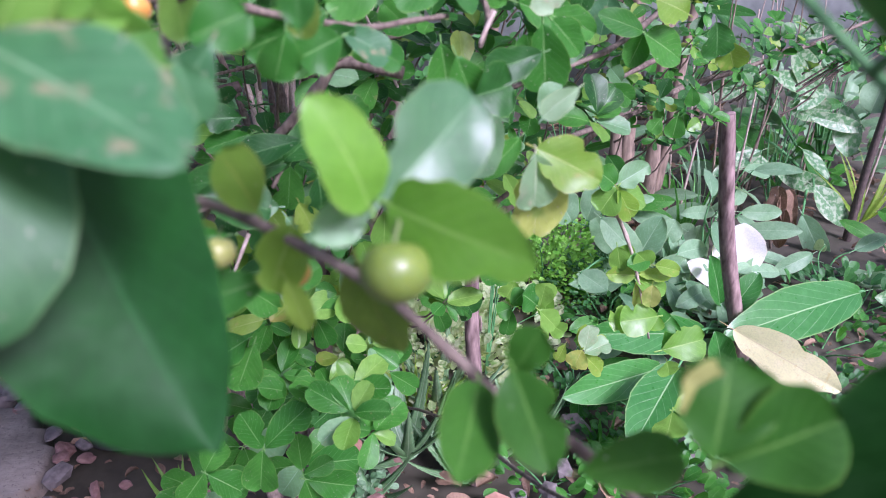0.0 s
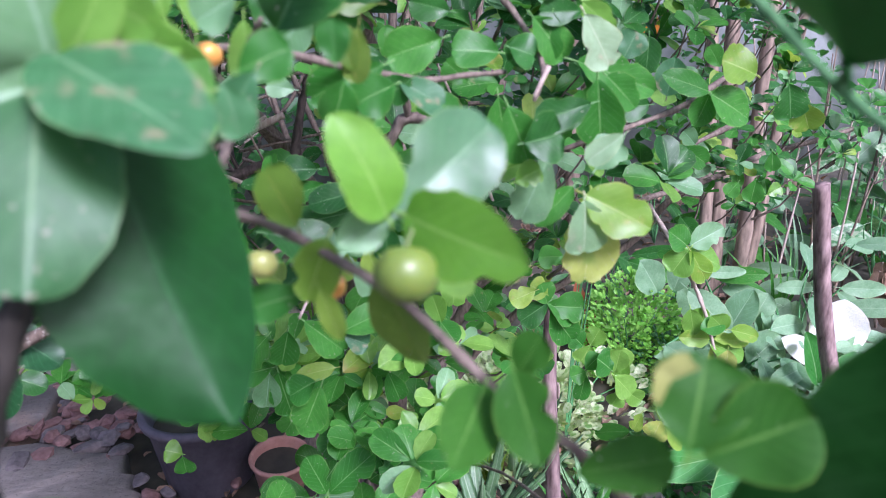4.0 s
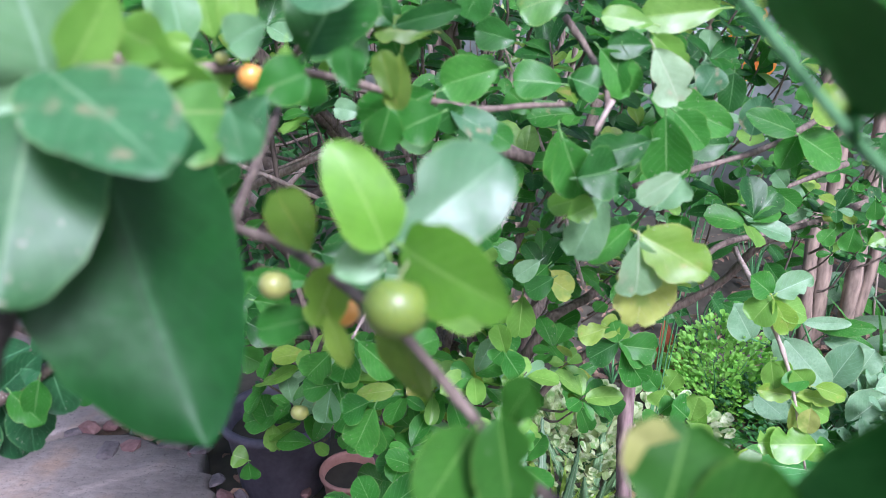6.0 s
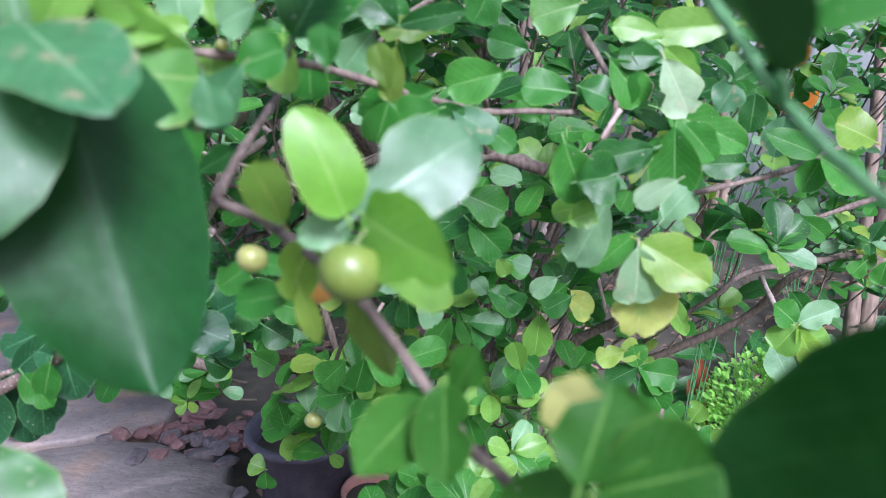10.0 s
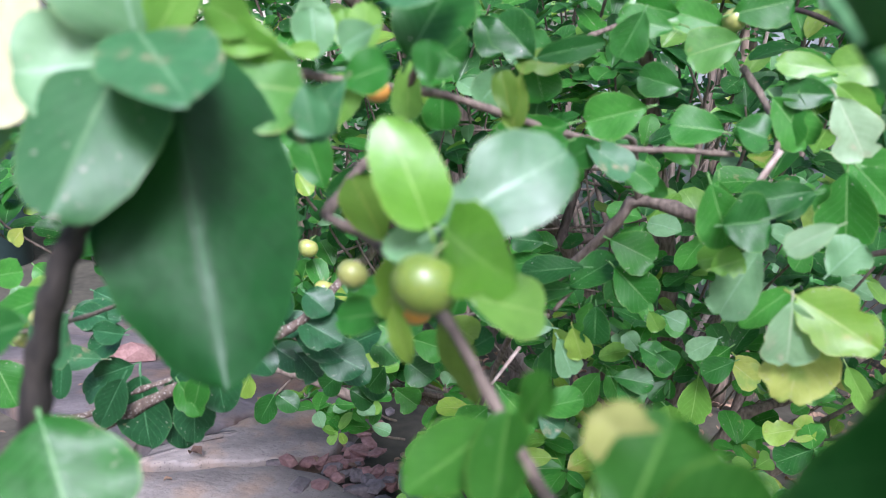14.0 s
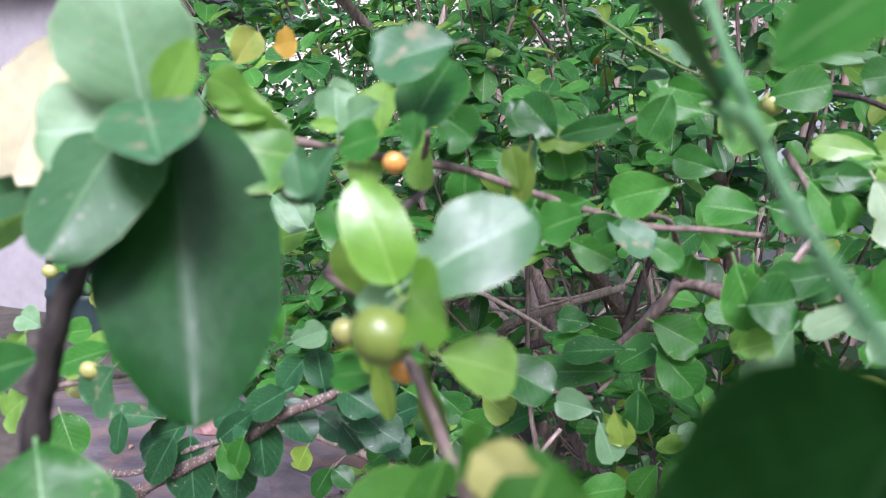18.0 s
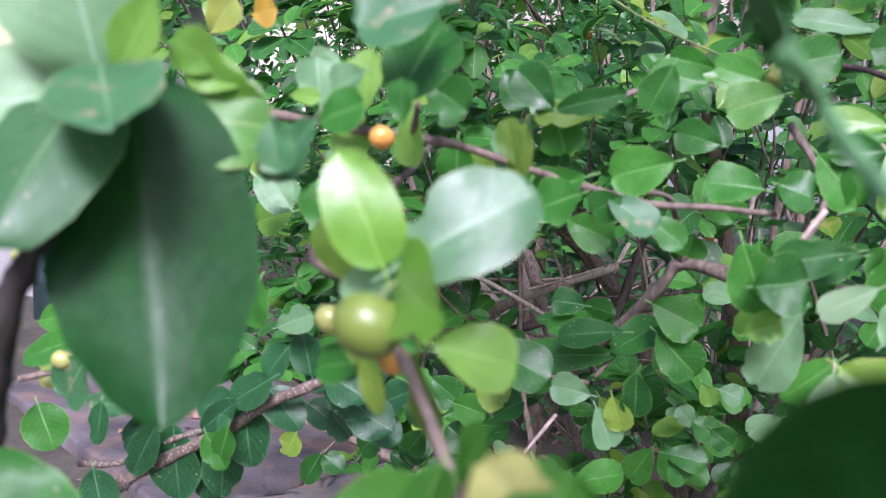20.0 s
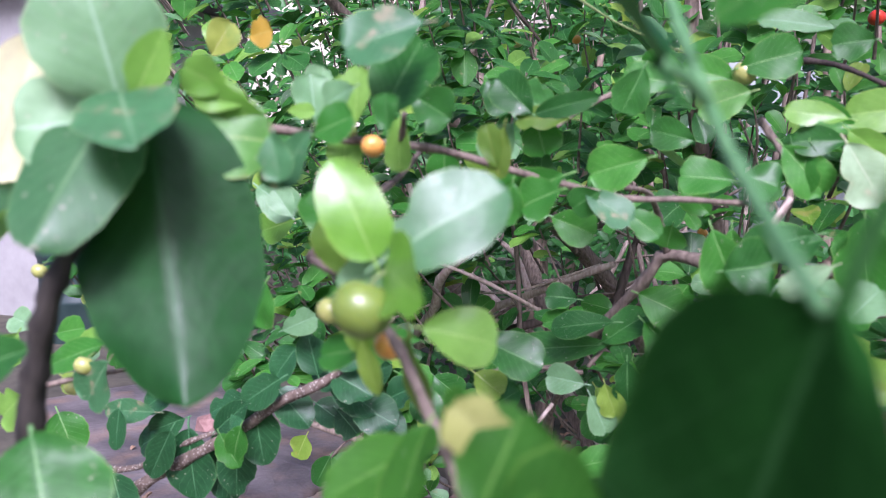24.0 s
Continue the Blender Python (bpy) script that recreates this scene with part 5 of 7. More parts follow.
leaf(shrub, (0.3909, 0.6500, 0.8751), (0.3545, 0.6500, 0.8829), 0.0205, 'y', -15, 'e', [(0.43, 1, 0.18), (0.48, -1, 0.19)])
leaf(shrub, (0.3914, 0.6500, 0.8718), (0.4371, 0.6500, 0.8471), 0.0289, 'l', -3, 'e')
leaf(shrub, (0.3968, 0.6500, 0.8749), (0.4397, 0.6500, 0.8667), 0.0185, 'y', -10, 'e', [(0.44, -1, 0.28), (0.31, 1, 0.24)])
leaf(shrub, (0.3948, 0.6500, 0.8685), (0.4070, 0.6500, 0.8285), 0.0213, 'Y', 23, 'o')
leaf(shrub, (0.3926, 0.6400, 0.8288), (0.3573, 0.6400, 0.8271), 0.0328, 'l', -13, 'o', [(0.78, -1, 0.34), (0.76, 1, 0.42)])
leaf(shrub, (0.4078, 0.6400, 0.8081), (0.4237, 0.6400, 0.8208), 0.0255, 'l', -15, 'o')
leaf(shrub, (0.1471, 0.7000, 1.0026), (0.1223, 0.7000, 0.9791), 0.0285, 'm', -12, 'o')
leaf(shrub, (0.1593, 0.7400, 0.9818), (0.1818, 0.7400, 0.9586), 0.0262, 'Y', -1, 'o', [(0.5, 1, 0.4)])
leaf(shrub, (0.1070, 0.7000, 0.9074), (0.0974, 0.7000, 0.9396), 0.0239, 'l', -26, 'o')
leaf(shrub, (0.1040, 0.7000, 0.9107), (0.1226, 0.7000, 0.8806), 0.0278, 'm', 1, 'o')
leaf(shrub, (0.1040, 0.7000, 0.9107), (0.0925, 0.7000, 0.8981), 0.0200, 'm', 3, 'o')
leaf(shrub, (0.2459, 0.7500, 0.8870), (0.2886, 0.7500, 0.8800), 0.0381, 'm', 15, 'o', [(0.49, 1, 0.27)])
leaf(shrub, (0.2463, 0.7500, 0.8814), (0.2760, 0.7500, 0.8376), 0.0385, 'm', 19, 'o')
leaf(shrub, (0.2415, 0.7500, 0.9024), (0.2213, 0.7500, 0.9167), 0.0290, 'y', -3, 'o')
leaf(shrub, (0.2209, 0.9000, 0.7920), (0.2305, 0.9000, 0.7573), 0.0282, 'Y', 6, 'o', [(0.58, 1, 0.31)])
leaf(shrub, (0.2381, 0.9000, 0.7614), (0.2625, 0.9000, 0.7474), 0.0317, 'l', 2, 'o')
leaf(shrub, (0.2247, 0.9000, 0.7918), (0.2181, 0.9000, 0.7707), 0.0265, 'l', -1, 'o', [(0.39, 1, 0.29)])
leaf(shrub, (0.2384, 0.9000, 0.7571), (0.2530, 0.9000, 0.7738), 0.0265, 'Y', -12, 'o', [(0.66, -1, 0.32)])
leaf(shrub, (0.2549, 0.8500, 0.7755), (0.2805, 0.8500, 0.7327), 0.0439, 'd', 0, 'o', [(0.57, -1, 0.17)])
leaf(shrub, (0.3871, 0.9500, 0.7149), (0.3728, 0.9500, 0.6873), 0.0419, 'l', -11, 'o')
leaf(shrub, (0.4221, 0.9500, 0.7042), (0.4522, 0.9500, 0.6650), 0.0425, 'l', 15, 'o')
leaf(shrub, (0.3871, 0.9500, 0.7149), (0.4013, 0.9500, 0.7420), 0.0337, 'l', -25, 'o', [(0.55, -1, 0.4)])
leaf(shrub, (-0.0708, 0.6800, 0.9233), (-0.0972, 0.6800, 0.8962), 0.0336, 'm', -13, 'o', [(0.59, -1, 0.24)])
leaf(shrub, (-0.0499, 0.6600, 0.9355), (-0.0595, 0.6600, 0.8994), 0.0311, 'm', -18, 'o', [(0.67, 1, 0.22)])
leaf(shrub, (-0.0696, 0.6800, 0.8888), (-0.1008, 0.6800, 0.8837), 0.0291, 'm', 4, 'o')
leaf(shrub, (-0.0727, 0.6800, 0.8826), (-0.0803, 0.6800, 0.8440), 0.0286, 'p', -6, 'o')
leaf(shrub, (-0.0643, 0.6800, 0.8823), (-0.0551, 0.6800, 0.8296), 0.0359, 'm', 13, 'o', [(0.69, 1, 0.24)])
leaf(shrub, (-0.0077, 0.7000, 0.8690), (-0.0489, 0.7000, 0.8639), 0.0205, 'y', 5, 'e', [(0.9, -1, 0.18)])
leaf(shrub, (-0.0429, 0.8000, 0.7764), (-0.0720, 0.8000, 0.7303), 0.0352, 'm', -19, 'o', [(0.32, -1, 0.2), (0.62, 1, 0.2)])
leaf(shrub, (-0.0398, 0.8000, 0.7685), (-0.0166, 0.8000, 0.7358), 0.0321, 'm', 11, 'o', [(0.87, -1, 0.25)])
leaf(shrub, (0.0041, 0.8000, 0.7349), (-0.0174, 0.8000, 0.7034), 0.0443, 'm', 17, 'o')
leaf(shrub, (0.0040, 0.8000, 0.7268), (0.0389, 0.8000, 0.7493), 0.0348, 'm', 7, 'o', [(0.41, 1, 0.18)])
leaf(shrub, (-0.1520, 0.8500, 0.7589), (-0.2027, 0.8500, 0.7446), 0.0362, 'm', -1, 'o')
leaf(shrub, (-0.1679, 0.8500, 0.7349), (-0.1784, 0.8500, 0.7841), 0.0335, 'm', 19, 'o')
leaf(shrub, (-0.1673, 0.8500, 0.7431), (-0.1632, 0.8500, 0.7012), 0.0294, 'l', -1, 'o', [(0.84, 1, 0.38), (0.64, -1, 0.25)])
leaf(shrub, (-0.2118, 0.9000, 0.6567), (-0.2337, 0.9000, 0.6667), 0.0311, 'l', 7, 'o')
leaf(shrub, (-0.2121, 0.9000, 0.6522), (-0.2105, 0.9000, 0.6247), 0.0288, 'm', 0, 'o')
leaf(shrub, (-0.2270, 0.4367, 1.0533), (-0.2576, 0.4367, 1.0392), 0.0218, 'D', -4, 'e', [(0.61, 1, 0.41)])
leaf(shrub, (-0.2248, 0.4193, 1.0470), (-0.2137, 0.4193, 1.0465), 0.0231, 'D', -9, 'o')
leaf(shrub, (-0.2341, 0.4367, 1.0230), (-0.2367, 0.4367, 0.9788), 0.0283, 'D', -32, 'e', [(0.82, -1, 0.39), (0.84, 1, 0.28)])
leaf(shrub, (-0.2118, 0.4106, 1.0437), (-0.2194, 0.4106, 1.0182), 0.0169, 'm', -19, 'e')
leaf(shrub, (-0.0054, 0.3300, 1.2095), (-0.0112, 0.3300, 1.1907), 0.0181, 'm', -22, 'o', [(0.79, -1, 0.24)])
leaf(shrub, (0.0160, 0.3300, 1.2063), (-0.0019, 0.3300, 1.1988), 0.0219, 'm', -14, 'o', [(0.81, -1, 0.21)])
leaf(shrub, (0.0219, 0.3600, 1.2037), (0.0440, 0.3600, 1.1906), 0.0169, 'q', 1, 'o')
leaf(shrub, (0.3331, 0.5400, 1.1706), (0.3011, 0.5400, 1.1842), 0.0367, 'y', -7, 'o', [(0.78, 1, 0.2), (0.35, -1, 0.31)])
leaf(shrub, (0.4083, 0.6000, 1.1521), (0.4149, 0.6000, 1.1199), 0.0355, 'd', 13, 'o', [(0.35, 1, 0.26)])
leaf(shrub, (0.4238, 0.6000, 1.1343), (0.4354, 0.6000, 1.1085), 0.0305, 'y', 50, 'o', [(0.77, 1, 0.26)])
leaf(shrub, (-0.0252, 0.5500, 0.9360), (-0.0425, 0.5500, 0.8965), 0.0314, 'm', -3, 'o')
leaf(shrub, (-0.0290, 0.5500, 0.9419), (-0.0517, 0.5500, 0.9306), 0.0281, 'm', 15, 'o')
leaf(shrub, (-0.0280, 0.6000, 0.7912), (-0.0434, 0.6000, 0.8346), 0.0270, 'm', 4, 'o', [(0.3, 1, 0.35), (0.35, 1, 0.2)])
leaf(shrub, (-0.0265, 0.6000, 0.7908), (0.0172, 0.6000, 0.8286), 0.0337, 'm', -18, 'o', [(0.6, 1, 0.4)])
leaf(shrub, (-0.0283, 0.6000, 0.7886), (-0.0363, 0.6000, 0.7388), 0.0363, 'm', 16, 'o')
leaf(shrub, (-0.0819, 0.6000, 0.7787), (-0.0627, 0.6000, 0.8109), 0.0268, 'm', 3, 'o')
leaf(shrub, (-0.0821, 0.6000, 0.7774), (-0.1048, 0.6000, 0.7481), 0.0272, 'm', -16, 'o')
leaf(shrub, (-0.0795, 0.6000, 0.7746), (-0.0506, 0.6000, 0.7433), 0.0308, 'm', -10, 'o', [(0.51, 1, 0.27)])
leaf(shrub, (0.0073, 0.6200, 0.7365), (0.0058, 0.6200, 0.7828), 0.0257, 'm', -7, 'o', [(0.76, -1, 0.35)])
leaf(shrub, (0.0117, 0.6200, 0.7218), (0.0611, 0.6200, 0.6973), 0.0349, 'm', 17, 'o')
leaf(shrub, (0.0096, 0.6200, 0.7299), (0.0390, 0.6200, 0.7397), 0.0214, 'm', 10, 'o')
leaf(shrub, (0.0090, 0.6200, 0.7227), (0.0172, 0.6200, 0.6817), 0.0289, 'm', 5, 'o')
leaf(shrub, (0.0040, 0.7800, 0.7451), (-0.0309, 0.7800, 0.7086), 0.0367, 'm', 19, 'o')
leaf(shrub, (-0.0456, 0.7000, 0.8486), (-0.0315, 0.7000, 0.7881), 0.0353, 'm', 11, 'o')
leaf(shrub, (0.0498, 0.8000, 0.7218), (0.0069, 0.8000, 0.7351), 0.0223, 'l', 4, 'o')
leaf(shrub, (0.0489, 0.8000, 0.8047), (0.0322, 0.8000, 0.7669), 0.0280, 'm', 18, 'o')
leaf(shrub, (0.0586, 0.8000, 0.7988), (0.0726, 0.8000, 0.7558), 0.0288, 'm', 4, 'o')
leaf(shrub, (0.0591, 0.8200, 0.8032), (0.0449, 0.8200, 0.8370), 0.0281, 'm', -25, 'o', [(0.32, -1, 0.23)])
leaf(shrub, (0.1187, 0.8500, 0.6692), (0.1505, 0.8500, 0.6361), 0.0314, 'm', 18, 'o', [(0.33, -1, 0.22)])
leaf(shrub, (0.1286, 0.8500, 0.6291), (0.1255, 0.8500, 0.5638), 0.0363, 'm', 14, 'o', [(0.76, 1, 0.19)])
leaf(shrub, (0.1286, 0.8500, 0.6291), (0.1189, 0.8500, 0.6719), 0.0315, 'l', 1, 'o', [(0.58, -1, 0.19)])
leaf(shrub, (0.0868, 0.8500, 0.6536), (0.1112, 0.8500, 0.6171), 0.0247, 'm', 2, 'o')
leaf(shrub, (0.0868, 0.8500, 0.6536), (0.0817, 0.8500, 0.6915), 0.0281, 'm', 15, 'o', [(0.57, 1, 0.28)])
leaf(shrub, (0.0827, 0.8500, 0.6500), (0.0584, 0.8500, 0.6326), 0.0234, 'm', 16, 'o', [(0.48, 1, 0.25)])
leaf(shrub, (0.1703, 0.9000, 0.6282), (0.2125, 0.9000, 0.5877), 0.0333, 'm', 7, 'o')
leaf(shrub, (0.1707, 0.9000, 0.6380), (0.1973, 0.9000, 0.6807), 0.0326, 'm', -6, 'o')
leaf(shrub, (0.2730, 1.0000, 0.6620), (0.2502, 1.0000, 0.7020), 0.0324, 'm', 2, 'o', [(0.69, -1, 0.29)])
leaf(shrub, (0.2730, 1.0000, 0.6620), (0.2920, 1.0000, 0.6159), 0.0324, 'm', 2, 'o')
leaf(shrub, (0.2777, 1.0000, 0.6611), (0.3015, 1.0000, 0.6824), 0.0283, 'm', -23, 'o', [(0.52, 1, 0.41)])
leaf(shrub, (0.2635, 1.0000, 0.6586), (0.2397, 1.0000, 0.6373), 0.0286, 'l', -15, 'o')
leaf(shrub, (0.3594, 0.9000, 0.7008), (0.3369, 0.9000, 0.6955), 0.0303, 'm', -5, 'o', [(0.86, -1, 0.31)])
leaf(shrub, (0.3596, 0.9000, 0.6959), (0.3521, 0.9000, 0.6529), 0.0277, 'm', -1, 'o')
leaf(shrub, (0.3592, 0.9000, 0.7057), (0.3811, 0.9000, 0.7256), 0.0301, 'm', -9, 'o', [(0.56, 1, 0.24)])
leaf(shrub, (0.4173, 0.9000, 0.6647), (0.4141, 0.9000, 0.7147), 0.0276, 'l', -36, 'o')
leaf(shrub, (0.4222, 0.9000, 0.6616), (0.4531, 0.9000, 0.6369), 0.0304, 'l', 31, 'o')
leaf(shrub, (0.4176, 0.9000, 0.6596), (0.4046, 0.9000, 0.6367), 0.0291, 'l', 1, 'o')
leaf(shrub, (0.4547, 0.9000, 0.6156), (0.4420, 0.9000, 0.5865), 0.0216, 'y', 30, 'o', [(0.5, 1, 0.4)])
leaf(shrub, (0.5474, 1.0000, 0.5218), (0.5539, 1.0000, 0.5734), 0.0301, 'y', -23, 'o', [(0.6, 1, 0.3)])
leaf(shrub, (0.5532, 1.0000, 0.5205), (0.5974, 1.0000, 0.5350), 0.0286, 'y', -16, 'o', [(0.6, -1, 0.3)])
leaf(shrub, (0.5538, 1.0000, 0.5144), (0.5928, 1.0000, 0.4688), 0.0266, 'y', 21, 'o')
leaf(shrub, (0.5422, 1.0000, 0.5169), (0.5455, 1.0000, 0.4797), 0.0311, 'Y', 20, 'o')
leaf(shrub, (0.3929, 0.6600, 0.8891), (0.3730, 0.6600, 0.9062), 0.0227, 'l', -21, 'e', [(0.31, -1, 0.39)])
leaf(shrub, (0.3723, 0.7000, 1.0000), (0.3927, 0.7000, 0.9749), 0.0211, 'd', 32, 'e')
leaf(shrub, (0.3571, 0.7500, 1.0511), (0.3736, 0.7500, 1.0623), 0.0196, 'm', 20, 'o')
leaf(shrub, (0.3797, 0.7200, 1.0716), (0.4100, 0.7200, 1.0507), 0.0250, 'm', 26, 'o')
leaf(shrub, (0.3932, 0.7200, 1.0735), (0.3777, 0.7200, 1.0896), 0.0205, 'p', -36, 'o', [(0.72, -1, 0.26)])
leaf(shrub, (0.4937, 0.7500, 1.0192), (0.4901, 0.7500, 0.9921), 0.0245, 'm', 22, 'o')
leaf(shrub, (0.5463, 0.8000, 1.0370), (0.5506, 0.8000, 1.0116), 0.0195, 'm', 23, 'o')
leaf(shrub, (0.5471, 0.8000, 0.9826), (0.5668, 0.8000, 0.9918), 0.0189, 'l', 9, 'o', [(0.5, 1, 0.4)])
leaf(shrub, (0.4707, 0.7500, 1.0180), (0.4576, 0.7500, 1.0023), 0.0200, 'm', 5, 'o')
leaf(shrub, (0.3648, 0.7200, 1.0847), (0.3504, 0.7200, 1.0589), 0.0149, 'l', -3, 'o')
leaf(shrub, (-0.0373, 0.3000, 1.1419), (-0.0644, 0.3000, 1.1451), 0.0093, 'm', -21, 'o')
leaf(shrub, (-0.0372, 0.2100, 1.2275), (-0.0487, 0.2100, 1.2115), 0.0138, 'q', -11, 'o')
leaf(shrub, (-0.0247, 0.5000, 1.1831), (-0.0427, 0.5000, 1.1869), 0.0147, 'p', -23, 'o')
leaf(shrub, (-0.0412, 0.3400, 1.2267), (-0.0411, 0.3400, 1.2077), 0.0195, 'm', 13, 'o')
leaf(shrub, (-0.0027, 0.3800, 1.2263), (-0.0059, 0.3800, 1.2022), 0.0149, 'd', -22, 'o', [(0.64, 1, 0.18), (0.79, 1, 0.18)])
leaf(shrub, (-0.0063, 0.4200, 1.1878), (0.0185, 0.4200, 1.1782), 0.0219, 'm', 21, 'o', [(0.43, -1, 0.4)])
leaf(shrub, (-0.0422, 0.2500, 1.2447), (-0.0545, 0.2500, 1.2382), 0.0141, 'p', -22, 'o')
leaf(shrub, (-0.0399, 0.3000, 1.2456), (-0.0239, 0.3000, 1.2356), 0.0208, 'd', 32, 'o', [(0.56, 1, 0.41)])
leaf(shrub, (0.0772, 0.4500, 1.1890), (0.0633, 0.4500, 1.2023), 0.0166, 'm', -33, 'o')
leaf(shrub, (0.0571, 0.4500, 1.1825), (0.0540, 0.4500, 1.1691), 0.0204, 'm', -8, 'o')
leaf(shrub, (0.0878, 0.4200, 1.1837), (0.0927, 0.4200, 1.1514), 0.0224, 'm', 24, 'o', [(0.82, -1, 0.4), (0.9, -1, 0.27)])
leaf(shrub, (0.1255, 0.3800, 1.1839), (0.1056, 0.3800, 1.1755), 0.0180, 'd', -1, 'o')
leaf(shrub, (0.1519, 0.4300, 1.1548), (0.1425, 0.4300, 1.1847), 0.0200, 'm', -19, 'o')
leaf(shrub, (0.0088, 0.5200, 1.0939), (0.0400, 0.5200, 1.1174), 0.0256, 'd', -3, 'o', [(0.89, -1, 0.19)])
leaf(shrub, (0.0377, 0.5200, 1.1018), (0.0563, 0.5200, 1.0930), 0.0275, 'm', 4, 'o')
leaf(shrub, (0.0774, 0.6000, 1.0247), (0.0923, 0.6000, 1.0142), 0.0214, 'd', 20, 'o')
leaf(shrub, (0.0628, 0.6000, 1.0288), (0.0797, 0.6000, 1.0207), 0.0242, 'd', -9, 'o', [(0.41, -1, 0.23)])
leaf(shrub, (0.0445, 0.6000, 1.0006), (0.0777, 0.6000, 0.9980), 0.0212, 'd', -2, 'o')
leaf(shrub, (0.0490, 0.6000, 0.9969), (0.0630, 0.6000, 0.9792), 0.0216, 'd', -10, 'o')
leaf(shrub, (0.0806, 0.6000, 1.0561), (0.0969, 0.6000, 1.0501), 0.0180, 'p', 2, 'o')
leaf(shrub, (0.0684, 0.6000, 1.0586), (0.0778, 0.6000, 1.0425), 0.0145, 'l', 12, 'o')
leaf(shrub, (-0.0130, 0.5500, 1.1179), (-0.0379, 0.5500, 1.1193), 0.0217, 'd', -9, 'o', [(0.47, -1, 0.18)])
leaf(shrub, (-0.0081, 0.5500, 1.1060), (-0.0406, 0.5500, 1.0977), 0.0168, 'm', -18, 'o', [(0.88, -1, 0.4)])
leaf(shrub, (0.0615, 0.4300, 1.2670), (0.0387, 0.4300, 1.2728), 0.0147, 'm', -46, 'o')
leaf(shrub, (-0.0693, 0.3000, 1.2377), (-0.0728, 0.3000, 1.2563), 0.0124, 'l', -1, 'o')
leaf(shrub, (-0.0910, 0.3000, 1.2445), (-0.0808, 0.3000, 1.2587), 0.0160, 'p', 25, 'o', [(0.89, 1, 0.18), (0.83, 1, 0.16)])
leaf(shrub, (-0.0820, 0.2700, 1.2388), (-0.0696, 0.2700, 1.2379), 0.0067, 'l', 26, 'o')
leaf(shrub, (-0.0384, 0.4000, 1.2627), (-0.0251, 0.4000, 1.2454), 0.0208, 'd', 18, 'o')
leaf(shrub, (-0.1354, 0.4000, 1.1878), (-0.1436, 0.4000, 1.2039), 0.0153, 'm', 13, 'o')
leaf(shrub, (-0.1620, 0.4000, 1.1861), (-0.1743, 0.4000, 1.2023), 0.0170, 'p', 1, 'o')
leaf(shrub, (-0.1553, 0.3200, 1.2705), (-0.1429, 0.3200, 1.2859), 0.0164, 'Y', 50, 'o')
leaf(shrub, (-0.1398, 0.3300, 1.2801), (-0.1273, 0.3300, 1.2824), 0.0163, 'G', 37, 'o', [(0.48, -1, 0.23), (0.83, -1, 0.24)])
leaf(shrub, (-0.2217, 0.4000, 1.3029), (-0.2052, 0.4000, 1.2958), 0.0183, 'l', 10, 'o', [(0.91, 1, 0.32), (0.41, -1, 0.19)])
leaf(shrub, (0.4014, 0.6400, 0.8903), (0.3835, 0.6400, 0.9083), 0.0268, 'l', -33, 'e')
leaf(shrub, (0.4011, 0.6300, 0.8710), (0.4015, 0.6300, 0.8425), 0.0211, 'Y', 35, 'e')
leaf(shrub, (0.4144, 0.6300, 0.8291), (0.3657, 0.6300, 0.8315), 0.0388, 'l', -5, 'o', [(0.66, 1, 0.19), (0.67, 1, 0.27)])
leaf(shrub, (0.4266, 0.6400, 0.8059), (0.4414, 0.6400, 0.8180), 0.0380, 'm', 6, 'o', [(0.6, 1, 0.3)])
leaf(shrub, (0.4266, 0.6300, 0.7813), (0.4863, 0.6300, 0.7840), 0.0435, 'l', 1, 'o', [(0.7, -1, 0.3)])
leaf(shrub, (0.4424, 0.6500, 0.7652), (0.4654, 0.6500, 0.7842), 0.0333, 'm', 9, 'o', [(0.74, 1, 0.38)])
leaf(shrub, (0.4353, 0.6300, 0.7637), (0.4425, 0.6300, 0.7420), 0.0274, 'l', 25, 'e', [(0.47, -1, 0.31)])
leaf(shrub, (0.4469, 0.6200, 0.6944), (0.4448, 0.6200, 0.6563), 0.0440, 'l', 18, 'o')
leaf(shrub, (0.4570, 0.6300, 0.6843), (0.4898, 0.6300, 0.6493), 0.0353, 'm', 16, 'o')
leaf(shrub, (0.4563, 0.6300, 0.6887), (0.4870, 0.6300, 0.6894), 0.0305, 'l', -10, 'o', [(0.58, 1, 0.24)])
leaf(shrub, (0.4087, 0.6400, 0.8891), (0.4434, 0.6400, 0.8762), 0.0194, 'y', 2, 'e')
leaf(shrub, (0.4004, 0.6400, 0.8974), (0.3727, 0.6400, 0.8952), 0.0214, 'm', 11, 'e')
leaf(shrub, (0.5408, 0.9800, 0.5358), (0.5471, 0.9800, 0.5865), 0.0411, 'W', 1, 'o', [(0.6, 1, 0.3)])
leaf(shrub, (0.5414, 0.9800, 0.5298), (0.5905, 0.9800, 0.5427), 0.0369, 'W', -21, 'o', [(0.5, 1, 0.3)])
leaf(shrub, (0.5357, 0.9800, 0.5311), (0.5814, 0.9800, 0.4786), 0.0333, 'y', -2, 'o', [(0.6, -1, 0.3)])
leaf(shrub, (0.5291, 0.9700, 0.5447), (0.5154, 0.9700, 0.5126), 0.0431, 'Y', 21, 'o')
leaf(shrub, (0.3908, 0.8800, 0.7106), (0.3670, 0.8800, 0.7340), 0.0467, 'm', 6, 'o')
leaf(shrub, (0.3957, 0.8800, 0.7049), (0.4026, 0.8800, 0.7416), 0.0334, 'l', -32, 'o', [(0.54, -1, 0.25)])
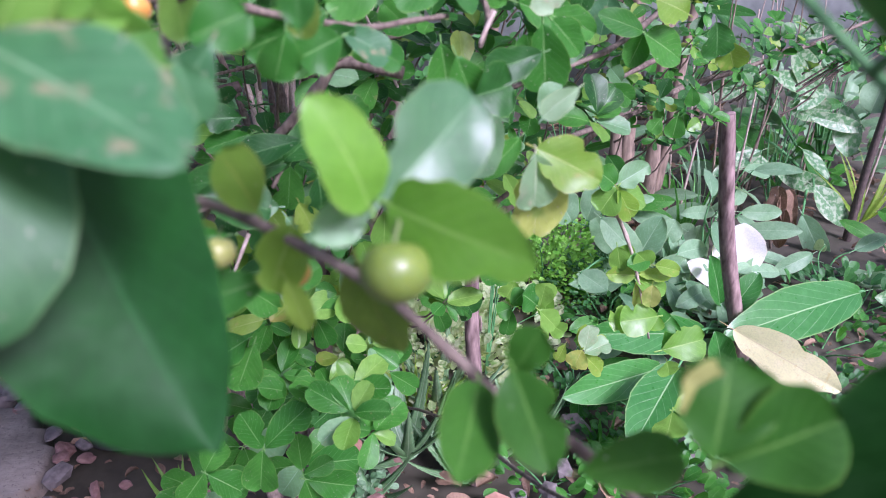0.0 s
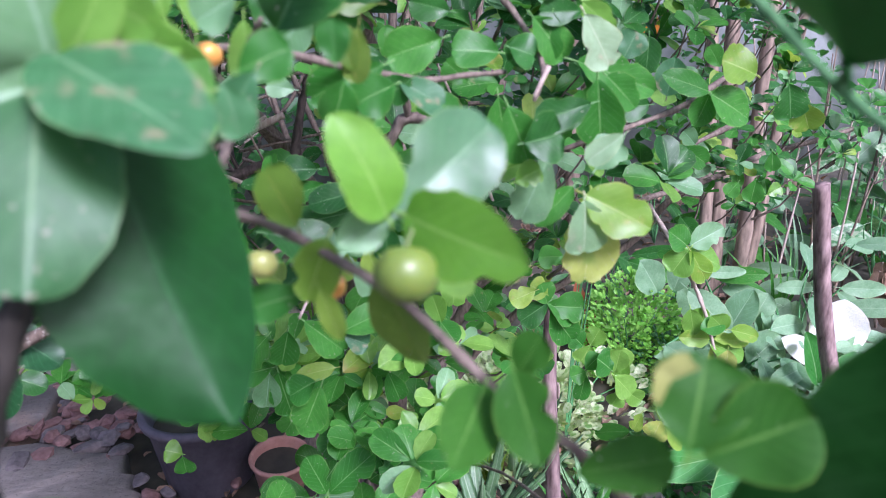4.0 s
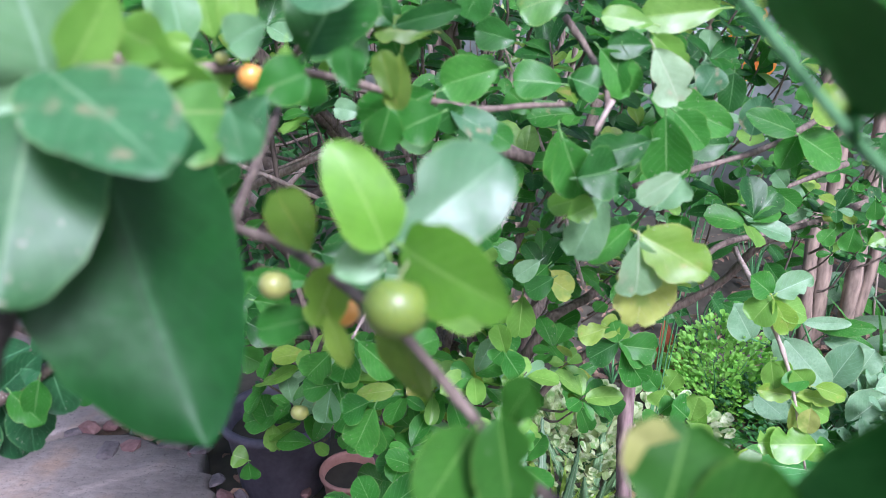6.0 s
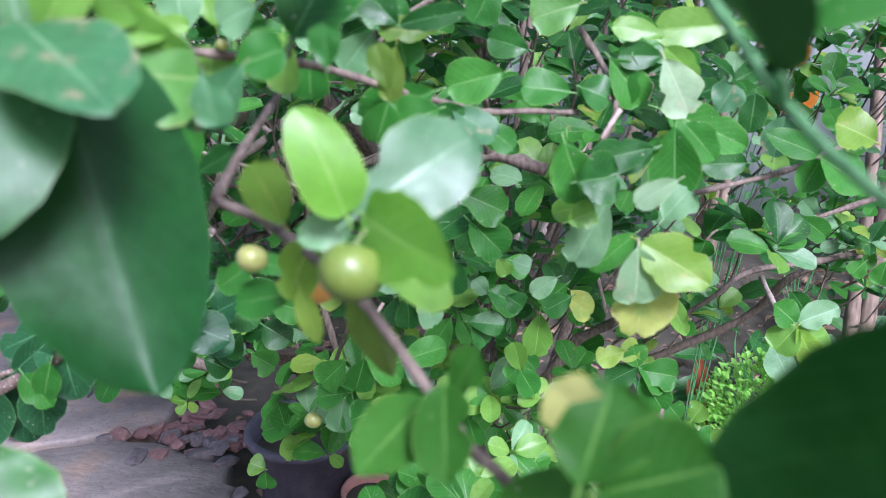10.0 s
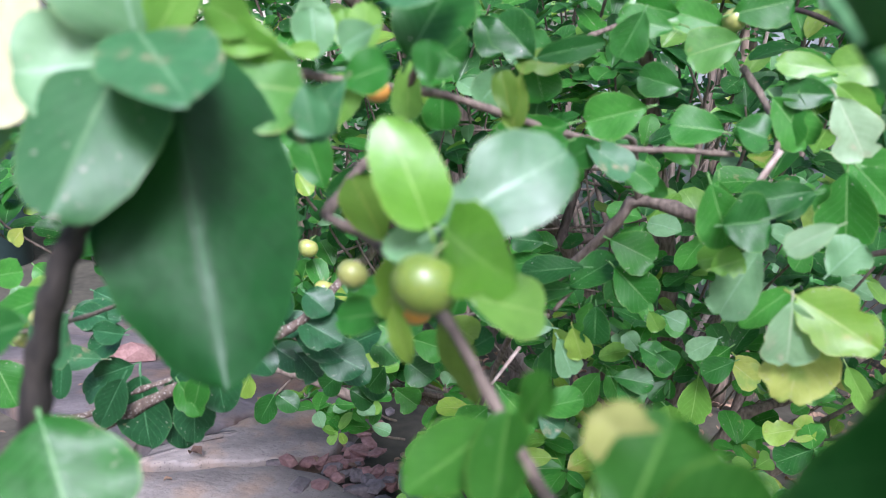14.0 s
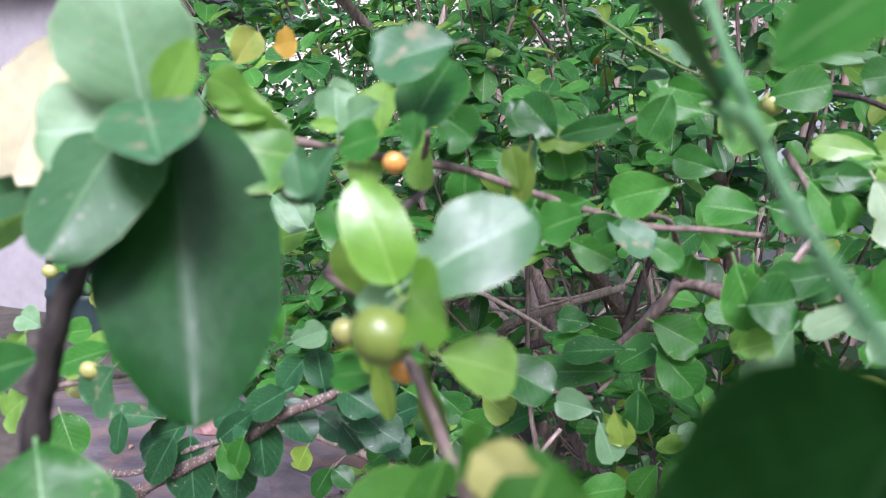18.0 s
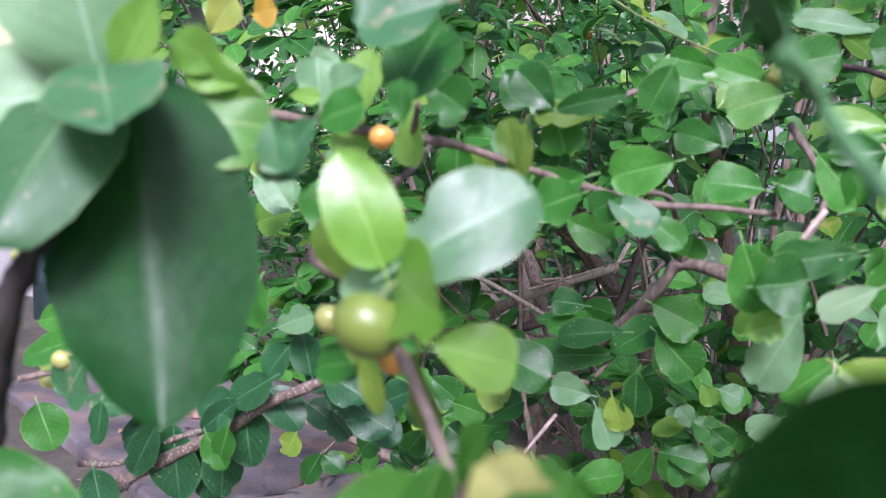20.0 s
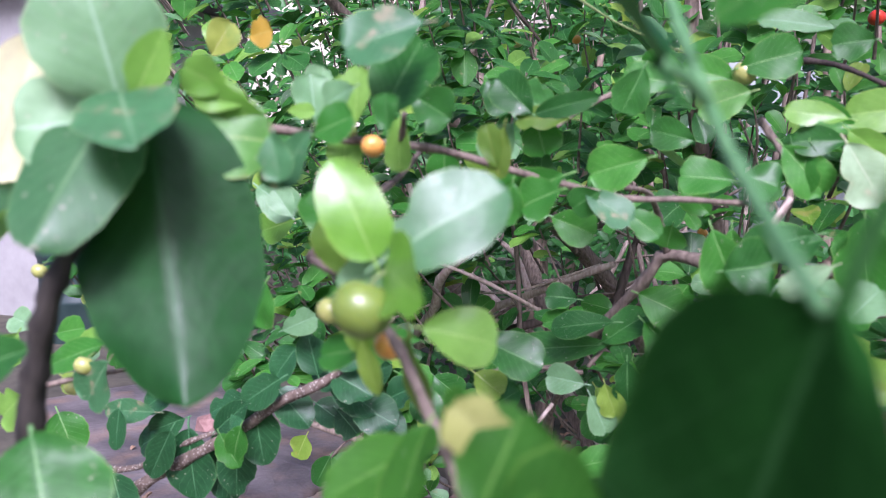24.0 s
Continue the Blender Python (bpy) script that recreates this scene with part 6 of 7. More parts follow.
leaf(shrub, (0.3960, 0.8800, 0.7000), (0.4263, 0.8800, 0.6645), 0.0388, 'l', 7, 'o', [(0.85, 1, 0.35)])
leaf(shrub, (0.3531, 0.9000, 0.7448), (0.3346, 0.9000, 0.7666), 0.0337, 'm', -10, 'o')
leaf(shrub, (-0.3746, 0.4367, 1.0811), (-0.3659, 0.4367, 1.0651), 0.0191, 'p', -13, 'o', [(0.61, 1, 0.27)])
leaf(shrub, (-0.3418, 0.4541, 1.0604), (-0.3041, 0.4541, 1.0570), 0.0270, 'D', -7, 'e', [(0.6, 1, 0.2)])
leaf(shrub, (-0.2999, 0.4541, 1.0497), (-0.3325, 0.4541, 1.0289), 0.0272, 'D', -5, 'e')
leaf(shrub, (-0.2948, 0.4541, 1.0244), (-0.3294, 0.4541, 1.0093), 0.0224, 'D', -32, 'e', [(0.48, -1, 0.16)])
leaf(shrub, (-0.3452, 0.4802, 1.0684), (-0.3187, 0.4802, 1.0597), 0.0215, 'D', 3, 'o')
leaf(shrub, (-0.4235, 0.5000, 1.1076), (-0.4358, 0.5000, 1.0942), 0.0151, 'Y', -30, 'o')
leaf(shrub, (-0.3610, 0.4000, 1.0389), (-0.3464, 0.4000, 1.0083), 0.0306, 'm', -26, 'e')
leaf(shrub, (-0.5097, 0.6000, 1.0475), (-0.4853, 0.6000, 1.0326), 0.0289, 'm', 14, 'o', [(0.44, -1, 0.39)])
leaf(shrub, (-0.4853, 0.6000, 1.0326), (-0.5077, 0.6000, 1.0048), 0.0256, 'd', -33, 'o')
leaf(shrub, (-0.1552, 0.4367, 1.0780), (-0.1261, 0.4367, 1.0659), 0.0280, 'D', -8, 'e', [(0.8, 1, 0.2)])
leaf(shrub, (-0.1492, 0.4541, 1.0536), (-0.1170, 0.4541, 1.0413), 0.0302, 'D', -4, 'e')
leaf(shrub, (-0.1448, 0.5500, 1.0312), (-0.1232, 0.5500, 1.0121), 0.0291, 'd', -13, 'e')
leaf(shrub, (-0.1364, 0.5000, 1.0635), (-0.1105, 0.5000, 1.0534), 0.0286, 'm', 9, 'o', [(0.82, -1, 0.28)])
leaf(shrub, (-0.1821, 0.4889, 1.0337), (-0.1645, 0.4889, 1.0161), 0.0253, 'D', -14, 'o', [(0.69, 1, 0.27), (0.36, -1, 0.17)])
leaf(shrub, (-0.1805, 0.5800, 0.9867), (-0.2016, 0.5800, 0.9658), 0.0250, 'd', -16, 'o', [(0.5, 1, 0.32)])
leaf(shrub, (-0.1512, 0.6000, 0.9854), (-0.1668, 0.6000, 0.9621), 0.0251, 'd', -29, 'o')
leaf(shrub, (-0.1306, 0.6000, 0.9930), (-0.1073, 0.6000, 0.9776), 0.0295, 'd', 4, 'e')
leaf(shrub, (-0.1558, 0.6500, 0.9432), (-0.1330, 0.6500, 0.9288), 0.0280, 'm', 19, 'o', [(0.43, 1, 0.41)])
leaf(shrub, (-0.1905, 0.6200, 0.9510), (-0.1683, 0.6200, 0.9399), 0.0255, 'd', -15, 'o')
leaf(shrub, (-0.2256, 0.6000, 1.0351), (-0.2042, 0.6000, 1.0242), 0.0271, 'm', -15, 'o')
leaf(shrub, (-0.1466, 0.6000, 1.0326), (-0.1208, 0.6000, 1.0148), 0.0296, 'd', 16, 'o')
leaf(shrub, (-0.1203, 0.5800, 1.0215), (-0.0910, 0.5800, 1.0149), 0.0287, 'm', 24, 'o')
fruit(shrub, (-0.0050, 0.1795, 1.1805), 0.0083, 'fruit_green')
fruit(shrub, (-0.0421, 0.2300, 1.1678), 0.0050, 'fruit_pale')
fruit(shrub, (-0.0220, 0.2330, 1.1569), 0.0053, 'fruit_orange')
fruit(shrub, (0.0915, 0.4560, 1.2666), 0.0067, 'fruit_pale')
fruit(shrub, (-0.2273, 0.3000, 1.1129), 0.0053, 'fruit_pale')
fruit(shrub, (-0.0558, 0.2930, 1.2248), 0.0052, 'fruit_orange')
fruit(shrub, (-0.0656, 0.2930, 1.2314), 0.0026, 'fruit_pale')
fruit(shrub, (-0.2427, 0.6830, 1.0265), 0.0102, 'fruit_pale')
fruit(shrub, (-0.2579, 0.6800, 1.0681), 0.0101, 'fruit_pale')
fruit(shrub, (-0.2206, 1.1620, 1.4054), 0.0088, 'fruit_pale')
fruit(shrub, (0.0645, 1.1100, 1.1202), 0.0072, 'fruit_orange')
fruit(shrub, (-0.1276, 1.1600, 1.4044), 0.0077, 'fruit_orange')
fruit(shrub, (-0.1791, 1.1000, 1.3413), 0.0067, 'fruit_orange')
fruit(shrub, (-0.2819, 1.0000, 1.4080), 0.0071, 'fruit_pale')
fruit(shrub, (0.2284, 0.9000, 1.3663), 0.0086, 'fruit_red')
fruit(shrub, (-0.2889, 0.3300, 1.1556), 0.0046, 'fruit_pale')
fruit(shrub, (-0.2683, 0.3300, 1.0883), 0.0053, 'fruit_pale')
fruit(shrub, (0.3997, 0.6400, 0.8138), 0.0081, 'fruit_orange')
fruit(shrub, (-0.1082, 0.7000, 0.8463), 0.0094, 'fruit_pale')

rnd = random.Random(11)
store = {k: Joined() for k in ("leaf_mid", "leaf_deep", "leaf_young", "leaf_pale", "leaf_lime", "leaf_yellow")}
twigs = Joined()
SUNLIT_MIX = ["leaf_mid"] * 8 + ["leaf_young"] * 4 + ["leaf_pale"] * 3 + ["leaf_lime"]
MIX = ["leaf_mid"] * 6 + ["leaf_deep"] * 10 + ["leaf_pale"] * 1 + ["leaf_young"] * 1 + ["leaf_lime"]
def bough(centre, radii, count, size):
    """Leafy shoots of one bough; the low ones get a paler leaf mix, sunlight put into their colour."""
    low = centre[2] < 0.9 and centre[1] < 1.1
    clump(rnd, store, twigs, SUNLIT_MIX if low else MIX, centre, radii, count, size, (centre[0] * 0.6, 1.2, 0.6))


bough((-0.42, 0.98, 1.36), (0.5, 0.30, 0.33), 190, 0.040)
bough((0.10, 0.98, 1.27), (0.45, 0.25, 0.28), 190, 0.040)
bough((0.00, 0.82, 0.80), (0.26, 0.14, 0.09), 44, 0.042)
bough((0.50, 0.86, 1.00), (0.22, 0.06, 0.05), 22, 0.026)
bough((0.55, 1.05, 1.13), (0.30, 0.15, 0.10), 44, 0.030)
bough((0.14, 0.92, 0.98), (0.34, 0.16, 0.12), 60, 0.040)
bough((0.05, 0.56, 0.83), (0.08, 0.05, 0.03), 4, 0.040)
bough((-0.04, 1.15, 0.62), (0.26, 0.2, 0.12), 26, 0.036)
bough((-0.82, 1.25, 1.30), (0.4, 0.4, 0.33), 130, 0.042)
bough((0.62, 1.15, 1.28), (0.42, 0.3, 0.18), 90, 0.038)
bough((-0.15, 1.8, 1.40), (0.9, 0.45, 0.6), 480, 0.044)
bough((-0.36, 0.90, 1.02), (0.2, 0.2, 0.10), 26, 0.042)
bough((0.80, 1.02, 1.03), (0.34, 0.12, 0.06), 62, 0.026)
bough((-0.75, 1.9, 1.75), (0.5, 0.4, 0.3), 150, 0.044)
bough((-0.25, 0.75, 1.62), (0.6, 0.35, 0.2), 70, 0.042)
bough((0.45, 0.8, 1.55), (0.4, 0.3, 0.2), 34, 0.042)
# unseen bough added overhead to shade the right of the crown
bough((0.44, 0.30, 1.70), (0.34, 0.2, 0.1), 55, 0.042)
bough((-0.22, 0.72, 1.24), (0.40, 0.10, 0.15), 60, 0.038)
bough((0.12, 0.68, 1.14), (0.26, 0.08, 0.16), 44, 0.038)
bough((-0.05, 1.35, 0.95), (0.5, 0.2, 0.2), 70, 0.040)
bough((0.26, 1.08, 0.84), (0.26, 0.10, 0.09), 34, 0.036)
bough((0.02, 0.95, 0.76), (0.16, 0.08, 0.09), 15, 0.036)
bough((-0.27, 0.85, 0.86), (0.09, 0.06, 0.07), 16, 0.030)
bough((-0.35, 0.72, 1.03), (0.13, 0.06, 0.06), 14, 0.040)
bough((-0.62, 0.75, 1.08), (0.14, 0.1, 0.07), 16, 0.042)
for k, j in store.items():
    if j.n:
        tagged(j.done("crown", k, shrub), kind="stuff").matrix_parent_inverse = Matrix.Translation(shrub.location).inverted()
tagged(twigs.done("brushwood", "bark", shrub), kind="stuff").matrix_parent_inverse = Matrix.Translation(shrub.location).inverted()

# bare limbs and dead twigs crossing the hollow
wood = random.Random(31)
for k in range(34):
    y = wood.uniform(0.85, 1.7)
    c = Vector((-0.035 - 0.15 * (y - 0.72) + wood.uniform(-.24, .24), y, 1.10 - 0.14 * (y - 0.72) + wood.uniform(-.12, .10)))
    d = Vector((wood.uniform(-1, 1), wood.uniform(-.4, .4), wood.choice([wood.uniform(.3, 1.2), wood.uniform(-.3, .4)]))).normalized() * wood.uniform(.10, .24)
    pts = [c - d, c - d * .3 + Vector((wood.uniform(-.02, .02), 0, wood.uniform(-.02, .02))), c + d * .4 + Vector((wood.uniform(-.02, .02), 0, wood.uniform(-.02, .02))), c + d]
    r = wood.choice([.0022, .003, .004, .007])
    tube(shrub, "twig" if r < .004 else "branch", pts, r, r * .6, wood.choice(["bark", "bark", "bark_dark", "bark_pale"]))

for k in range(18):
    x, y = wood.uniform(-0.5, 0.5), wood.uniform(1.35, 2.1)
    lean = wood.uniform(-.35, .35)
    pts = [(0.055, 1.215, 0.55), (0.1 + 0.55 * (x - 0.1), 1.25 + 0.7 * (y - 1.25), 0.85), (x + wood.uniform(-.06, .06), y, 1.2), (x + lean * .5, y + wood.uniform(-.1, .1), 1.75), (x + lean, y, 2.2)]
    tube(shrub, "limb", pts, wood.uniform(.006, .011), .003, wood.choice(["bark", "bark", "bark_pale", "bark_dark"]))


def low_shoot(at, n, size, seed, keys="mmdp", foot=(0.05, 1.2, 0.42)):
    """A rosette of broad leaves at the end of a low twig."""
    r = random.Random(seed)
    at, foot = Vector(at), Vector(foot)
    tube(shrub, "twig", [at, at.lerp(foot, 0.35) - Vector((0, 0, 0.02)), foot], 0.0016, 0.004, "bark")
    for k in range(n):
        a = k * 6.283 / n + r.uniform(-.35, .35)
        out = Vector((math.cos(a), 0.7 * math.sin(a) - 0.35, 0.25 + 0.35 * math.sin(a) + r.uniform(-.2, .2))).normalized()
        ln = size * r.uniform(.75, 1.15)
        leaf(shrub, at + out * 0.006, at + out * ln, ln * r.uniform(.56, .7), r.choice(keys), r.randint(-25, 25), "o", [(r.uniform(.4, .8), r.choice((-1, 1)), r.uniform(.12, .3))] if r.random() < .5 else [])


for k, (at, n, size) in enumerate((((-0.045, 0.86, 0.585), 5, .075), ((0.045, 0.91, 0.615), 6, .058), ((0.10, 0.90, 0.60), 5, .066), ((0.02, 0.76, 0.62), 5, .066), ((-0.10, 0.80, 0.58), 5, .07),
                                   ((0.02, 0.94, 0.665), 5, .05), ((-0.02, 0.98, 0.55), 5, .06), ((0.08, 1.02, 0.50), 5, .06))):
    low_shoot(at, n, size, 60 + k)
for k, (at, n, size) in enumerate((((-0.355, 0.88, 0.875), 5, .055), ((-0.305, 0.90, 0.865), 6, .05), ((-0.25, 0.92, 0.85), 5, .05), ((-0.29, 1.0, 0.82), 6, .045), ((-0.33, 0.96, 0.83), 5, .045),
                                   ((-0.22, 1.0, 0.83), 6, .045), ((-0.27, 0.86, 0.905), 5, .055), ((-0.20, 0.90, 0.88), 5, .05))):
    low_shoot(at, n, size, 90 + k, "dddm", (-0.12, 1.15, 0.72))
tube(shrub, "branch", [(-0.44, 0.90, 0.86), (-0.37, 0.92, 0.835), (-0.30, 0.98, 0.80), (-0.16, 1.1, 0.72), (0.02, 1.22, 0.6)], .008, .014, "lichen")

# ---------------------------------------------------------------- ground plants
rnd = random.Random(21)


def small_plant(name, at, label, category, mat, count, spread, height, size, sprigs=7):
    """A low bushy plant: sprigs of small leaves, each on its own stem from one foot."""
    top = thing(name, at, label, category)
    for g in range(sprigs):
        j = Joined()
        for _ in range(count // sprigs):
            a, q = 6.283 * (g + rnd.uniform(-0.15, 1.15)) / sprigs, math.sqrt(rnd.random())
            p = Vector((at[0] + spread * q * math.cos(a), at[1] + spread * q * math.sin(a), at[2] + height * rnd.random() * math.sqrt(max(0.05, 1 - q * q))))
            y = Vector((math.cos(a) * q + rnd.uniform(-.5, .5), math.sin(a) * q + rnd.uniform(-.5, .5), rnd.uniform(0.0, 1)))
            v, f, u = BLADES[rnd.randrange(len(BLADES))]
            s = size * rnd.uniform(0.6, 1.2)
            j.add((v * s) @ aim(y, Vector((rnd.uniform(-.4, .4), -.5, 1))).T + np.array(p), f, u)
        ob = tagged(j.done("foliage", mat, top), kind="stuff")
        ob.matrix_parent_inverse = Matrix.Translation(top.location).inverted()
        a = 6.283 * (g + 0.5) / sprigs
        out = Vector((math.cos(a), math.sin(a), 0))
        foot = Vector(at) - Vector((0, 0, 0.03))
        pts = [foot, foot + out * spread * 0.25 + Vector((0, 0, height * 0.4)), foot + out * spread * 0.6 + Vector((0, 0, height * 0.75))]
        settle(link_mesh("stem", mesh_of("stem", *tube_data(pts, 0.003, 0.0015, 6, 0.05, g)), "stalk"), top)
    return top


small_plant("parsley_plant", (1.03, 2.08, 0.0), "bright green fine-leaved bushy herb in soil", "plant", "leaf_fern", 1900, 0.19, 0.33, 0.022)
small_plant("dark_herb", (1.22, 1.93, 0.0), "dark green feathery low herb", "plant", "leaf_far", 1200, 0.26, 0.16, 0.022)
small_plant("variegated_plant", (0.50, 1.78, 0.0), "cream and green variegated small-leaved bush", "plant", "leaf_cream", 1100, 0.26, 0.24, 0.034)
small_plant("variegated_plant", (0.28, 2.0, 0.0), "cream and green variegated small-leaved bush", "plant", "leaf_cream", 900, 0.24, 0.24, 0.034)
for k, (x, y, sp, hh, sz, mt, n) in enumerate(((1.65, 1.45, .22, .10, .05, "leaf_mid", 70), (1.0, 1.3, .22, .08, .03, "leaf_far", 260), (1.4, 1.2, .25, .09, .035, "leaf_far", 260), (1.95, 1.6, .25, .10, .05, "leaf_far", 160), (0.8, 1.5, .2, .07, .025, "leaf_far", 260), (0.62, 1.22, .14, .07, .04, "leaf_mid", 70), (0.86, 1.12, .15, .08, .045, "leaf_mid", 70), (0.24, 1.6, .12, .06, .022, "leaf_cream", 240), (0.16, 1.34, .1, .05, .024, "leaf_grey", 160), (1.1, 1.12, .16, .1, .05, "leaf_pale", 60),
                                                     (0.75, 1.85, .22, .16, .045, "leaf_cream", 160), (1.45, 1.8, .2, .2, .07, "leaf_grey", 90), (2.5, 2.7, .3, .3, .07, "leaf_mid", 90), (2.9, 2.9, .35, .5, .1, "leaf_grey", 120))):
    small_plant("ground_cover", (x, y, 0.0), "leafy green ground-cover plant in soil", "plant", mt, n, sp, hh, sz)
small_plant("low_herb", (-0.28, 2.15, 0.0), "dull green small-leaved ground herb", "plant", "leaf_far", 420, 0.2, 0.18, 0.02)


def far_leaves(centre, radii, count, size, mat, name, label):
    top = thing(name, (centre[0], centre[1], -0.03), label, "shrubbery", "far shrubs")
    j = Joined()
    for _ in range(count):
        p = Vector((rnd.gauss(0, .5), rnd.gauss(0, .5), rnd.uniform(-1, 1)))
        v, f, u = BLADES[rnd.randrange(len(BLADES))]
        s = size * rnd.uniform(0.6, 1.3)
        y = Vector((rnd.uniform(-1, 1), rnd.uniform(-1, 1), rnd.uniform(-.6, .8)))
        j.add((v * s) @ aim(y, Vector((rnd.uniform(-.5, .5), -.5, 1))).T + np.array([centre[0] + p.x * radii[0], centre[1] + p.y * radii[1], centre[2] + p.z * radii[2]]), f, u)
    ob = tagged(j.done("crown", mat, top), kind="stuff")
    ob.matrix_parent_inverse = Matrix.Translation(top.location).inverted()
    for k in range(4):
        a = rnd.uniform(0, 6.28)
        pts = [(centre[0], centre[1], -0.03), (centre[0] + .1 * math.cos(a), centre[1] + .1 * math.sin(a), centre[2] * .5), (centre[0] + .4 * radii[0] * math.cos(a), centre[1] + .4 * radii[1] * math.sin(a), centre[2] + .5 * radii[2])]
        settle(link_mesh("stem", mesh_of("stem", *tube_data(pts, .03, .012, 8, .1, k)), "trunk_bark"), top)
    return top


for cx, cy, cz, rx, ry, rz, n, s, mt in (
    (-1.6, 3.6, 1.1, .8, .5, 1.0, 2200, .07, "leaf_far"), (-.6, 3.2, 1.2, .7, .4, 1.1, 2400, .065, "leaf_far"), (.5, 3.1, 1.3, .7, .4, 1.0, 2200, .065, "leaf_far"),
    (1.4, 3.6, 1.6, .7, .4, .7, 1400, .06, "leaf_far"), (-3.4, 4.9, 1.3, .9, .6, 1.2, 1500, .08, "leaf_far"), (-2.2, 6.0, 1.9, 1.6, .8, 1.8, 3000, .11, "leaf_far"),
    (0.2, 6.5, 2.0, 1.8, .8, 1.9, 3000, .12, "leaf_far"), (2.6, 3.9, 1.0, .8, .3, .9, 900, .06, "leaf_far"), (3.4, 6.5, 2.0, 1.6, .8, 1.9, 2400, .12, "leaf_far"), (-1.2, 7.6, 2.6, 2.0, .5, 1.7, 3000, .12, "leaf_far"), (1.6, 7.6, 2.6, 2.0, .5, 1.7, 3000, .12, "leaf_far"),
):
    far_leaves((cx, cy, cz), (rx, ry, rz), n, s, mt, "garden_shrub", "dense dark green garden shrub")


def stalks(top, r=0.006, mat="stalk"):
    """A leaf stalk from the plant's foot to the foot of each of its leaves."""
    foot = top.location.copy()
    for k, ob in enumerate([o for o in top.children if o.name.startswith("leaf")]):
        p = ob.matrix_world.translation
        mid = foot.lerp(p, 0.55) + Vector((0, 0.03, 0.25 * (p - foot).length * 0.3))
        settle(link_mesh("stalk", mesh_of("stalk", *tube_data([foot, mid, p], r, r * 0.5, 6, 0.05, k)), mat), top)


canna = thing("broadleaf_plant", (1.50, 1.65, -0.03), "large glossy green paddle-leaved plant in soil", "plant")
leaf(canna, (1.8321, 1.5000, 0.1439), (1.2448, 1.3800, 0.1878), 0.1516, 'C', 13, 'e', fold=0.24, bend=0.18)
leaf(canna, (1.2583, 1.5000, 0.1095), (0.8173, 1.4000, 0.2580), 0.1096, 'C', -8, 'e', fold=0.24, bend=0.18)
leaf(canna, (1.0119, 1.3000, 0.1805), (0.7738, 1.1200, 0.1445), 0.1236, 'C', 32, 'e', fold=0.24, bend=0.18)
leaf(canna, (1.0492, 1.4000, 0.1058), (0.7091, 1.3000, 0.1650), 0.0958, 'C', -2, 'e', fold=0.24, bend=0.18)
leaf(canna, (1.4195, 1.6000, 0.0875), (1.5074, 1.6000, 0.2134), 0.0795, 'C', -24, 'e', fold=0.24, bend=0.18)
leaf(canna, (1.2186, 1.3600, 0.0561), (1.1705, 1.3600, 0.2117), 0.0859, 'C', -17, 'e', fold=0.24, bend=0.18)
leaf(canna, (1.3811, 1.6000, 0.1249), (1.3222, 1.6000, 0.2975), 0.0679, 'C', -13, 'e', fold=0.24, bend=0.18)
stalks(canna)
straw = thing("dead_leaf", (1.35, 1.5, 0.0), "large pale yellow dead leaf lying over plants", "leaf")
leaf(straw, (1.2105, 1.3500, 0.2215), (1.3500, 1.1100, 0.1540), 0.1150, 's', 33, 'e', [(0.9, 1, 0.35), (0.62, -1, 0.22), (0.3, 1, 0.16)], bend=0.22)
stalks(straw, 0.004, "bark_pale")
white = thing("white_leaf_plant", (1.78, 1.85, -0.03), "plant with two white bleached leaves", "plant")
leaf(white, (1.5638, 1.7800, 0.0952), (1.6002, 1.8000, 0.2792), 0.1809, 'x', -12, 'e')
leaf(white, (1.5175, 1.7500, 0.0975), (1.3645, 1.7500, 0.2020), 0.0799, 'x', -12, 'e')
stalks(white)
calad = thing("veined_plant", (1.75, 1.55, -0.03), "low plant with pale-veined heart-shaped leaves", "plant")
leaf(calad, (1.5965, 1.5000, 0.0083), (1.3922, 1.4500, 0.1211), 0.1059, 'v', 8, 'e')
leaf(calad, (1.8654, 1.5000, -0.1254), (1.6375, 1.4500, -0.0518), 0.1381, 'v', -11, 'e')
leaf(calad, (1.8306, 1.5000, -0.2297), (1.8692, 1.4500, -0.1373), 0.0935, 'g', -30, 'e')
stalks(calad, 0.004)
grey = thing("grey_leaf_plant", (1.45, 2.10, -0.03), "grey-green broad-leaved plant by the tree", "plant")
leaf(grey, (1.2502, 1.9500, 0.0690), (1.0329, 1.9000, 0.1072), 0.0857, 'g', 16, 'e')
leaf(grey, (1.2522, 1.9500, 0.0133), (1.2070, 1.9000, -0.1058), 0.0796, 'g', 5, 'e')
leaf(grey, (1.3086, 2.0000, 0.0783), (1.4399, 2.0000, 0.1232), 0.0899, 'g', 11, 'e')
leaf(grey, (1.3347, 2.0000, 0.0516), (1.4984, 2.0000, 0.0463), 0.0724, 'g', 8, 'e')
leaf(grey, (1.2576, 2.0000, 0.1307), (1.1540, 2.0000, 0.2935), 0.0844, 'g', -42, 'e')
leaf(grey, (1.4120, 2.0000, -0.0075), (1.5322, 2.0000, 0.1308), 0.0980, 'g', -27, 'e')
leaf(grey, (1.6587, 2.1000, -0.0536), (1.6768, 2.1000, 0.1332), 0.0986, 'g', -32, 'e')
leaf(grey, (1.5404, 2.1000, 0.0615), (1.6513, 2.1000, 0.1370), 0.0993, 'g', 11, 'e')
leaf(grey, (1.1299, 2.0000, 0.2778), (1.1789, 2.0000, 0.4253), 0.0869, 'g', -31, 'e')
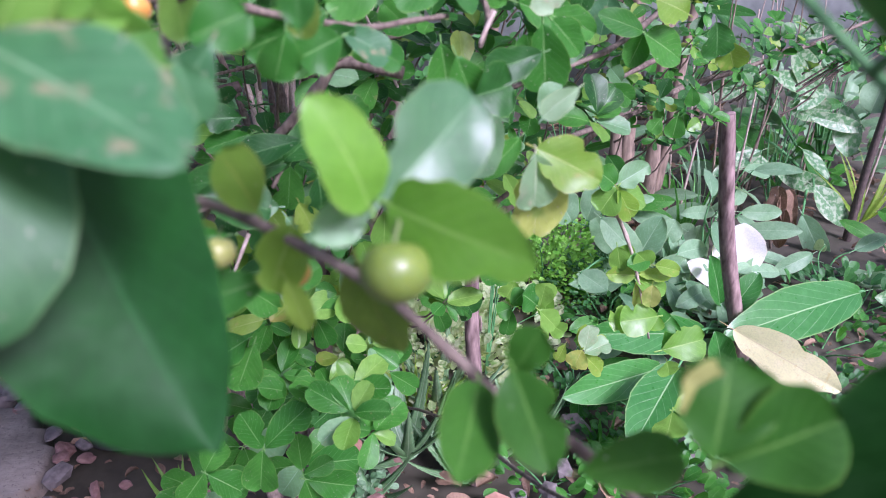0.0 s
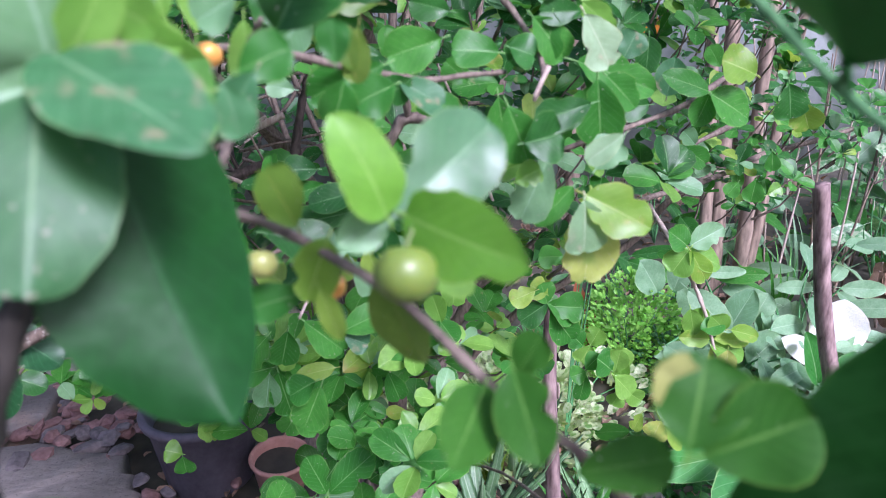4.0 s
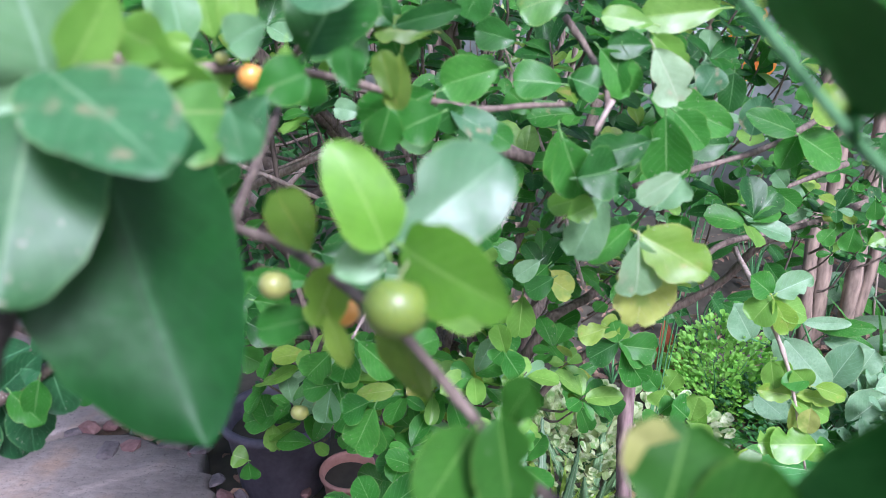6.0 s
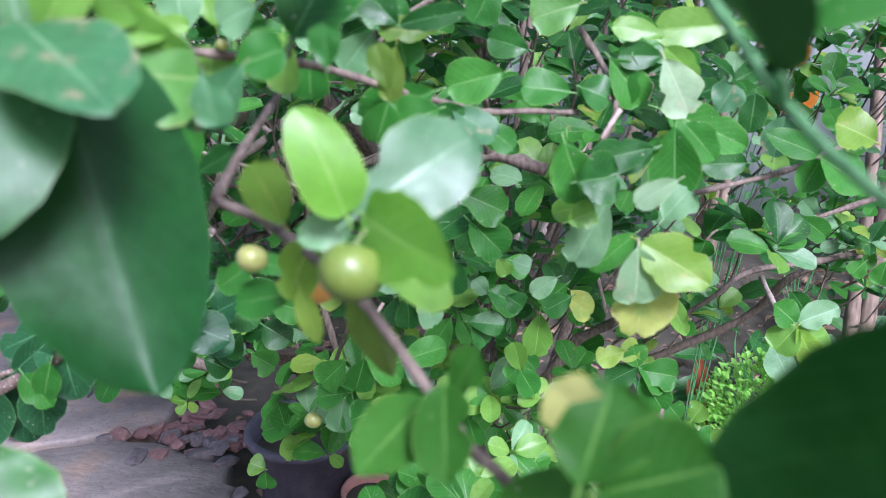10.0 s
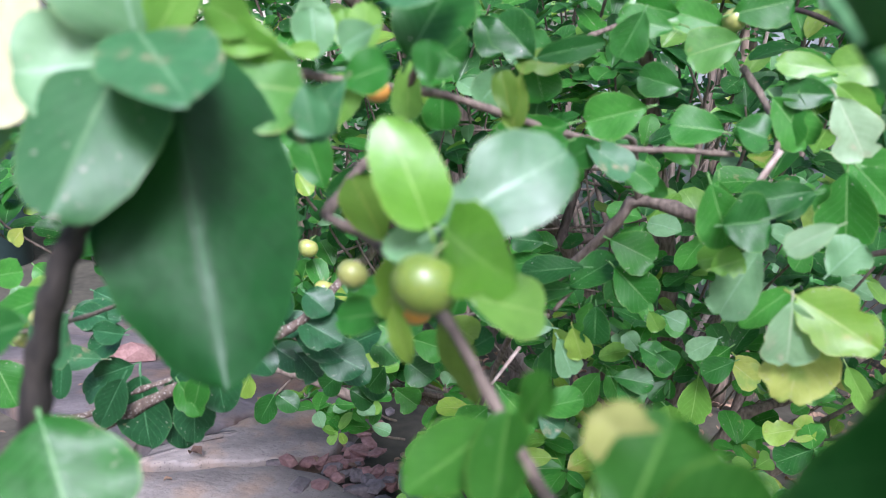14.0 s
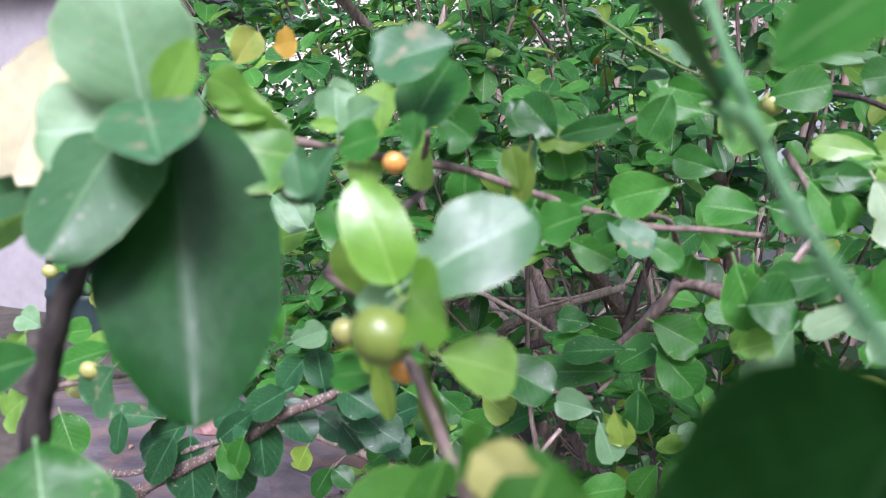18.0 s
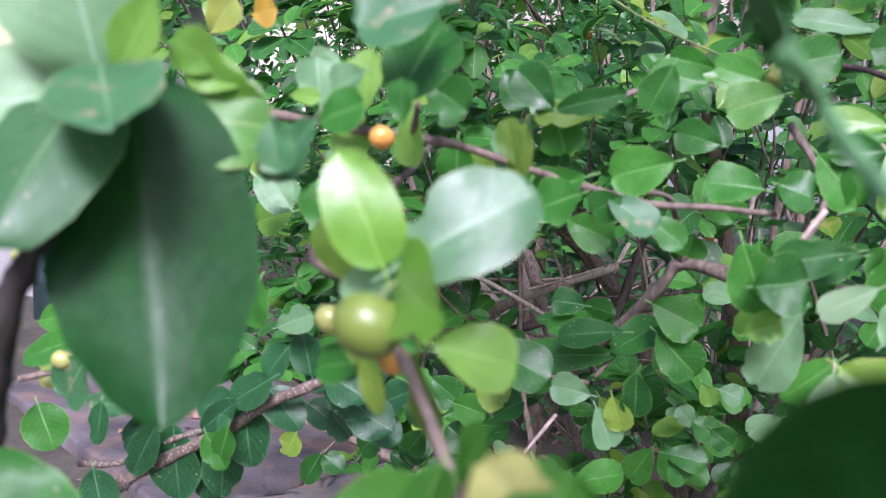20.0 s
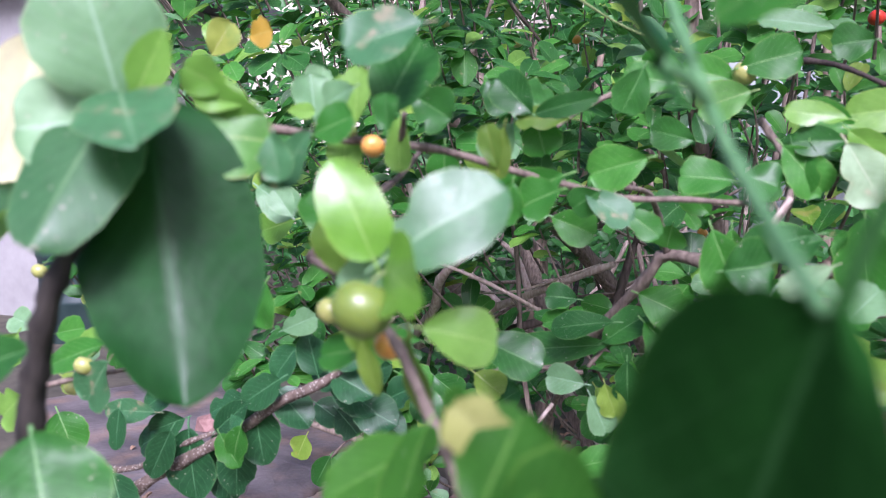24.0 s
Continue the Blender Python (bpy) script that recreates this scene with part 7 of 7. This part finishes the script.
leaf(grey, (1.1239, 1.9000, 0.3251), (1.2559, 1.8500, 0.1812), 0.0948, 'g', 17, 'e')
leaf(grey, (1.2725, 1.9000, 0.1528), (1.3513, 1.9000, 0.2995), 0.1025, 'g', -32, 'e')
leaf(grey, (1.0076, 1.8000, 0.2006), (1.0397, 1.7000, 0.1868), 0.0812, 'g', 16, 'e')
leaf(grey, (1.2919, 1.8000, 0.0972), (1.3906, 1.8000, 0.1856), 0.1185, 'g', 1, 'e')
leaf(grey, (1.2910, 2.1000, 0.2851), (1.4631, 2.1000, 0.2699), 0.0446, 'g', 27, 'e')
leaf(grey, (1.3685, 1.9000, 0.2060), (1.4072, 1.9000, 0.2792), 0.0861, 'g', -10, 'e')
leaf(grey, (1.0761, 2.0000, 0.2796), (1.0083, 2.0000, 0.3936), 0.1095, 'g', -13, 'e')
stalks(grey)
cane = thing("dumb_cane", (2.75, 2.60, -0.03), "tall plant with cream-patterned green leaves", "plant")
leaf(cane, (2.4172, 2.4000, 0.4931), (2.2441, 2.4000, 0.6930), 0.1184, 'v', -29, 'e')
leaf(cane, (2.4400, 2.4000, 0.4959), (2.1682, 2.4000, 0.5959), 0.0919, 'v', -7, 'e')
leaf(cane, (2.4589, 2.3000, 0.4669), (2.4335, 2.2000, 0.2850), 0.1117, 'v', 35, 'e')
leaf(cane, (2.4634, 2.3000, 0.1128), (2.1910, 2.3000, 0.2072), 0.0854, 'v', -29, 'e')
leaf(cane, (2.1545, 2.5000, 0.5105), (2.2862, 2.5000, 0.6220), 0.1039, 'g', -2, 'e')
leaf(cane, (2.1044, 2.5000, 0.3413), (2.2823, 2.5000, 0.2007), 0.1427, 'd', 13, 'e')
leaf(cane, (2.4968, 2.4000, 0.4214), (2.2823, 2.4000, 0.4527), 0.1046, 'v', -33, 'e')
leaf(cane, (2.2854, 2.2000, 0.1769), (2.4051, 2.1000, 0.0258), 0.1052, 'v', 14, 'e')
leaf(cane, (2.1536, 2.1000, 0.1115), (2.2216, 2.0000, -0.0759), 0.0986, 'g', 37, 'e')
leaf(cane, (2.4883, 2.2000, 0.4620), (2.5254, 2.2000, 0.5936), 0.1348, 'g', -31, 'e')
stalks(cane, 0.008)
orange = thing("orange_leaf_plant", (0.62, 1.62, -0.03), "tall thin plant with orange leaves", "plant")
leaf(orange, (0.7369, 1.5000, 1.1063), (0.7645, 1.5000, 1.1618), 0.0389, 'O', -9, 'e')
leaf(orange, (0.7190, 1.5000, 1.1947), (0.7289, 1.5000, 1.2482), 0.0347, 'O', -4, 'e')
leaf(orange, (0.6695, 1.5000, 1.1731), (0.6308, 1.5000, 1.1569), 0.0310, 'O', 7, 'e')
leaf(orange, (0.7118, 1.5000, 1.1177), (0.7642, 1.5000, 1.1230), 0.0306, 'O', 16, 'e')
leaf(orange, (0.6759, 1.5000, 1.1283), (0.7493, 1.5000, 1.1205), 0.0432, 'O', 27, 'e')
leaf(orange, (0.6503, 1.5000, 1.1403), (0.6784, 1.5000, 1.1948), 0.0256, 'O', 10, 'e')
stalks(orange, 0.0022, "stalk")
dead = thing("dead_plant", (2.05, 2.12, -0.03), "withered brown hanging leaves on a dead plant", "plant")
leaf(dead, (2.0060, 2.1000, 0.2487), (2.0482, 2.1000, 0.0052), 0.0656, 'k', 49, 's')
leaf(dead, (2.0308, 2.1000, 0.2225), (2.1077, 2.1000, 0.0207), 0.0911, 'k', 1, 's')
leaf(dead, (2.0757, 2.1200, 0.2209), (2.1599, 2.1200, 0.0288), 0.0497, 'k', 42, 's')
leaf(dead, (1.9982, 2.1000, 0.2152), (1.9915, 2.1000, 0.0507), 0.0480, 'k', 40, 's')
leaf(dead, (2.0421, 2.0800, 0.1589), (2.0425, 2.0800, -0.0095), 0.0706, 'k', 67, 'e')
stalks(dead, 0.005, "bark")
redp = thing("red_leaf_plant", (1.0, 2.3, -0.03), "small red-leaved plant in soil", "plant")
leaf(redp, (0.9209, 2.2000, -0.0005), (0.8826, 2.2000, 0.2532), 0.0587, 'r', -11, 'e')
leaf(redp, (0.9309, 2.2000, -0.0009), (0.9451, 2.2000, 0.1480), 0.0421, 'r', 3, 'e')
leaf(redp, (0.9110, 2.2000, -0.0002), (0.8557, 2.2000, 0.1718), 0.0391, 'r', -13, 'e')
stalks(redp, 0.004)


def broad_plant(name, at, n, length, w, kind, label, rise=0.5, seed=0):
    """Leaves on arching stalks from one foot."""
    r = random.Random(seed)
    top = thing(name, at, label, "plant", "garden plants")
    for k in range(n):
        a = k * 2.4 + r.uniform(-.3, .3)
        out = Vector((math.cos(a), math.sin(a), 0))
        h = r.uniform(0.3, 1.0) * rise
        base = Vector(at) + out * r.uniform(.03, .12) + Vector((0, 0, h))
        tip = base + (out * r.uniform(.6, 1) + Vector((0, 0, r.uniform(-.5, .4)))).normalized() * length * r.uniform(.7, 1.1)
        leaf(top, base, tip, w * r.uniform(.8, 1.1), kind, r.randint(-25, 25), "e", bend=0.2)
    stalks(top, 0.004)
    return top


for k, (x, y, n, ln, w, kd, rise, lb) in enumerate((
    (1.30, 1.80, 9, .17, .065, "g", .28, "grey-green long-leaved plant"), (1.60, 1.95, 9, .18, .06, "g", .32, "grey-green long-leaved plant"),
    
    (2.25, 2.35, 7, .22, .07, "v", .5, "cream-patterned green-leaved plant"), (2.5, 2.6, 10, .24, .08, "d", .6, "dark green broad-leaved plant"),
    (1.80, 2.75, 10, .22, .05, "m", .4, "green narrow-leaved plant"), (2.2, 3.1, 10, .26, .08, "d", .7, "dark green broad-leaved plant"),
    (2.9, 3.2, 10, .26, .08, "v", .8, "cream-patterned tall plant"), (1.2, 2.6, 9, .2, .06, "d", .3, "dark green low plant"),
    (1.15, 1.60, 8, .13, .05, "g", .16, "grey-green low plant"), (0.85, 1.5, 8, .11, .045, "m", .12, "green low plant"),
    (0.75, 2.3, 8, .15, .05, "d", .2, "dark green low plant"),
    (3.1, 2.5, 9, .24, .08, "g", .6, "grey-green broad-leaved plant"), (1.95, 2.75, 10, .2, .07, "g", .45, "grey-green broad-leaved plant"),
    (2.6, 3.5, 11, .28, .09, "d", .9, "dark green tall broad-leaved plant"), (1.7, 3.2, 10, .24, .08, "d", .5, "dark green broad-leaved plant"),
    (3.3, 3.1, 10, .26, .09, "d", .8, "dark green tall broad-leaved plant"), (2.35, 1.75, 8, .18, .07, "m", .22, "green broad-leaved low plant"),
    (2.0, 1.8, 8, .15, .06, "g", .15, "grey-green low plant"), (1.12, 1.78, 9, .14, .055, "m", .14, "green broad-leaved low plant"),
    (1.5, 1.72, 9, .16, .06, "g", .2, "grey-green broad-leaved low plant"), (1.85, 2.2, 9, .2, .06, "g", .4, "grey-green broad-leaved plant"),
    (1.35, 2.2, 9, .18, .06, "m", .3, "green broad-leaved plant"), (2.15, 1.5, 8, .16, .07, "v", .15, "pale-veined low plant"))):
    broad_plant("garden_plant", (x, y, -0.03), n, ln, w, kd, lb + " growing in soil", rise, k)


canes = thing("dry_canes", (2.1, 2.5, -0.03), "thin upright pale brown plant canes in soil", "plant")
r = random.Random(77)
for k in range(22):
    x, y, h = r.uniform(1.75, 2.75), r.uniform(2.25, 3.1), r.uniform(.5, 1.1)
    dx = r.uniform(-.12, .12)
    pts = [(x, y, -0.03), (x + dx * .4 + r.uniform(-.015, .015), y, h * .5), (x + dx, y + r.uniform(-.05, .05), h)]
    settle(link_mesh("cane", mesh_of("cane", *tube_data(pts, r.uniform(.0035, .007), .0025, 6, 0.08, k)), r.choice(["bark_pale", "bark", "trunk_bark"])), canes)


def strap_plant(at, n, length, w, kind, label, seed):
    """A tuft of long narrow arching leaves."""
    r = random.Random(seed)
    top = thing("strap_plant", at, label, "plant", "strap-leaved tufts")
    for k in range(n):
        a = k * 2.4 + r.uniform(-.4, .4)
        out = Vector((math.cos(a), math.sin(a), 0))
        tip = Vector(at) + (out * r.uniform(.25, .8) + Vector((0, 0, r.uniform(.5, 1.0)))).normalized() * length * r.uniform(.7, 1.1)
        leaf(top, Vector(at) + out * 0.012, tip, w, kind, r.randint(-30, 30), "s", bend=0.35)
    return top


for k, (x, y, n, ln, kd) in enumerate(((0.40, 1.60, 12, .22, "y"), (0.56, 1.36, 10, .18, "m"), (1.75, 2.3, 12, .34, "m"), (2.0, 2.5, 12, .36, "g"), (0.80, 1.28, 9, .13, "m"), (-0.2, 1.42, 7, .14, "l"), (2.6, 2.2, 12, .36, "y"))):
    strap_plant((x, y, -0.03), n, ln, 0.016, kd, "tuft of narrow arching %s leaves in soil" % ("pale green" if kd in "yl" else "green"), 40 + k)


def aloe(at, n, length, seed):
    """A rosette of thick tapering leaves with toothed margins."""
    r = random.Random(seed)
    top = thing("aloe", at, "green aloe rosette with toothed fleshy leaves", "aloe", "aloes")
    for k in range(n):
        a = k * 2.4 + r.uniform(-.3, .3)
        lift = r.uniform(0.25, 1.25)
        ln = length * r.uniform(.75, 1.1)
        y = Vector((math.cos(a), math.sin(a), lift)).normalized()
        m = Matrix([list(q) for q in aim(y, Vector((0, 0, 1)) - y * 0.2)])
        verts, faces, uvs = [], [], []
        rows = 26
        for i in range(rows + 1):
            s = i / rows
            hw = 0.021 * (1 - s) ** 0.8 + 0.0008
            th = 0.009 * (1 - s) + 0.0006
            tooth = 0.0028 if i % 2 else 0.0
            for x, z in ((-hw - tooth, 0.35 * th), (-hw * .5, -th * .4), (0, -th), (hw * .5, -th * .4), (hw + tooth, 0.35 * th), (hw * .5, .1 * th), (0, -.1 * th), (-hw * .5, .1 * th)):
                verts.append(Vector(at) + m @ Vector((x, s * ln, z + ln * (0.25 * s * s))))
                uvs.append((0.5 + x * 12, s))
        for i in range(rows):
            for q in range(8):
                faces.append((i * 8 + q, i * 8 + (q + 1) % 8, i * 8 + 8 + (q + 1) % 8, i * 8 + 8 + q))
        settle(link_mesh("leaf", mesh_of("leaf", verts, faces, uvs), "leaf_aloe"), top)
    return top


aloe((0.33, 1.41, 0.0), 14, 0.31, 3)
aloe((0.20, 1.30, -0.01), 8, 0.2, 9)
aloe((0.62, 1.36, -0.01), 9, 0.22, 11)
aloe((0.44, 1.30, -0.01), 9, 0.2, 4)
aloe((0.47, 1.58, -0.01), 9, 0.25, 6)


# fallen leaves
j = Joined()
for _ in range(3200):
    p = np.array([rnd.uniform(-2.2, 3.2), rnd.uniform(1.0, 4.0), 0.012])
    if p[0] < -0.55 and rnd.random() < 0.94:
        continue
    if p[0] < -0.55:
        p[2] = 0.046
    v, f, u = BLADES[rnd.randrange(len(BLADES))]
    y = Vector((rnd.uniform(-1, 1), rnd.uniform(-1, 1), rnd.uniform(-.1, .25)))
    j.add((v * np.array([rnd.uniform(.5, 1.2), 1, rnd.uniform(1, 3)]) * rnd.choice([.018, .025, .035, .06])) @ aim(y, Vector((rnd.uniform(-.3, .3), rnd.uniform(-.3, .3), 1))).T + p, f, u)
tagged(j.done("leaf_litter", "leaf_dry"), "dry brown fallen leaves on the soil", "leaf litter", kind="stuff")
